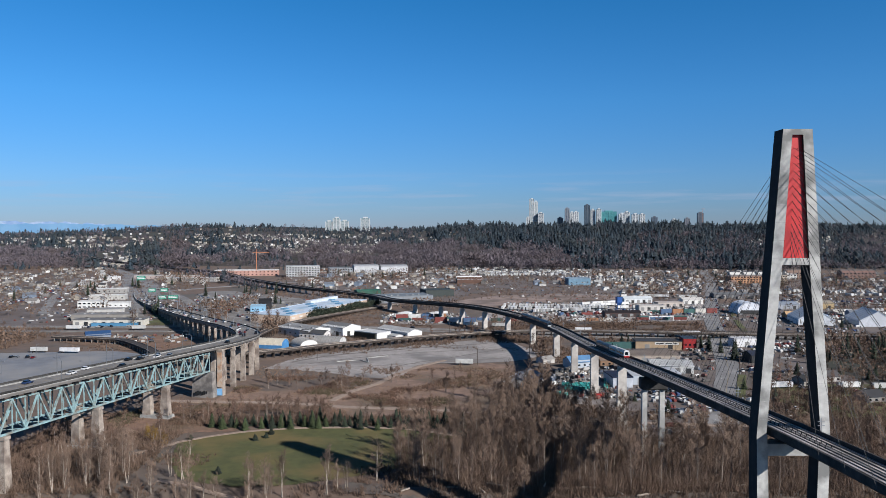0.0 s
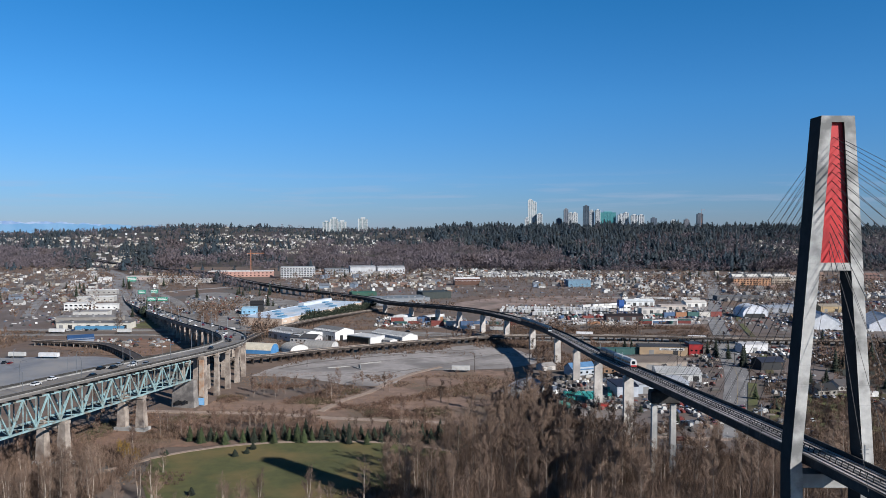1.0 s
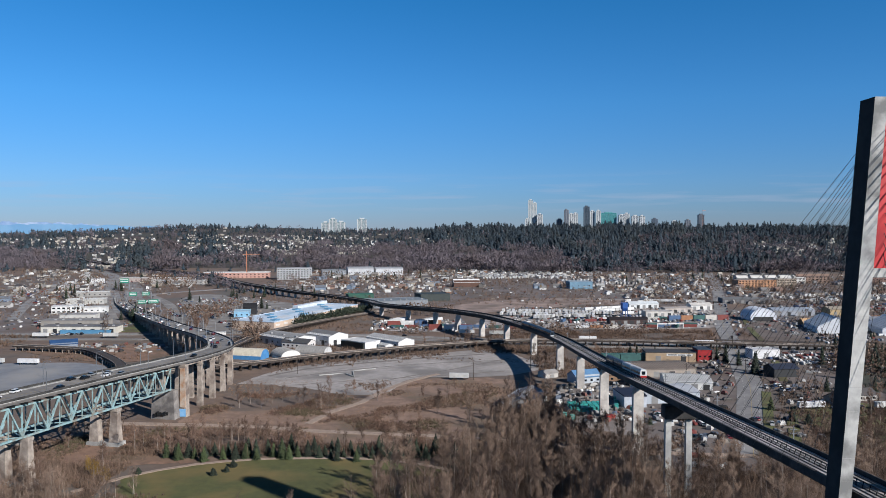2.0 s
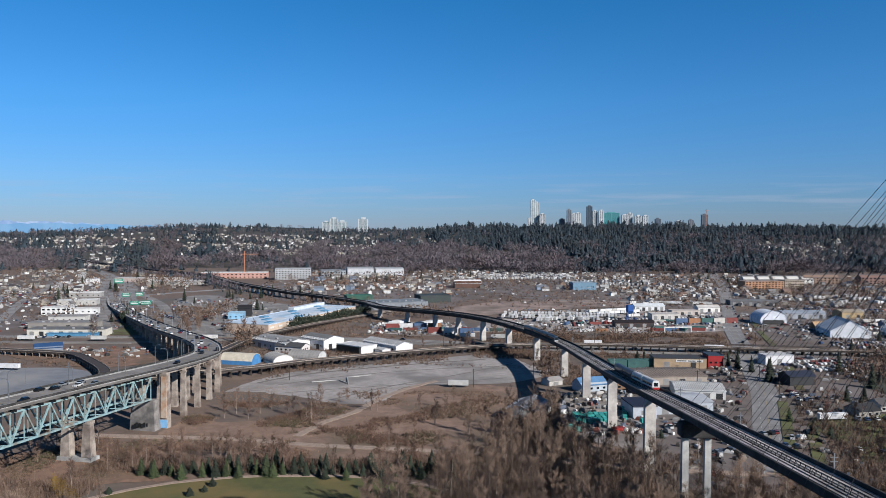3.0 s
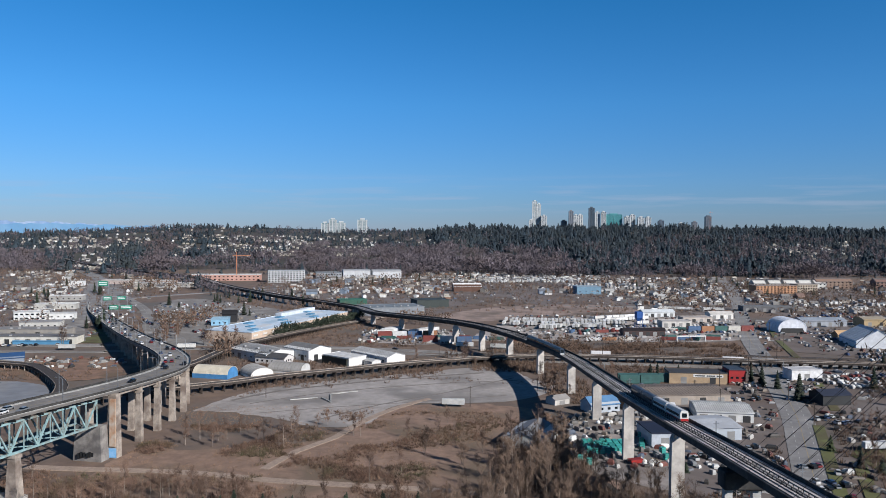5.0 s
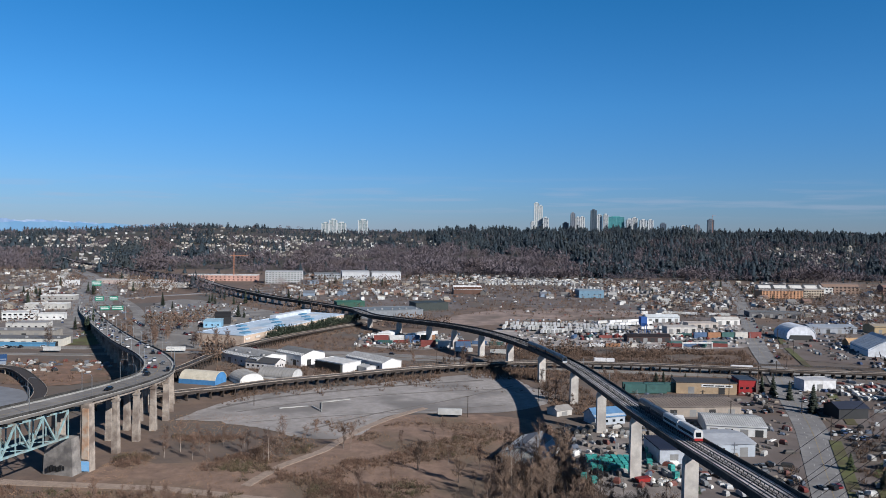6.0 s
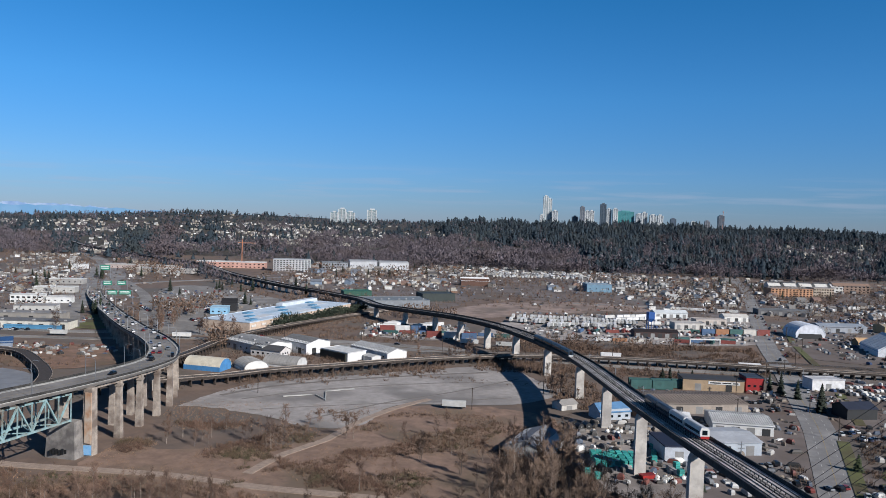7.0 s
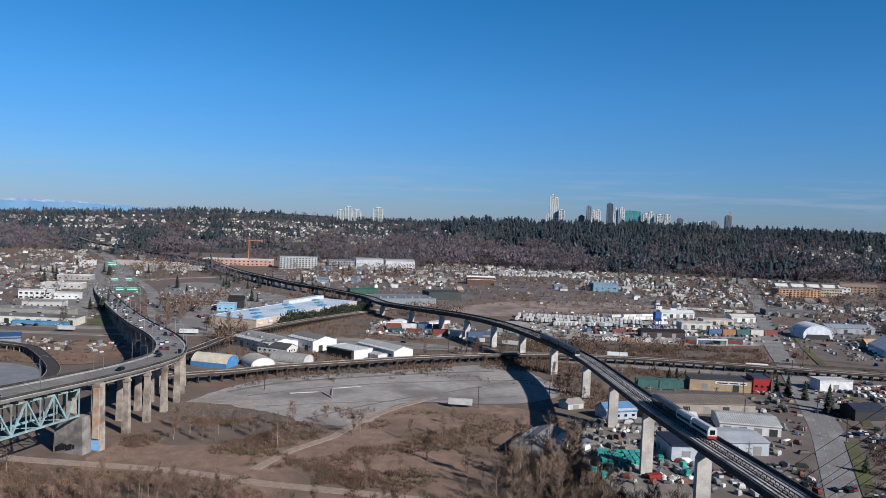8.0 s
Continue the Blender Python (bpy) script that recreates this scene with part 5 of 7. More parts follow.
building("warehouse", -44, 643, -45, 40, 17, 5.2, (0.76, 0.76, 0.75), (0.50, 0.505, 0.51), "long white warehouse with a pale grey roof", "warehouse", "gable", 2.2, windows=5, seams=20)
building("shed", -46, 623, -45, 9, 8, 3.2, (0.70, 0.70, 0.69), (0.58, 0.58, 0.57), "small white lean-to shed", "shed", "gable", 1.0)
building("quonset_hut", -116, 583, -52, 17, 15, 6.0, (0.74, 0.74, 0.72), (0.46, 0.45, 0.43), "grey rounded quonset hut", "storage hut", "arch", seams=6)
building("quonset_hut", -98, 596, -18, 24, 13, 6, (0.62, 0.62, 0.61), (0.42, 0.41, 0.395), "long grey rounded quonset hut", "storage hut", "arch", seams=10)
hut = building("quonset_hut", -141, 578, -14, 24, 13, 7, (0.13, 0.33, 0.56), (0.66, 0.62, 0.53), "blue storage hut with a cream curved roof", "storage hut", "arch")
part("side_panel", box(bmesh.new(), -12.3, -6.9, 0, 12.3, -6.6, 2.8), paint((0.13, 0.33, 0.56)), hut, "blue metal side wall")
store = building("store", -148, 810, 70, 170, 46, 7.5, (0.66, 0.55, 0.46), (0.60, 0.68, 0.76), "huge beige store with a pale blue patched roof", "store", windows=0, vents=0)
for k in range(9):
    part("skylight", box(bmesh.new(), -76 + 17 * k, -18 + (k % 3) * 14, 7.7, -67 + 17 * k, -12 + (k % 3) * 14, 8.8, 0.3), paint((0.18, 0.36, 0.50)), store, "raised blue skylight box")
for k in range(6):
    part("roof_panel", box(bmesh.new(), -82 + 27 * k, -21 + 9 * (k % 3), 7.72, -62 + 27 * k, -11 + 9 * (k % 3), 7.9), paint((0.68, 0.70, 0.72) if k % 2 else (0.50, 0.62, 0.72)), store, "paler patch of roofing")
part("clerestory", box(bmesh.new(), 20, 15, 7.7, 84, 22, 11.0, 0.2), paint((0.62, 0.66, 0.70)), store, "raised pale rear bay")
for k in range(12):
    part("awning", box(bmesh.new(), -83 + 14 * k, -23.6, 4.0, -77 + 14 * k, -23.1, 5.6), paint((0.74, 0.72, 0.68)), store, "white panel on the wall")
v, f = far_bare([(-142 + 0.345 * k + 1.6 * math.sin(k * 2.1), 724 + 0.94 * k) for k in range(12, 176)], 17, 6, 10, 40)
tagged(new("hedge", raw_mesh("hedge", v, f, [M["needles"]])), "dark evergreen hedge along the store's side wall", "hedge", kind="stuff")
building("warehouse", -60, 938, 20, 74, 36, 8, (0.30, 0.32, 0.34), (0.27, 0.30, 0.32), "flat grey warehouse behind the viaduct", "warehouse", vents=8)
building("warehouse", -15, 1010, 20, 40, 26, 9, (0.07, 0.09, 0.085), (0.08, 0.10, 0.10), "dark green-grey warehouse by the viaduct", "warehouse")
building("warehouse", -112, 1035, 20, 34, 18, 6, (0.05, 0.16, 0.12), (0.06, 0.20, 0.15), "green metal warehouse by the viaduct", "warehouse")
apts = building("apartment_block", -271, 1402, 10, 62, 26, 20, (0.64, 0.64, 0.62), (0.42, 0.44, 0.46), "grey six-storey apartment block with balconies", "apartment building", windows=12, storeys=6, vents=4)
for fl in range(6):
    part("balcony", box(bmesh.new(), -31, -14.2, 20 * fl / 6 - 0.2, 31, -13.05, 20 * fl / 6 + 0.9), paint((0.62, 0.63, 0.64)), apts, "pale balcony front")
building("retail_block", -385, 1438, 8, 118, 30, 10, (0.60, 0.40, 0.34), (0.70, 0.69, 0.67), "long orange-red building under construction", "retail building", windows=16, storeys=2, vents=5)
building("warehouse", -215, 1505, 12, 46, 40, 11, (0.42, 0.44, 0.46), (0.30, 0.32, 0.33), "grey glazed hall with a flat roof", "hall", windows=9, storeys=2)
building("warehouse", -165, 1516, 12, 50, 40, 15, (0.60, 0.61, 0.62), (0.40, 0.41, 0.42), "tall pale hall with a shallow roof", "hall", "gable", 2, windows=10)
building("warehouse", -110, 1528, 12, 54, 40, 14, (0.62, 0.63, 0.64), (0.40, 0.41, 0.42), "wide pale hall with a shallow roof", "hall", "gable", 2, windows=10)
building("warehouse", 36, 1240, 6, 42, 22, 8, (0.20, 0.12, 0.09), (0.78, 0.78, 0.77), "brown hall with a bright white roof", "hall", "gable", 4)
building("warehouse", 211, 1206, 6, 36, 24, 11, (0.24, 0.37, 0.46), (0.32, 0.40, 0.46), "pale blue block-shaped warehouse", "warehouse", windows=4)
building("shed", 181, 776, 4, 38, 10, 5.5, (0.10, 0.06, 0.055), (0.045, 0.032, 0.034), "dark maroon open-fronted shed", "shed", "gable", 1.4, doors=6)
building("timber_apartments", 496, 1236, 10, 66, 20, 12, (0.52, 0.32, 0.20), (0.32, 0.27, 0.24), "unfinished timber apartment block in bare plywood", "apartment building", windows=12, storeys=4)
building("timber_apartments", 556, 1264, 10, 34, 18, 12, (0.46, 0.40, 0.33), (0.40, 0.37, 0.34), "pale half-clad apartment block", "apartment building", windows=8, storeys=3)
building("timber_apartments", 640, 1345, 2, 60, 18, 12, (0.34, 0.25, 0.20), (0.22, 0.19, 0.18), "brown brick terrace block", "apartment building", "gable", 5, windows=9, storeys=3)
building("timber_apartments", 735, 1340, 0, 60, 18, 12, (0.30, 0.20, 0.17), (0.20, 0.18, 0.175), "red-brown brick terrace block", "apartment building", "gable", 5, windows=9, storeys=3)
for k in range(6):
    building("town_house", 512 + 26 * k, 1330 + 3 * k, 4, 20, 16, 9, (0.62, 0.61, 0.58), (0.12, 0.12, 0.13), "white gabled town house with a dark roof", "house", "gable", 6, windows=3, storeys=2, group="gabled town houses")
building("fabric_dome", 324.5, 810, 92, 24, 26, 12.5, (0.72, 0.74, 0.78), (0.66, 0.70, 0.76), "white fabric arch shelter over a dark opening", "fabric shelter", "arch", seams=4)
building("fabric_dome", 356, 728, 80, 40, 33, 6, (0.74, 0.76, 0.78), (0.40, 0.52, 0.64), "large fabric hall with white gable and blue roof", "fabric shelter", "gable", 9, seams=6)
building("fabric_dome", 408, 716, 80, 40, 33, 6, (0.70, 0.72, 0.75), (0.56, 0.62, 0.68), "large white fabric hall with a peaked roof", "fabric shelter", "gable", 9, seams=6)
for x, y, t, w, wall, roof, words in ((214, 440, 15, 13, (0.40, 0.38, 0.35), (0.05, 0.052, 0.056), "dark-roofed bungalow by bare trees"), (232, 452, 10, 12, (0.60, 0.58, 0.55), (0.16, 0.15, 0.15), "pale bungalow with a grey roof"), (252, 400, 20, 14, (0.50, 0.47, 0.42), (0.10, 0.10, 0.105), "grey bungalow with a dark roof"), (228, 398, 12, 12, (0.35, 0.33, 0.31), (0.08, 0.08, 0.085), "dark weathered old bungalow")):
    building("house", x, y, t, w, 10, 3.6, wall, roof, words + " near the river", "house", "gable", 2.4, windows=3)
# no real opening: a dark block paints the shelter's unlit inside
opening = thing("shelter_opening", (324.5, 797.6, 3), "dark solid block painted as the shade in a fabric shelter's low mouth", "opening")
part("shade_block", frustum(bmesh.new(), rect(0, 0, 0, 11.5, 0.5), rect(0, 0, 4.6, 9.5, 0.5)), paint(DARK), opening)
hopper = thing("hopper_tower", (190, 826, 3), "tall blue steel hopper tower in the truck yard", "hopper", turn=8)
part("bin", frustum(bmesh.new(), rect(0, 0, 7, 1.2, 1.2), rect(0, 0, 10, 3, 3)), paint((0.03, 0.16, 0.42)), hopper)
part("body", box(bmesh.new(), -3, -3, 10, 3, 3, 16, 0.2), paint((0.03, 0.16, 0.42)), hopper, "blue steel bin body")
for a, b in ((-2.6, -2.6), (2.6, -2.6), (2.6, 2.6), (-2.6, 2.6)):
    part("leg", beam(bmesh.new(), (a, b, 0), (a, b, 10.2), 0.5, 0.5), paint((0.03, 0.12, 0.30)), hopper)
building("shop_row", -325, 709, 2, 66, 16, 6, (0.68, 0.66, 0.60), (0.24, 0.235, 0.23), "cream shop row with a blue base band", "shops", doors=8, vents=3)
building("blue_canopy", -318, 700.2, 2, 44, 1.2, 2.8, (0.16, 0.36, 0.52), (0.16, 0.36, 0.52), "blue painted front wall of shops", "shop front")
building("shop_row", -349, 749, 6, 60, 16, 6.5, (0.40, 0.38, 0.35), (0.33, 0.32, 0.31), "grey shop row with a flat roof", "shops", doors=6, vents=4)
building("shop_row", -371, 800, 8, 34, 16, 6, (0.62, 0.61, 0.58), (0.40, 0.39, 0.38), "pale low shop with a flat roof", "shops", windows=6)
building("shop_row", -414, 861, 10, 30, 12, 8, (0.74, 0.74, 0.72), (0.62, 0.62, 0.61), "bright white two-storey shop", "shops", windows=6, storeys=2)
building("shop_row", -386, 868, 10, 24, 10, 6, (0.74, 0.74, 0.72), (0.60, 0.60, 0.59), "bright white low corner shop", "shops", windows=4)
building("shop_row", -440, 960, 10, 44, 14, 6, (0.55, 0.54, 0.51), (0.70, 0.70, 0.68), "low shop with a white roof", "shops", windows=6)
building("shop_row", -478, 1060, 10, 40, 14, 6, (0.45, 0.44, 0.42), (0.68, 0.68, 0.66), "low shop with a pale roof", "shops", windows=6)
building("house", -297, 620, 30, 19, 13, 4.5, (0.30, 0.34, 0.40), (0.05, 0.13, 0.26), "workshop house with a blue roof", "house", "gable", 2.5)
building("store", -214, 832, 10, 16, 18, 6, (0.34, 0.55, 0.70), (0.42, 0.58, 0.68), "small pale blue kiosk building", "kiosk", windows=3)
building("store", -211, 852, 10, 14, 12, 9, (0.05, 0.05, 0.055), (0.04, 0.04, 0.045), "black-roofed pavilion by a parking lot", "kiosk", "gable", 3)
building("retail_block", -500, 1340, -4, 120, 22, 6, (0.60, 0.52, 0.48), (0.60, 0.58, 0.55), "long cream shopping strip with a pale roof", "shops", windows=14, vents=5)
building("retail_block", -440, 1285, -4, 90, 20, 6, (0.60, 0.58, 0.55), (0.64, 0.63, 0.61), "long pale shopping strip with flat roof", "shops", windows=12, vents=4)
building("retail_block", -578, 1291, 8, 18, 15, 7, (0.76, 0.76, 0.75), (0.74, 0.74, 0.73), "bright white corner shop", "shops", windows=3)
building("warehouse", 234, 922, 8, 36, 13, 6, (0.70, 0.72, 0.72), (0.66, 0.69, 0.70), "pale metal warehouse standing in the truck yard", "warehouse", "gable", 2, doors=5)
building("warehouse", 262, 880, 8, 32, 12, 5, (0.55, 0.50, 0.46), (0.50, 0.46, 0.43), "pinkish low shed in the yard", "warehouse", doors=4)
building("warehouse", 297, 908, 8, 26, 12, 6, (0.72, 0.71, 0.68), (0.62, 0.60, 0.57), "white metal shed beside the street", "warehouse", "gable", 2, doors=3)
building("warehouse", 228, 838, 8, 30, 12, 6, (0.60, 0.58, 0.55), (0.52, 0.50, 0.48), "pale stone-coloured shed in the yard", "warehouse", doors=4)
building("warehouse", 378, 856, 4, 46, 20, 6, (0.40, 0.42, 0.45), (0.36, 0.40, 0.45), "long blue-grey industrial shed", "warehouse", "gable", 2, doors=4)
building("warehouse", 430, 858, 4, 24, 18, 7, (0.50, 0.40, 0.25), (0.40, 0.36, 0.30), "tan metal industrial shed with a brown roof", "warehouse", "gable", 2, doors=2)
building("warehouse", 380, 985, 0, 60, 16, 6, (0.20, 0.20, 0.21), (0.24, 0.245, 0.25), "dark flat industrial unit", "warehouse", doors=6)
building("shed", 353, 767, 9, 11, 8, 4, (0.40, 0.28, 0.17), (0.52, 0.38, 0.24), "tan timber-roofed open shed", "shed", "gable", 3, doors=2)
gate = thing("gantry_frame", (213, 741, 3), "white steel gantry frame over stacked crates", "gantry", turn=6)
part("beam", box(bmesh.new(), -13, -0.5, 4.2, 13, 0.5, 5.2), paint(WHITE), gate)
for x in (-12.5, 12.5):
    part("post", box(bmesh.new(), x - 0.4, -0.4, -0.3, x + 0.4, 0.4, 4.2), paint(WHITE), gate)

# houses of the flats
rnd = random.Random(12)
LOTS = [(-700, 1000, -470, 1500, 2.4), (-480, 1180, -400, 1290, 0.4), (-250, 1160, 20, 1500, 1.7), (240, 960, 520, 1480, 2.6), (420, 980, 860, 1180, 1.6), (560, 1080, 900, 1300, 1.2), (420, 740, 640, 860, 0.9), (-560, 880, -430, 1000, 0.6), (60, 1180, 240, 1300, 0.8)]
KINDS = []
for k, (wall, roof) in enumerate((((0.62, 0.61, 0.59), (0.30, 0.29, 0.28)), ((0.50, 0.46, 0.40), (0.36, 0.34, 0.32)), ((0.36, 0.34, 0.31), (0.16, 0.15, 0.15)), ((0.40, 0.30, 0.25), (0.30, 0.22, 0.19)), ((0.56, 0.56, 0.54), (0.48, 0.48, 0.47)), ((0.32, 0.38, 0.45), (0.24, 0.26, 0.29)), ((0.70, 0.69, 0.66), (0.12, 0.12, 0.125)))):
    names = ("white", "cream", "grey-brown", "brick-red", "bright white", "blue-grey", "pale")
    roofs = ("grey", "pale", "dark", "brown", "white", "slate", "black")
    KINDS.append(building("house", 0, 0, 0, 11 + 2 * (k % 3), 8 + k % 2, 3.6 + 0.8 * (k % 3), wall, roof, f"{names[k]} suburban house with a {roofs[k]} roof", "house", "gable", 2.4, windows=1, group="houses on the flats"))
for k, (x, y) in enumerate(in_zone(rnd, LOTS, 125, 13, [], 9)):
    m = pose(x, y, land(x, y), 0, 0, rnd.choice((8, 98, 8, 188, -20, 70)) + rnd.uniform(-6, 6))
    if k < len(KINDS):
        KINDS[k].matrix_basis = m
    else:
        copy_thing(KINDS[k % len(KINDS)], m)


def many_houses(name, spots, label, seed, small=1.0, shades=((0, 0, 1, 2, 2, 3), (0, 0, 1, 2, 2, 3, 4, 4, 4))):
    """Countless far houses, joined: walls, pitched roofs, colours at random."""
    r = random.Random(seed)
    v, f, mi = [], [], []
    for x, y in spots:
        z = land(x, y)
        w, d, h, up = r.uniform(8, 17) * small, r.uniform(7, 11) * small, r.uniform(4, 8) * small, r.uniform(1, 3.4) * small
        a = radians(r.choice((8, 98, -15, 60)) + r.uniform(-8, 8))
        c, s = math.cos(a), math.sin(a)
        k = len(v)
        for px, py, pz in ((-w, -d, -2), (w, -d, -2), (w, d, -2), (-w, d, -2), (-w, -d, h), (w, -d, h), (w, d, h), (-w, d, h), (-w, 0, h + up), (w, 0, h + up)):
            v.append((x + (c * px - s * py) / 2, y + (s * px + c * py) / 2, z + pz))
        f += [(k, k + 1, k + 5, k + 4), (k + 2, k + 3, k + 7, k + 6), (k + 1, k + 2, k + 6, k + 9, k + 5), (k + 3, k, k + 4, k + 8, k + 7), (k + 4, k + 5, k + 9, k + 8), (k + 6, k + 7, k + 8, k + 9)]
        wall, roof = r.choice(shades[0]), r.choice(shades[1])
        mi += [wall] * 4 + [roof] * 2
    mats = [paint((0.74, 0.74, 0.72)), paint((0.55, 0.52, 0.46)), paint((0.33, 0.32, 0.31)), paint((0.30, 0.20, 0.15)), paint((0.10, 0.10, 0.11))]
    return tagged(new(name, raw_mesh(name, v, f, mats, mi)), label, "houses", kind="stuff")


many_houses("far_houses", in_zone(rnd, [(-900, 1050, -600, 1640, 2), (-330, 1480, -120, 1640, 0.8), (-60, 1420, 330, 1680, 2.6), (300, 1300, 640, 1560, 2.0), (640, 1050, 1150, 1500, 1.6), (-240, 1100, 20, 1500, 1.0), (230, 960, 480, 1300, 1.4), (-620, 1000, -450, 1400, 1.4)], 1350, 6, [], 6), "crowded small houses and trailers far across the flats", 3, 0.52, ((0, 1, 2, 2, 2, 3), (0, 1, 2, 2, 2, 2, 4, 4, 4, 4)))


def hill_lots(x, y):
    return share(HOMES_AT, x, y) * (1.0 if noise.noise((x * 0.006, y * 0.006, 9.0)) > -0.2 else 0.2)


many_houses("hill_houses", [tuple(p) for p in upland_spots(np.random.default_rng(4), 1700, hill_lots)], "pale suburban houses among trees on the upland", 5, 0.66, ((0, 1, 1, 2, 2), (1, 1, 2, 2, 2, 4, 4)))
v, f = far_bare([(p[0], p[1]) for p in in_zone(rnd, town + LOTS + [(-900, 1050, -600, 1640, 2.0), (640, 1050, 1150, 1500, 2.0)], 3600, 4, [])], 7, 5, 13, 26)
tagged(new("town_trees", raw_mesh("town_trees", v, f, [M["brush"]])), "bare grey-brown trees scattered between yards", "trees", kind="stuff")


rr = random.Random(44)
spots = [(p.x - 0.6 * q, p.y - 0.8 * q) for p, _ in along(GUIDE, 7, 1500, 2300) for q in (rr.uniform(10, 18), rr.uniform(14, 40)) if rr.random() < 0.7]
spots = [p for p in spots if off_road(p, 3)]
v, f = far_bare(spots, 19, 7, 15, 30)
tagged(new("viaduct_trees", raw_mesh("viaduct_trees", v, f, [M["hazy_twigs"]])), "bare trees along the foot of the far viaduct", "trees", kind="stuff")
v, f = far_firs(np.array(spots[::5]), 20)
tagged(new("viaduct_firs", raw_mesh("viaduct_firs", v, f, [M["hazy_needles"]], smooth=True)), "dark firs along the foot of the far viaduct", "trees", kind="stuff")


# ---- skyline ----
def tower_block(x0, x1, top, y, depth, wall, glass, label, floors_gap=3.2):
    x, w = (x0 + x1) / 2, x1 - x0
    base = land(x, y) - 2
    ob = thing("tower_block", (x, y, base), label, "tower block", "distant tower blocks")
    h = top - base
    part("glazing", box(bmesh.new(), -w / 2, -depth / 2, 0, w / 2, depth / 2, h), paint(glass, 0.25), ob)
    bm = bmesh.new()
    for k in range(int(h / floors_gap)):
        z = k * floors_gap
        box(bm, -w / 2 - 0.8, -depth / 2 - 0.8, z, w / 2 + 0.8, depth / 2 + 0.8, z + 1.3)
    tagged(part("floor_edging", bm, paint(wall), ob, "pale stacked floor edges"), kind="stuff")
    for s in (-0.5, 0.0, 0.5):
        part("fin", box(bmesh.new(), s * w * 0.96 - 1.5, -depth / 2 - 1.6, 0, s * w * 0.96 + 1.5, -depth / 2 + 0.5, h + (4 if s == 0 else 0)), paint(wall), ob, "vertical wall pier")
    part("plant_room", box(bmesh.new(), -w * 0.25, -depth * 0.3, h, w * 0.25, depth * 0.3, h + 6), paint(wall), ob)


PALE, SLATE, GREEN = (0.66, 0.68, 0.68), (0.16, 0.20, 0.25), (0.10, 0.32, 0.34)
for x0, x1, top, wall, glass in ((468, 488, 145, PALE, SLATE), (488, 513, 252, PALE, (0.30, 0.40, 0.44)), (514, 534, 238, PALE, (0.35, 0.45, 0.48)), (536, 565, 171, PALE, SLATE), (650, 680, 143, (0.30, 0.30, 0.32), SLATE), (686, 708, 197, (0.30, 0.32, 0.35), SLATE), (712, 738, 174, PALE, SLATE), (742, 766, 177, PALE, SLATE), (799, 828, 216, (0.14, 0.18, 0.22), (0.10, 0.14, 0.18)), (834, 858, 190, PALE, SLATE), (866, 890, 192, PALE, SLATE), (895, 985, 180, (0.16, 0.40, 0.42), GREEN), (995, 1028, 167, PALE, SLATE), (1036, 1064, 177, PALE, SLATE), (1075, 1108, 164, PALE, SLATE), (1118, 1146, 164, PALE, SLATE), (1183, 1211, 147, SLATE, SLATE), (1310, 1336, 134, PALE, SLATE), (1387, 1412, 140, (0.3, 0.3, 0.32), SLATE), (1452, 1482, 172, (0.2, 0.22, 0.25), SLATE)):
    tower_block(x0, x1, top, 4300 + (x0 * 7 % 60), 24, wall, glass, "distant high-rise tower of pale concrete and glass" if wall == PALE else "distant dark glass high-rise tower")
for x0, x1, top in ((-533, -504, 117), (-500, -470, 132), (-467, -432, 119), (-377, -338, 132)):
    tower_block(x0, x1, top, 3345, 24, PALE, (0.30, 0.40, 0.42), "pale high-rise tower on the wooded upland")


def crane(x, y, h, arm, turn, label):
    ob = thing("tower_crane", (x, y, land(x, y)), label, "crane", turn=turn)
    part("mast", beam(bmesh.new(), (0, 0, 0), (0, 0, h), 1.2, 1.2), paint((0.55, 0.28, 0.16)), ob)
    part("jib", beam(bmesh.new(), (-arm * 0.3, 0, h), (arm, 0, h), 0.6, 0.8), paint((0.55, 0.28, 0.16)), ob)
    part("apex", beam(bmesh.new(), (0, 0, h), (0, 0, h + 6), 1.0, 1.0), paint((0.55, 0.28, 0.16)), ob)
    part("counterweight", box(bmesh.new(), -arm * 0.3, -1, h - 3, -arm * 0.22, 1, h - 0.6), paint(GREY), ob)


crane(-366, 1432, 44, 24, 20, "orange tower crane over a building site")
crane(1467, 4290, 195 - land(1467, 4290), 30, 40, "orange tower crane on a distant high-rise")

# far mountains, low beyond the upland; their blue is haze put into the colour
def ridge(name, x0, x1, y, zs, material, label):
    n = len(zs) - 1
    v, f = [], []
    for k in range(n * 12 + 1):
        s = k / 12
        i = min(int(s), n - 1)
        z = zs[i] + (zs[i + 1] - zs[i]) * (s - i) + 9 * noise.noise((k * 0.31, 0.7, 1.0)) + 5 * noise.noise((k * 0.9, 0.2, 4.0))
        x = x0 + (x1 - x0) * k / (n * 12)
        v += [(x, y, 20), (x, y, z), (x, y + 60, 20)]
    for k in range(n * 12):
        a = 3 * k
        f += [(a, a + 3, a + 4, a + 1), (a + 1, a + 4, a + 5, a + 2)]
    return structure(name, raw_mesh(name, v, f, [material]), label, "mountains")


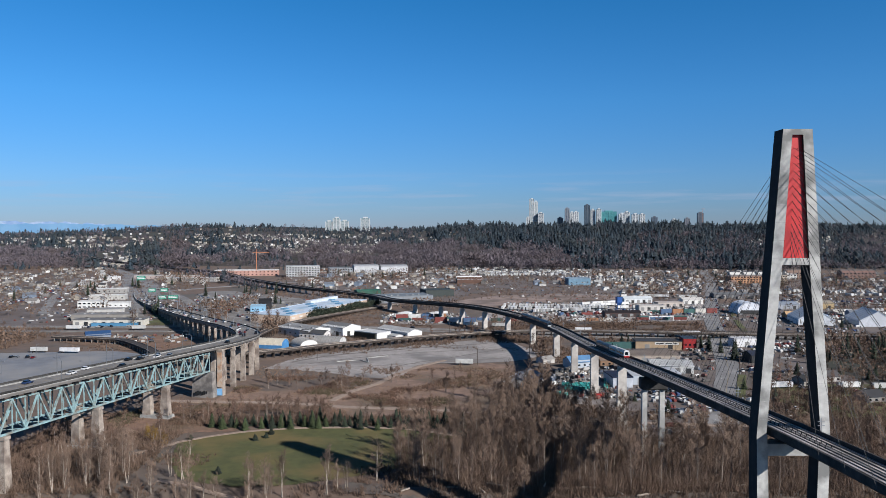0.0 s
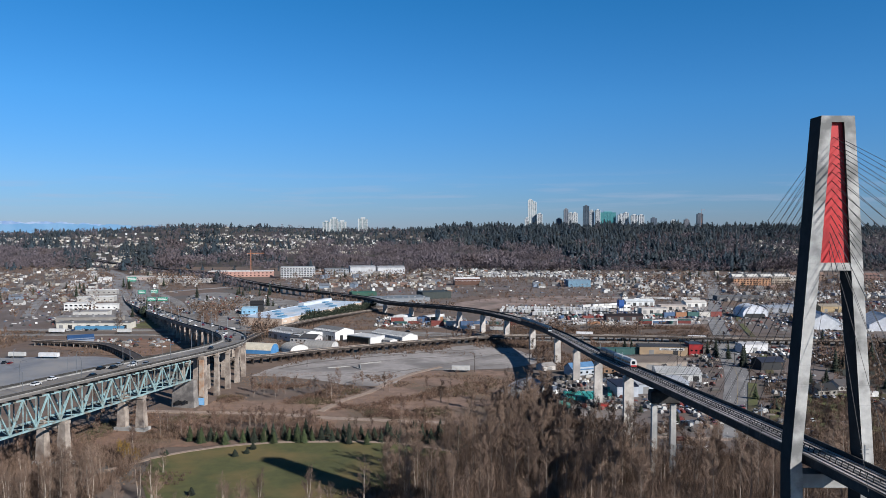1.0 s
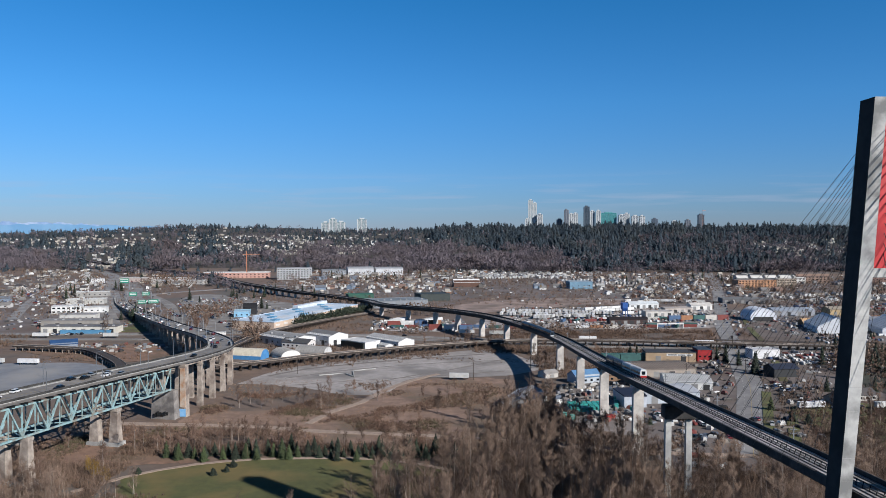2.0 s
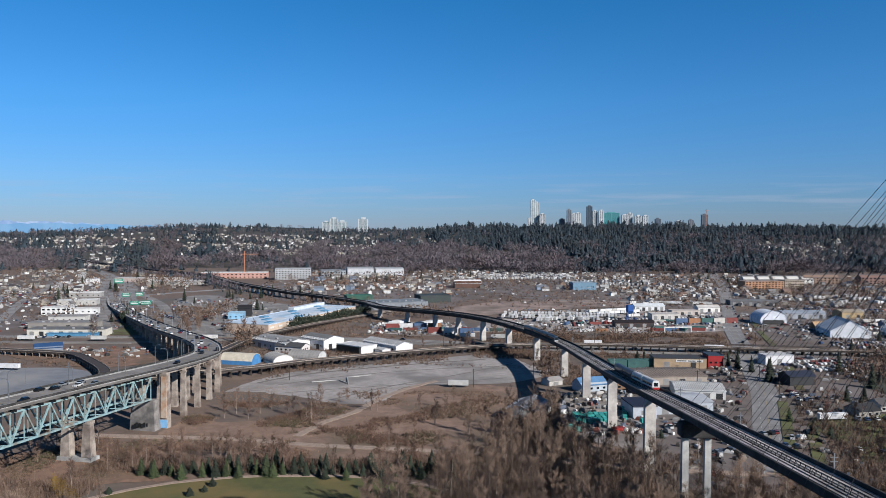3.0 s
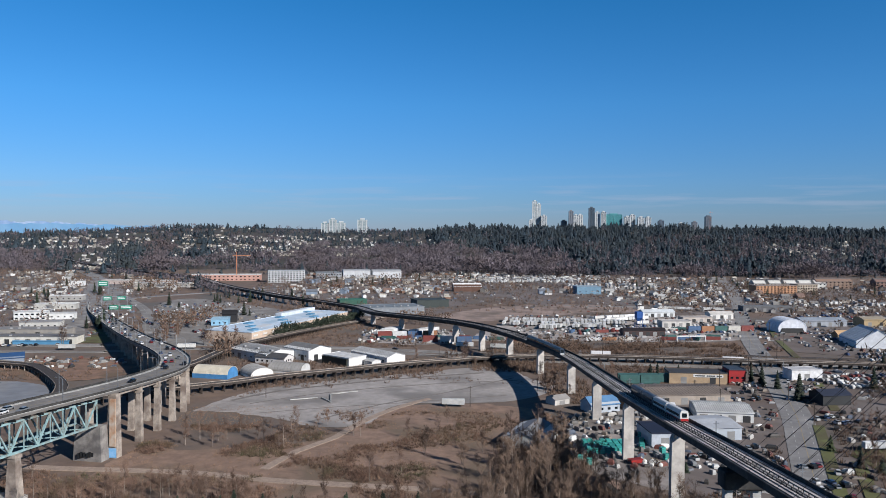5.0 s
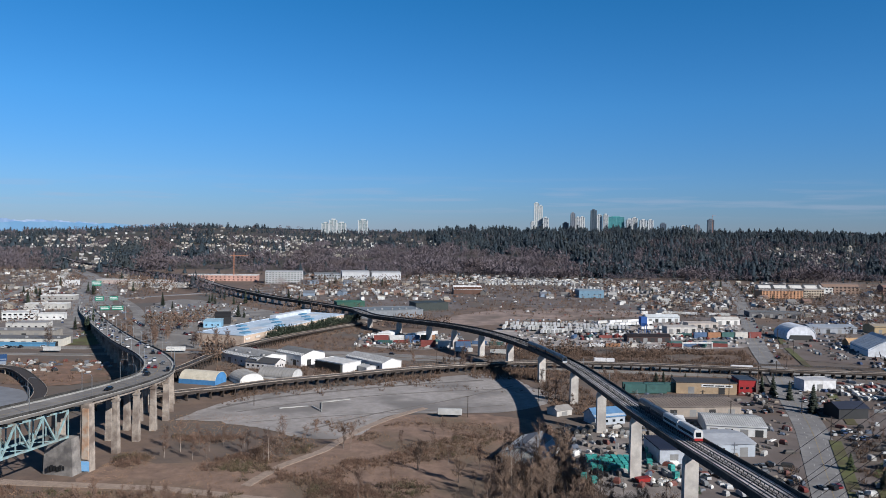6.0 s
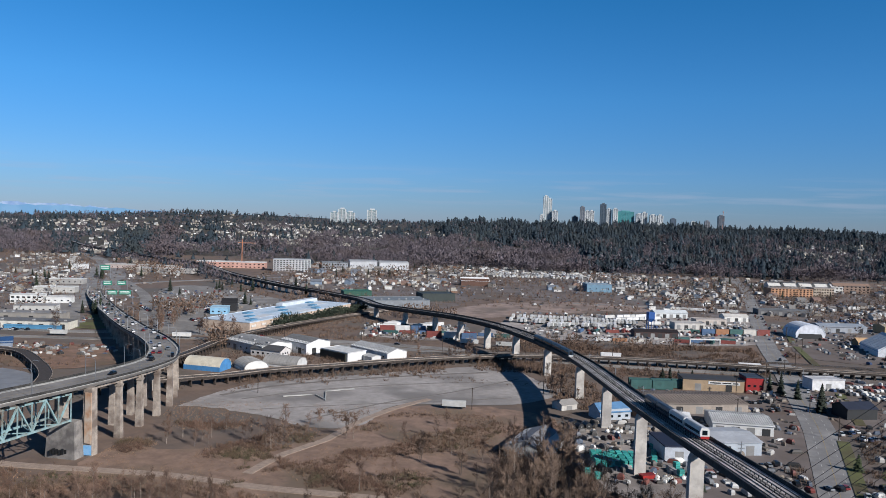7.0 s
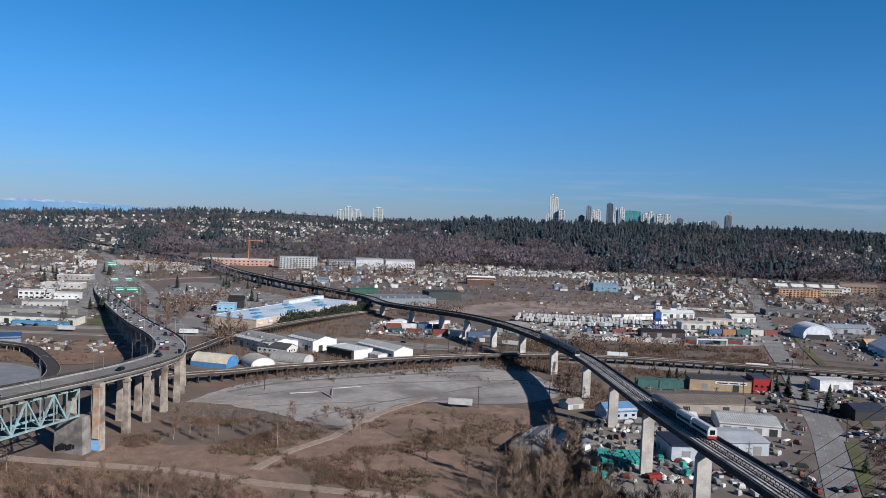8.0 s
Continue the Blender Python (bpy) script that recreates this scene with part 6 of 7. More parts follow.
# rock and snow colours carry the blue of the air before them
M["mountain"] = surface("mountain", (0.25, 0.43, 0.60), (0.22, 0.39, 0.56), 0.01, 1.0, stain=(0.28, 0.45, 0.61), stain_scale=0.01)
M["hazy_snow_ridge"] = surface("hazy_snow_ridge", (0.34, 0.46, 0.62), (0.46, 0.55, 0.67), 0.02, 1.0, stain=(0.30, 0.42, 0.60), stain_scale=0.015, spread=0.3)
ridge("backdrop_mountains", -3100, -1400, 4650, [104, 112, 108, 114, 110, 103, 98, 88, 80], M["mountain"], "low mountain range on the horizon, painted haze blue")
ridge("backdrop_peaks", -3000, -2150, 4740, [112, 120, 130, 121, 126, 119, 113, 104], M["hazy_snow_ridge"], "snow-streaked mountain peaks on the horizon, tinted haze blue")


# ---- railway trestles ----
M["tie_deck"] = surface("tie_deck", (0.105, 0.088, 0.078), (0.06, 0.05, 0.045), 0.7, 0.9, bump=0.2)


def trestle(points, width, gap, label, rail=True, post_mat="timber"):
    line = glide(points, 6)
    mid = line[len(line) // 2]
    ob = thing("rail_trestle", (mid.x, mid.y, land(mid.x, mid.y)), label, "rail trestle")
    part("deck", sweep(bmesh.new(), line, bar(-width / 2, -1.3, width / 2, 0)), M["tie_deck"], ob, "dark timber deck", world=True)
    for s in (-1, 1):
        part("edge_walk", sweep(bmesh.new(), line, bar(s * width / 2 - 0.12, 0.004, s * width / 2 + 0.12, 0.4)), M["old_concrete"], ob, "weathered edge kerb", world=True)
        if rail:
            part("rail", sweep(bmesh.new(), line, bar(s * 0.75 - 0.08, 0.004, s * 0.75 + 0.08, 0.2)), M["rail_steel"], ob, "worn steel rail", world=True)
    for p, r in along(line, gap, gap / 2):
        g = land(p.x, p.y)
        if p.z - g < 1.6:
            continue
        bm = bmesh.new()
        for u in (-0.42, -0.14, 0.14, 0.42):
            a = p + r * width * u
            beam(bm, (a.x + r.x * u * 1.2, a.y + r.y * u * 1.2, g - 0.5), (a.x, a.y, p.z - 1.5), 0.5, 0.5)
        beam(bm, p - r * width * 0.5 + Vector((0, 0, -1.55)), p + r * width * 0.5 + Vector((0, 0, -1.55)), 0.7, 0.6)
        part("bent", bm, M[post_mat], ob, "dark timber bent", world=True)
    return ob


trestle([(-215, 470, 8), (-180, 500, 8), (-135, 531, 8), (-117, 542, 8), (-97, 560, 8), (-60, 582, 8), (-24, 604, 8), (24, 628, 7.5), (71, 641, 7.5), (130, 640, 7.5), (190, 632, 7.5), (262, 620, 7.5), (420, 606, 7.5), (800, 585, 7.5)], 6.0, 6.5, "long dark timber railway trestle curving past a gravel lot")
trestle([(-172, 540, 9.5), (-160, 588, 9.5), (-153, 667, 9), (-130, 737, 8), (-104, 806, 6), (-61, 894, 3.9)], 5.5, 5.0, "dark timber railway trestle climbing beside warehouses")
trestle([(-330, 612, 7), (-282, 600, 7), (-263, 591, 7), (-238, 563, 7.2), (-213, 528, 7.5), (-198, 490, 8)], 6.5, 6.0, "curved ramp trestle with pale concrete bents", rail=False, post_mat="old_concrete")
for off in (0, 5):
    line = glide([(-16, 652 + off, 3.2), (60, 668 + off * 1.2, 3.2), (200, 668 + off, 3.2), (420, 640 + off, 3.2), (900, 620 + off, 3.2)], 12)
    bed = thing("railway_track", (line[5].x, line[5].y, 3), "level railway track on dark ballast", "railway track")
    part("ballast", sweep(bmesh.new(), line, [(-2.4, -0.6), (2.4, -0.6), (1.6, 0.25), (-1.6, 0.25)]), M["ballast"], bed, "dark stone ballast", world=True)
    for s in (-0.75, 0.75):
        part("rail", sweep(bmesh.new(), line, bar(s - 0.08, 0.25, s + 0.08, 0.45)), M["rail_steel"], bed, world=True)

# ---- trains on the viaduct ----
M["train_blue"] = paint((0.05, 0.075, 0.11), 0.4)
M["train_roof"] = paint((0.10, 0.13, 0.17), 0.5)


def guide_at(y):
    for a, b in zip(GUIDE, GUIDE[1:]):
        if a.y <= y <= b.y:
            return a.lerp(b, (y - a.y) / (b.y - a.y))


def train(y0, cars, u, white, label):
    p = guide_at(y0)
    ob = thing("train", (p.x, p.y, p.z), label, "train")
    y = y0
    for k in range(cars):
        a, b = guide_at(y), guide_at(y + 15.6)
        d = (b - a).normalized()
        r = Vector((d.y, -d.x, 0)).normalized()
        a, b = a + r * u, b + r * u
        prof = [(-1.25, 0.75), (1.25, 0.75), (1.42, 1.5), (1.42, 3.0), (1.15, 3.9), (-1.15, 3.9), (-1.42, 3.0), (-1.42, 1.5)]
        car = part("carriage", sweep(bmesh.new(), [a, b], prof), paint(WHITE) if k < white else M["train_blue"], ob, "white carriage with rounded shoulders" if k < white else "dark blue carriage", world=True)
        part("roof", sweep(bmesh.new(), [a + d * 0.3, b - d * 0.3], [(-1.1, 3.9), (1.1, 3.9), (0.7, 4.15), (-0.7, 4.15)]), paint((0.62, 0.64, 0.66)) if k < white else M["train_roof"], car, "pale roof" if k < white else "grey-blue roof", world=True)
        for s in (-1, 1):
            part("window_band", sweep(bmesh.new(), [a + d * 0.8, b - d * 0.8], bar(s * 1.43 - 0.03, 2.0, s * 1.43 + 0.03, 2.9)), M["glass"], car, "dark window band", world=True)
            part("skirt", sweep(bmesh.new(), [a + d * 0.2, b - d * 0.2], bar(s * 1.36 - 0.06, 0.75, s * 1.36 + 0.06, 1.25)), paint((0.45, 0.03, 0.03)) if k == 0 and white else M["dark_steel"], car, world=True)
        if k == 0:
            part("end_window", sweep(bmesh.new(), [a - d * 0.06, a + d * 0.02], bar(-0.75, 1.9, 0.75, 3.3)), M["glass"], car, "dark end window", world=True)
            part("bumper", sweep(bmesh.new(), [a - d * 0.25, a + d * 0.02], bar(-1.25, 0.75, 1.25, 1.5)), paint((0.50, 0.03, 0.03) if white else (0.60, 0.61, 0.62)), car, "red bumper panel" if white else "pale bumper panel", world=True)
        y += 16.4


train(349, 4, 2.6, 2, "white and dark blue rapid-transit train on the viaduct")
train(546, 4, -2.6, 0, "dark blue rapid-transit train on the viaduct curve")
for k, (p, r) in enumerate(along(GUIDE, 52, 330, 900)):
    mast = thing("line_mast", tuple(p + r * 5.4), "slim galvanised mast on the viaduct edge", "mast", "viaduct masts")
    part("pole", beam(bmesh.new(), (0, 0, -0.6), (0, 0, 4.5), 0.22, 0.22), M["galvanised"], mast)
    for z in (2.6, 3.6):
        part("arm", beam(bmesh.new(), (-0.9, 0, z), (0.9, 0, z), 0.14, 0.14), M["galvanised"], mast)

# ---- road vehicles ----
M["tyre"] = surface("tyre", (0.03, 0.03, 0.03), (0.02, 0.02, 0.02), 2, 0.9)


def wheel(parent, x, y, r, w=0.25):
    bm = bmesh.new()
    bmesh.ops.create_cone(bm, segments=10, radius1=r, radius2=r, depth=w, cap_ends=True, matrix=pose(x, y, r, 90, 0, 0))
    tyre = part("wheel", bm, M["tyre"], parent)
    return tyre


def car(colour, label, tall=0.0):
    ob = thing("car", (0, 0, 0), label, "car", "cars on roads and lots")
    bm = bmesh.new()
    prof = [(-2.2, 0.3), (2.2, 0.3), (2.25, 0.75), (1.1, 0.95 + tall * 0.3), (-2.15, 1.0 + tall * 0.3), (-2.25, 0.6)]
    rows = [[bm.verts.new((a, s * 0.9, b)) for a, b in prof] for s in (-1, 1)]
    for i in range(6):
        bm.faces.new((rows[0][i], rows[0][(i + 1) % 6], rows[1][(i + 1) % 6], rows[1][i]))
    bm.faces.new(rows[0])
    bm.faces.new(rows[1])
    part("body", bm, paint(colour, 0.3), ob)
    part("cabin", frustum(bmesh.new(), rect(-0.45, 0, 0.93 + tall * 0.3, 1.5, 0.86), rect(-0.5, 0, 1.42 + tall * 0.5, 0.95, 0.68)), M["glass"], ob, "tinted glasshouse")
    part("roof_panel", box(bmesh.new(), -1.4, -0.66, 1.4 + tall * 0.5, 0.42, 0.66, 1.5 + tall * 0.5), paint(colour, 0.3), ob)
    for x in (-1.4, 1.4):
        for y in (-0.85, 0.85):
            wheel(ob, x, y, 0.34)
    return ob


def put(kinds, k, m):
    if k < len(kinds):
        kinds[k].matrix_basis = m
        return kinds[k]
    return copy_thing(kinds[k % len(kinds)], m)


CARS = [car((0.70, 0.70, 0.70), "white car on grey asphalt"), car((0.03, 0.03, 0.035), "black car on grey asphalt"), car((0.30, 0.31, 0.32), "silver-grey car on grey asphalt"), car((0.04, 0.04, 0.05), "dark tall utility car on asphalt", 1.0), car((0.28, 0.03, 0.03), "dark red car on asphalt"), car((0.62, 0.62, 0.62), "pale tall van on asphalt", 1.2), car((0.06, 0.10, 0.20), "navy blue car on asphalt")]
rnd = random.Random(77)
n = 0
for lane, gap, first, head in ((-5.0, 17, 30, 0), (-1.8, 21, 44, 0), (1.8, 34, 20, 180), (5.0, 41, 60, 180)):
    s = first
    while s < 1000:
        spot = along(ROAD, 1e6, s)
        if spot:
            p, r = spot[0]
            if p.y > 235 and rnd.random() < (0.85 if p.y > 480 else 0.42):
                q = p + r * lane
                put(CARS, n, pose(q.x, q.y, q.z + 0.03, 0, 0, math.degrees(math.atan2(r.x, -r.y)) + head))
                n += 1
        s += gap * rnd.uniform(0.6, 1.6)
for pts, width in (([(-338, 697), (-199, 706), (-60, 690), (33, 669), (203, 640), (420, 622)], 4), ([(150, 360), (213, 567), (279, 764), (372, 1050)], 5), ([(-424, 1040), (-494, 1217), (-594, 1450)], 7), ([(-208, 676), (-285, 832), (-398, 1061)], 2)):
    line = glide([(x, y, 3.34) for x, y in pts], 15)
    for p, r in along(line, 27, 8):
        if rnd.random() < 0.6:
            q = p + r * rnd.choice((-0.6, 0.6)) * width
            put(CARS, n, pose(q.x, q.y, q.z, 0, 0, math.degrees(math.atan2(r.x, -r.y))))
            n += 1
for x0, y0, dx, dy, count in ((112, 418, 3.4, 1.4, 9), (118, 400, 3.2, 1.0, 7), (128, 372, 3.5, 1.2, 8), (158, 520, 3.0, 0.3, 8), (155, 536, 3.0, 0.3, 9), (-300, 860, 2.5, -4, 10), (-270, 880, 3, -5, 10), (-225, 780, 3.2, -3, 9), (-350, 690, 4, 0.4, 9), (-400, 770, 3.4, 0.4, 7), (330, 790, 4, 0.5, 9), (340, 772, 4, 0.5, 9), (190, 478, 3.5, 2, 4), (-318, 530, 4.2, -0.6, 5), (395, 800, 4, 0.6, 9), (205, 428, 5, 0.6, 6), (222, 418, 5, 0.4, 5), (178, 378, 4, -2, 4)):
    for k in range(count):
        if rnd.random() < 0.8:
            put(CARS, n, pose(x0 + dx * k, y0 + dy * k, 3.34, 0, 0, 90 + rnd.uniform(-6, 6)))
            n += 1


def trailer(colour, label, long=13.5, wheels=True):
    ob = thing("truck_trailer", (0, 0, 0), label, "truck trailer", "parked trailers")
    part("box_body", box(bmesh.new(), -long / 2, -1.3, 1.15, long / 2, 1.3, 4.0, 0.06), paint(colour), ob)
    part("chassis", box(bmesh.new(), -long / 2 + 0.3, -0.6, 0.75, long / 2 - 0.4, 0.6, 1.15), M["dark_steel"], ob)
    part("rear_door", box(bmesh.new(), -long / 2 - 0.05, -1.2, 1.25, -long / 2, 1.2, 3.9), paint(tuple(v * 0.85 for v in colour)), ob)
    for x in (-long / 2 + 1.9,):
        for y in (-1.05, 1.05):
            wheel(ob, x, y, 0.5, 0.4)
    return ob


TRAILERS = [trailer(WHITE, "white box trailer parked in a yard"), trailer((0.60, 0.60, 0.58), "off-white box trailer parked in a yard", 12), trailer((0.75, 0.75, 0.75), "bright white box trailer parked in a yard", 14.5)]
n = 0
for x0, y0, dx, dy, count, turn in ((62, 842, 3.4, -0.6, 30, 80), (66, 868, 3.6, -0.5, 34, 82), (92, 815, 3.6, 0.8, 18, 70), (172, 872, 6.5, 3.0, 7, 30), (165, 890, 7, 3.0, 6, 30), (200, 850, 9, 2, 4, 12), (-50, 768, 2, 6, 5, 15), (-20, 775, 3, 4.0, 5, 15), (9, 502, 40, 0, 1, -3), (195, 634, 100, 0, 1, -7), (-196, 684, 50, 0, 1, 4), (-310, 552, 24, -2, 2, -3), (262, 990, 12, -2, 6, -10), (210, 640, 300, 0, 1, -6), (20, 700, 26, -6, 2, -8), (120, 662, 200, 0, 1, -8), (-345, 676, 60, 0, 2, 0), (192, 427, 40, 0, 2, 5), (250, 424, 90, 0, 1, 8)):
    for k in range(count):
        if rnd.random() < 0.86 or count < 3:
            put(TRAILERS, n, pose(x0 + dx * k, y0 + dy * k, 3.32, 0, 0, turn + rnd.uniform(-3, 3)))
            n += 1


def container(colour, label):
    ob = thing("shipping_container", (0, 0, 0), label, "shipping container", "containers in yards")
    bm = box(bmesh.new(), -6.1, -1.22, 0, 6.1, 1.22, 2.6, 0.05)
    part("shell", bm, paint(colour), ob)
    part("end_doors", box(bmesh.new(), -6.16, -1.1, 0.1, -6.1, 1.1, 2.5), paint(tuple(v * 0.7 for v in colour)), ob)
    return ob


BOXES = [container((0.30, 0.10, 0.085), "rust-red shipping container in a yard"), container((0.68, 0.68, 0.67), "white shipping container in a yard"), container((0.13, 0.21, 0.33), "blue shipping container in a yard"), container((0.42, 0.24, 0.14), "orange shipping container in a yard"), container((0.08, 0.19, 0.18), "green shipping container in a yard"), container((0.60, 0.58, 0.54), "pale grey shipping container in a yard")]
n = 0
for x0, y0, dx, dy, count, turn, layers in ((-48, 752, 13, 2, 4, 8, 2), (-44, 742, 13, 2, 4, 8, 1), (-8, 728, 14, -2, 3, 5, 2), (20, 748, 14, -3, 4, -8, 1), (118, 570, 12.6, 0.4, 3, 2, 2), (118, 565, 12.6, 0.4, 2, 2, 2), (200, 760, 13, 1, 4, 5, 1), (196, 748, 13, 1, 4, 5, 1), (235, 800, 13, 2, 5, 8, 2), (225, 812, 13, 2, 4, 8, 1), (160, 800, 13, 2, 4, 10, 1), (120, 790, 14, 1, 3, 6, 1), (420, 790, 13, 2, 6, 10, 1), (430, 820, 13, 3, 6, 10, 1), (345, 725, 14, 1, 4, 8, 1), (130, 742, 14, 1, 3, 5, 1)):
    for k in range(count):
        for z in range(layers):
            kind = (n * 5 + k * 3 + z) % 6
            if 565 <= y0 <= 571:
                kind = 4
            m = pose(x0 + dx * k, y0 + dy * k, 3.32 + 2.62 * z, 0, 0, turn + (rnd.uniform(-2, 2) if layers > 1 else rnd.choice((-14, -4, 0, 3, 9, 60))))
            if n < 6 and kind == n:
                BOXES[kind].matrix_basis = m
            else:
                copy_thing(BOXES[kind], m)
            n += 1
for k, b in enumerate(BOXES):
    if b.matrix_basis.translation.length < 1:
        b.matrix_basis = pose(150 + 13 * k, 806, 3.32, 0, 0, 4)

# ---- yard beneath the viaduct ----
M["teal_plastic"] = surface("teal_plastic", (0.10, 0.42, 0.38), (0.07, 0.30, 0.28), 1.0, 0.45, per_object=0.3)
pallet = thing("crate_stack", (0, 0, 0), "stack of teal plastic crates in the yard", "crates", "teal crate stacks")
for k in range(3):
    part("crate", box(bmesh.new(), -1.1, -1.0, 0.05 + 0.85 * k, 1.1, 1.0, 0.8 + 0.85 * k, 0.08), M["teal_plastic"], pallet)
n = 0
for gx in range(7):
    for gy in range(6):
        if rnd.random() < 0.8:
            m = pose(66 + gx * 2.6, 420 + gy * 2.5 + rnd.uniform(-0.3, 0.3), 3.3, 0, 0, rnd.uniform(-8, 8))
            put([pallet], n, m)
            n += 1
for x, y in ((90, 428), (92, 436), (94, 445), (97, 421), (60, 409), (63, 405), (96, 412)):
    put([pallet], n, pose(x, y, 3.3, 0, 0, rnd.uniform(0, 90)))
    n += 1
tank = thing("oil_drum", (0, 0, 0), "black steel tank lying in the yard", "tank", "black tanks")
bm = bmesh.new()
bmesh.ops.create_cone(bm, segments=16, radius1=1.5, radius2=1.5, depth=4, cap_ends=True, matrix=pose(0, 0, 1.5, 90, 0, 0))
part("shell", bm, paint(DARK, 0.5), tank)
part("end_ring", box(bmesh.new(), -0.3, -2.15, 1.2, 0.3, -2.0, 1.8), paint(GREY), tank)
for k, (x, y) in enumerate(((63, 470), (67, 472), (71, 474), (65, 478), (62, 416), (58, 412), (66, 412), (100, 450))):
    put([tank], k, pose(x, y, 3.3, 0, 0, 20 + rnd.uniform(-10, 10)))
bag = thing("bulk_bag", (0, 0, 0), "white bulk bag of material in the yard", "bag", "bulk bags")
bm = bmesh.new()
bmesh.ops.create_icosphere(bm, subdivisions=2, radius=1.0)
for q in bm.verts:
    q.co = Vector((q.co.x * 1.1, q.co.y * 1.1, max(-0.55, q.co.z) * 1.0 + 0.55)) * (1 + 0.12 * noise.noise(q.co * 2))
part("sack", bm, paint(WHITE), bag)
part("tie", box(bmesh.new(), -0.15, -0.15, 1.4, 0.15, 0.15, 1.9), paint(CREAM), bag)
for k in range(20):
    x, y = (84 + rnd.uniform(0, 12), 402 + rnd.uniform(0, 8)) if k < 11 else (72 + rnd.uniform(0, 14), 466 + rnd.uniform(0, 5))
    put([bag], k, pose(x, y, 3.3, 0, 0, rnd.uniform(0, 360)))
redbin = thing("skip_bin", (82, 407, 3.3), "red steel skip bin beside white bags", "skip", turn=20)
part("shell", frustum(bmesh.new(), rect(0, 0, 0.1, 2.2, 1.1), rect(0, 0, 1.7, 2.9, 1.3)), paint((0.45, 0.05, 0.045)), redbin)
part("rim", box(bmesh.new(), -3.0, -1.4, 1.62, 3.0, 1.4, 1.78), paint((0.30, 0.04, 0.04)), redbin)

# ---- gravel lot: kerb logs, pole; driftwood ----
for a, b in (((-80, 513), (-66, 519)), ((-64, 519), (-58, 510)), ((-57, 508), (-60, 527)), ((-60, 528), (-46, 536))):
    lg = thing("barrier_log", ((a[0] + b[0]) / 2, (a[1] + b[1]) / 2, 3.3), "weathered concrete barrier on a gravel lot", "barrier", "lot barriers")
    part("beam", beam(bmesh.new(), (*a, 3.6), (*b, 3.6), 0.5, 0.5), M["concrete"], lg, world=True)
for k, (x, y, h) in enumerate(((18, 502, 11), (-95, 520, 11), (57, 530, 10), (140, 600, 11), (170, 556, 11), (205, 600, 11), (150, 500, 11), (185, 470, 11), (195, 520, 10), (225, 620, 11), (250, 660, 11), (282, 720, 11), (300, 790, 11), (110, 480, 9), (-160, 640, 11), (-120, 690, 11), (-60, 676, 11), (0, 655, 11), (60, 668, 11), (120, 655, 11))):
    pole = thing("utility_pole", (x, y, 3.1), "weathered timber utility pole with crossarms", "utility pole", "utility poles")
    part("pole", beam(bmesh.new(), (0, 0, -0.5), (0, 0, h), 0.32, 0.32), M["timber"], pole)
    part("crossarm", beam(bmesh.new(), (-1.3, 0, h - 0.6), (1.3, 0, h - 0.6), 0.16, 0.16), M["timber"], pole)
for k in range(13):
    x = rnd.uniform(-38, 140)
    y = rnd.uniform(254, 264)
    lg = thing("driftwood_log", (x, y, land(x, y) + 0.45), "bleached driftwood log on the shore", "log", "driftwood", turn=rnd.uniform(0, 180))
    part("log", beam(bmesh.new(), (-rnd.uniform(1.5, 4), 0, 0.2), (rnd.uniform(1.5, 4), 0, 0.25), 0.45, 0.45), M["pale_bark"], lg)

# cars on the street, in the yards and on the store's parking lot
n = 900
for x0, y0, dx, dy, count, a in ((196, 508, 5.5, 15.6, 5, 70), (222, 580, 5.4, 16.5, 9, 70), (296, 810, 6.0, 18.0, 10, 70), (110, 372, 3.0, 1.0, 14, 100), (118, 392, 3.0, 1.0, 14, 100), (108, 412, 3.0, 1.2, 9, 100), (-250, 800, -2.6, 8.0, 9, 10), (-238, 806, -2.6, 8.0, 10, 10), (-226, 830, -2.4, 8.0, 9, 10), (-350, 770, -5.0, 11.0, 9, 115), (-362, 840, -6.0, 13.0, 8, 115), (196, 470, 3.2, 1.0, 8, 100)):
    for k in range(count):
        if rnd.random() < 0.55:
            put(CARS, n, pose(x0 + dx * k + rnd.uniform(-0.5, 0.5), y0 + dy * k + rnd.uniform(-1, 1), 3.34, 0, 0, a + rnd.uniform(-4, 4)))
            n += 1

# ---- lamps and signs ----
lamp = thing("street_lamp", (0, 0, 0), "galvanised street lamp with a curved arm", "street lamp", "street lamps")
part("pole", beam(bmesh.new(), (0, 0, 0), (0, 0, 8.2), 0.2, 0.2), M["galvanised"], lamp)
part("arm", sweep(bmesh.new(), glide([(0, 0, 8.2), (0.4, 0.001, 9.2), (1.6, 0.002, 9.6), (2.8, 0.003, 9.5)], 0.5), bar(-0.08, -0.08, 0.08, 0.08)), M["galvanised"], lamp)
part("head", box(bmesh.new(), 2.6, -0.2, 9.36, 3.5, 0.2, 9.56, 0.05), M["galvanised"], lamp)
n = 0
for side, start in ((-7.6, 20), (7.6, 36)):
    for p, r in along(ROAD, 33, start, 1010):
        if p.y < 150:
            continue
        q = p + r * side
        put([lamp], n, pose(q.x, q.y, q.z + 0.2, 0, 0, math.degrees(math.atan2(r.y, r.x)) + (0 if side < 0 else 180)))
        n += 1
for x, y, a in ((-330, 490, 0), (-290, 470, 0), (-300, 530, 90), (-250, 505, 90), (-240, 760, 0), (-262, 800, 0), (-285, 850, 0), (-310, 910, 0), (-236, 720, 0), (-215, 690, 0), (-340, 520, 0), (228, 600, 180), (246, 700, 180), (268, 770, 180), (300, 860, 180)):
    put([lamp], n, pose(x, y, 3.2, 0, 0, a))
    n += 1
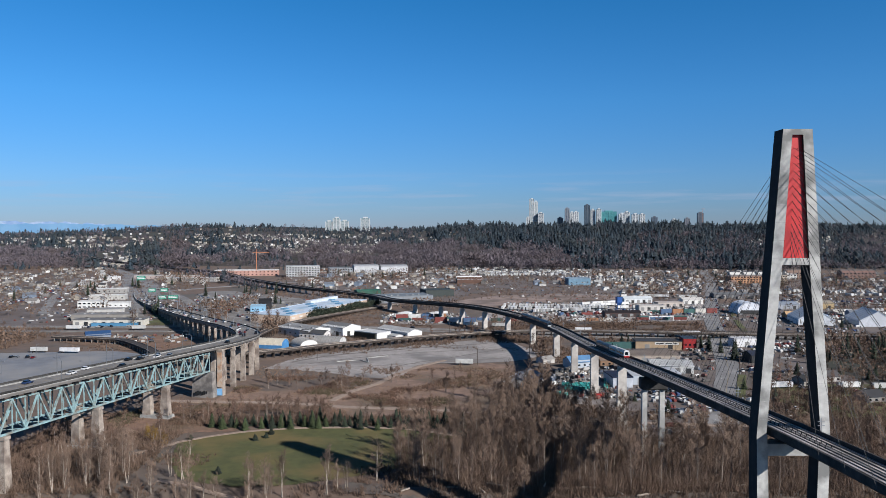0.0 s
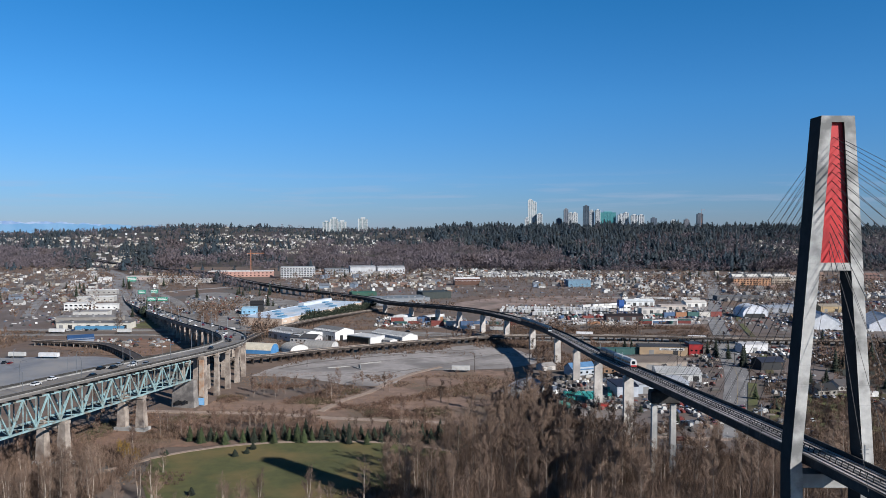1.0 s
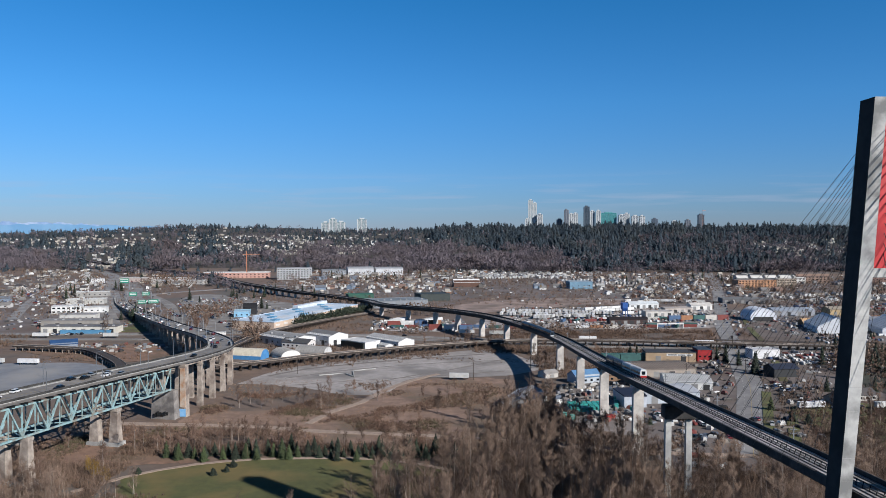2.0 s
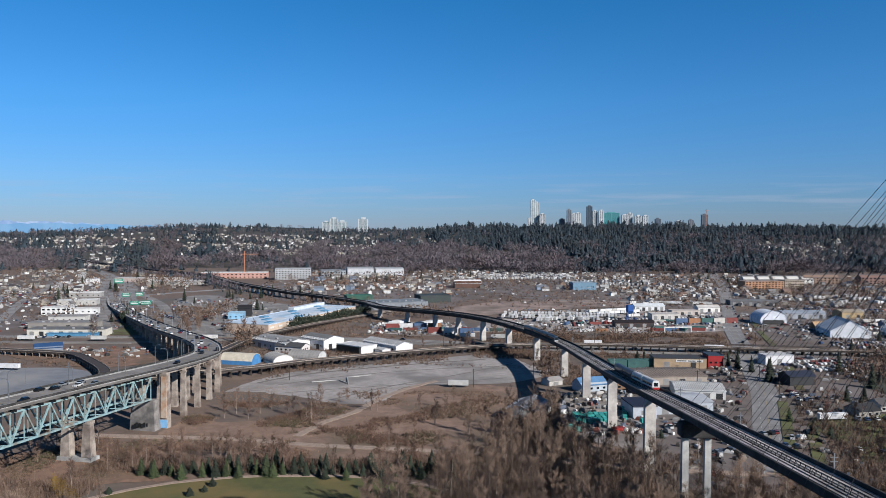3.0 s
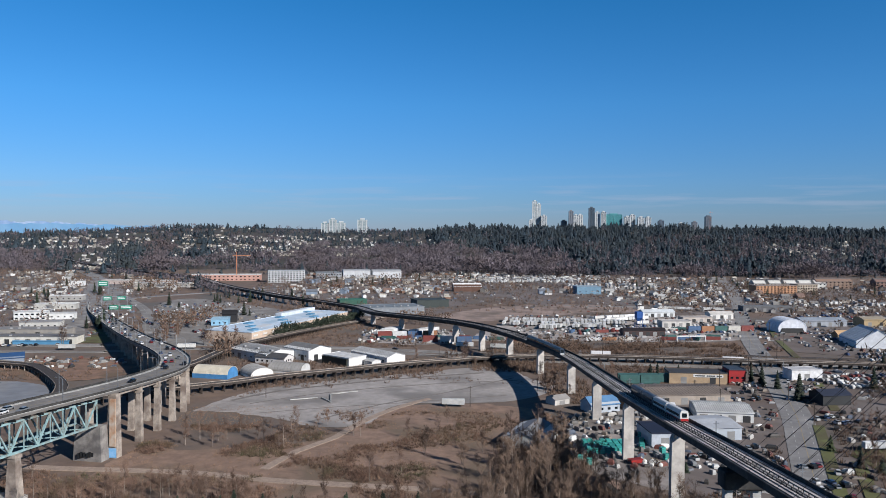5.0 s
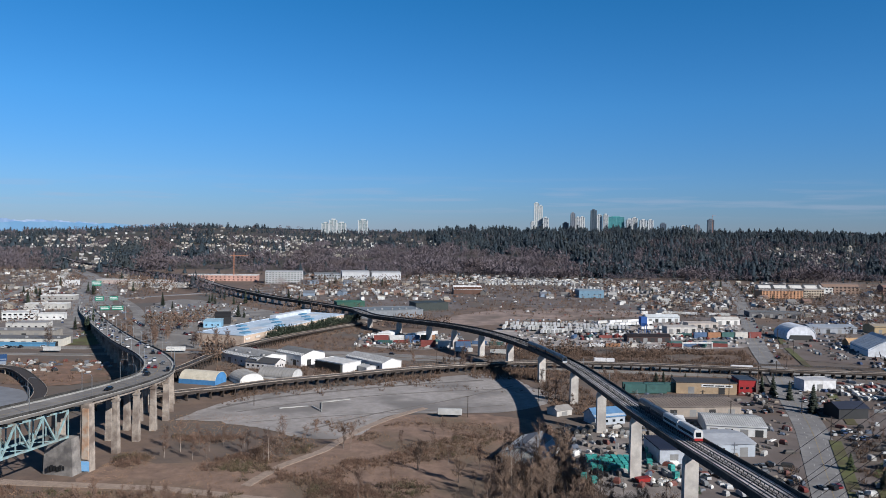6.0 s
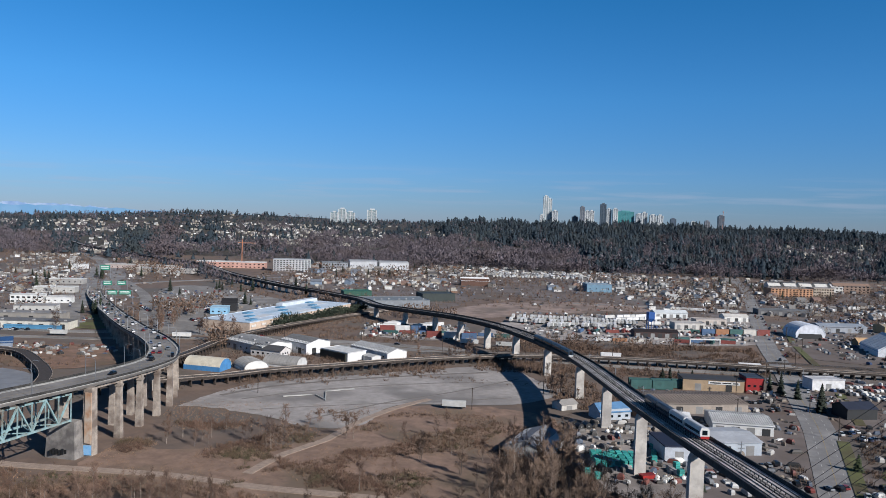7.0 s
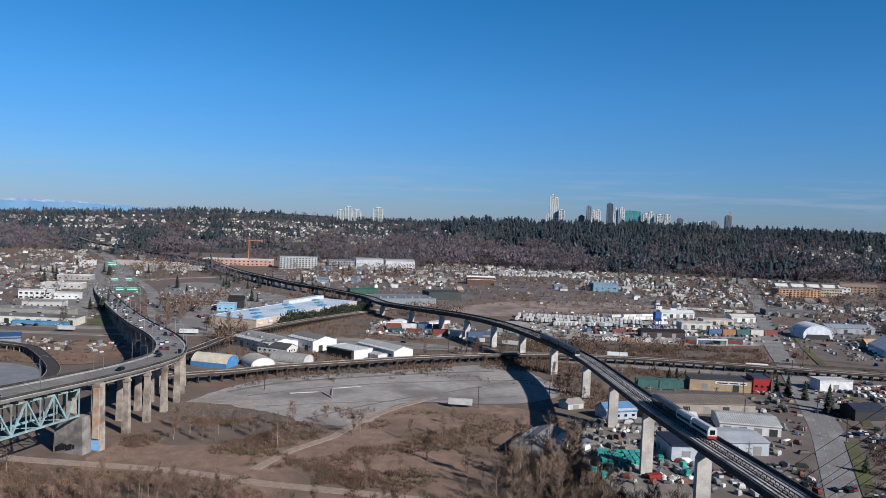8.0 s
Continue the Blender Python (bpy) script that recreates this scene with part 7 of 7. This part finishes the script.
M["sign_green"] = paint((0.02, 0.30, 0.22), 0.5)


def gantry(x, y, turn, w, h, panels, label):
    ob = thing("road_sign", (x, y, 3.2), label, "road sign", turn=turn)
    for s in (-w / 2, w / 2):
        part("post", beam(bmesh.new(), (s, 0, -0.5), (s, 0, h), 0.4, 0.4), M["galvanised"], ob)
    part("truss", beam(bmesh.new(), (-w / 2, 0, h), (w / 2, 0, h), 0.5, 0.8), M["galvanised"], ob)
    for a, b, z0, z1 in panels:
        p = part("panel", box(bmesh.new(), a, -0.45, z0, b, -0.3, z1), M["sign_green"], ob, "green direction panel")
        for k in range(2):
            zz = z0 + (z1 - z0) * (0.28 + 0.36 * k)
            part("lettering", box(bmesh.new(), a + 0.6, -0.5, zz, b - 0.8 - 0.7 * k, -0.46, zz + (z1 - z0) * 0.16), paint(WHITE), p, "white lettering bar")


gantry(-338, 893, 20, 26, 11, ((-11, -2, 7.2, 11.6), (0, 11, 7.2, 11.6)), "green overhead highway sign on a steel gantry")
gantry(-385, 985, 20, 28, 12, ((-12, -3, 7.6, 12.4), (3, 12, 7.6, 12.4)), "green overhead highway sign on a steel gantry")
gantry(-474, 1150, 20, 14, 17, ((-6, 6, 11, 18),), "tall green highway sign on steel posts")


# ---- clutter of far yards ----
def clutter(name, zones, count, label, seed, colours):
    r = random.Random(seed)
    v, f, mi = [], [], []
    for x, y in in_zone(r, zones, count, 3.5, []):
        w, d, h = r.uniform(0.6, 2.5), r.uniform(0.5, 1.2), r.uniform(0.7, 2.2)
        a = r.uniform(0, 3.14)
        c, s = math.cos(a), math.sin(a)
        z = land(x, y)
        k = len(v)
        for pz, q in ((0, 1.0), (h * 0.6, 1.0), (h, 0.7)):
            for px, py in ((-w * q, -d * q), (w * q, -d * q), (w * q, d * q), (-w * q, d * q)):
                v.append((x + c * px - s * py, y + s * px + c * py, z + pz))
        for b in (0, 4):
            f += [(k + b + i, k + b + (i + 1) % 4, k + b + 4 + (i + 1) % 4, k + b + 4 + i) for i in range(4)]
        f.append((k + 8, k + 9, k + 10, k + 11))
        mi += [r.randrange(len(colours))] * 9
    return tagged(new(name, raw_mesh(name, v, f, [paint(c) for c in colours], mi)), label, "yard clutter", kind="stuff")


MIXED = [(0.50, 0.50, 0.49), (0.22, 0.23, 0.25), GREY, DARK, (0.26, 0.12, 0.10), (0.30, 0.27, 0.24), (0.16, 0.19, 0.24), (0.30, 0.26, 0.22), (0.13, 0.12, 0.11), (0.50, 0.49, 0.47), (0.20, 0.19, 0.18), WHITE]
clutter("yard_clutter", [(70, 745, 300, 925, 2.0), (300, 690, 600, 900, 2.2), (-70, 720, 20, 800, 0.8), (-330, 720, -300, 760, 0.3), (180, 540, 230, 565, 0.4), (110, 350, 165, 430, 0.25), (195, 430, 235, 500, 0.15), (-300, 600, -215, 640, 0.3), (62, 400, 106, 490, 0.5), (108, 440, 205, 560, 0.6), (96, 330, 170, 430, 0.5), (206, 520, 300, 610, 0.5)], 2200, "parked vehicles, crates and scrap in the yards", 1, MIXED)
clutter("town_clutter", [(-640, 830, -380, 1480, 2.0), (-300, 1080, 60, 1560, 1.8), (60, 950, 560, 1500, 2.6), (420, 900, 900, 1350, 2.0), (-290, 780, -180, 950, 0.6), (-60, 1500, 320, 1680, 1.4), (-440, 720, -300, 1000, 1.2)], 2400, "parked cars and sheds across the far flats", 2, MIXED)


def lot_rows(name, lots, label, seed, colours):
    """Ranks of parked vehicles and trailers, joined. Each lot: a box, its turn, the gap between ranks, the pitch in a rank, length, width, height, share filled."""
    r = random.Random(seed)
    v, f, mi = [], [], []
    for x0, y0, x1, y1, turn, gap, pitch, ln, wd, ht, full in lots:
        cx, cy, ca, sa = (x0 + x1) / 2, (y0 + y1) / 2, math.cos(radians(turn)), math.sin(radians(turn))
        for j in range(int((y1 - y0) / gap)):
            for i in range(int((x1 - x0) / pitch)):
                px, py = x0 - cx + pitch * (i + r.uniform(-0.1, 0.1)), y0 - cy + gap * (j + r.uniform(-0.04, 0.04))
                x, y = cx + ca * px - sa * py, cy + sa * px + ca * py
                if r.random() > full or noise.noise((x * 0.02, y * 0.03, seed)) < -0.22 or not off_road((x, y), 2.0):
                    continue
                a = radians(turn + 90 + r.uniform(-5, 5))
                c, q = math.cos(a), math.sin(a)
                w, d, h, z, k = ln / 2 * r.uniform(0.85, 1.1), wd / 2, ht * r.uniform(0.85, 1.15), land(x, y) + 0.25, len(v)
                for pz, t, u in ((0.25, 1.0, 1.0), (h * 0.62, 1.0, 1.0), (h, 0.62 if ht < 2 else 0.97, 0.86)):
                    for ax, ay in ((-w * t, -d * u), (w * t, -d * u), (w * t, d * u), (-w * t, d * u)):
                        v.append((x + c * ax - q * ay, y + q * ax + c * ay, z + pz))
                for b in (0, 4):
                    f += [(k + b + m, k + b + (m + 1) % 4, k + b + 4 + (m + 1) % 4, k + b + 4 + m) for m in range(4)]
                f.append((k + 8, k + 9, k + 10, k + 11))
                mi += [r.randrange(len(colours))] * 9
    return tagged(new(name, raw_mesh(name, v, f, [paint(c) for c in colours], mi)), label, "parked vehicles", kind="stuff")


MOTOR = [(0.62, 0.62, 0.62), (0.45, 0.45, 0.46), (0.12, 0.12, 0.13), (0.05, 0.05, 0.055), (0.30, 0.31, 0.32), (0.25, 0.06, 0.05), (0.08, 0.13, 0.24), WHITE]
PALES = [WHITE, (0.66, 0.66, 0.64), (0.60, 0.58, 0.54), WHITE, (0.50, 0.50, 0.50), (0.34, 0.33, 0.32)]
lot_rows("parked_cars", [(-560, 930, -425, 1010, 10, 17, 2.9, 4.5, 1.8, 1.5, 0.7), (-600, 1040, -470, 1170, 10, 17, 2.9, 4.5, 1.8, 1.5, 0.65), (-320, 850, -215, 1060, 20, 19, 3.0, 4.5, 1.8, 1.5, 0.22), (-300, 1110, -190, 1180, 10, 17, 3.0, 4.5, 1.8, 1.5, 0.5), (120, 790, 290, 860, 8, 15, 3.6, 5.5, 2.1, 1.9, 0.55), (235, 560, 296, 604, 6, 10, 3.4, 4.6, 1.8, 1.6, 0.75), (310, 655, 420, 700, 4, 12, 3.4, 4.6, 1.8, 1.6, 0.7), (330, 760, 420, 800, 6, 11, 3.2, 5, 2, 1.8, 0.8), (380, 900, 640, 985, 6, 15, 3.4, 4.6, 1.9, 1.7, 0.55), (560, 780, 800, 900, 6, 15, 3.4, 4.6, 1.9, 1.7, 0.5), (96, 385, 168, 425, 12, 13, 3.2, 4.6, 1.8, 1.6, 0.4)], "ranks of parked cars on the lots of the flats", 3, MOTOR)
lot_rows("parked_trailers", [(70, 1430, 250, 1545, 4, 15, 5.5, 9, 3.0, 3.2, 0.75), (200, 1290, 330, 1400, 6, 20, 6.5, 10, 3.4, 3.4, 0.6), (-230, 1190, -40, 1290, 12, 22, 7, 11, 4, 3.6, 0.5), (330, 1080, 430, 1290, 8, 22, 7.5, 11, 4, 3.8, 0.45), (-640, 1190, -500, 1330, 10, 24, 8, 12, 5, 4, 0.45), (440, 1010, 640, 1130, 8, 22, 7, 11, 4, 3.6, 0.45), (640, 1050, 860, 1240, 6, 24, 7.5, 11, 4, 3.6, 0.4)], "ranks of pale trailers and mobile homes on the flats", 4, PALES)
blades("town_brush", [(-640, 830, -380, 1600, 1.0), (-300, 960, 60, 1640, 1.0), (60, 930, 560, 1640, 0.9), (420, 640, 900, 1450, 2.4), (-170, 900, -40, 960, 0.6)], 11000, 4.0, 0.05, 9, M["brush"], "bare brown hedges and scrub between far yards", "scrub", 5)
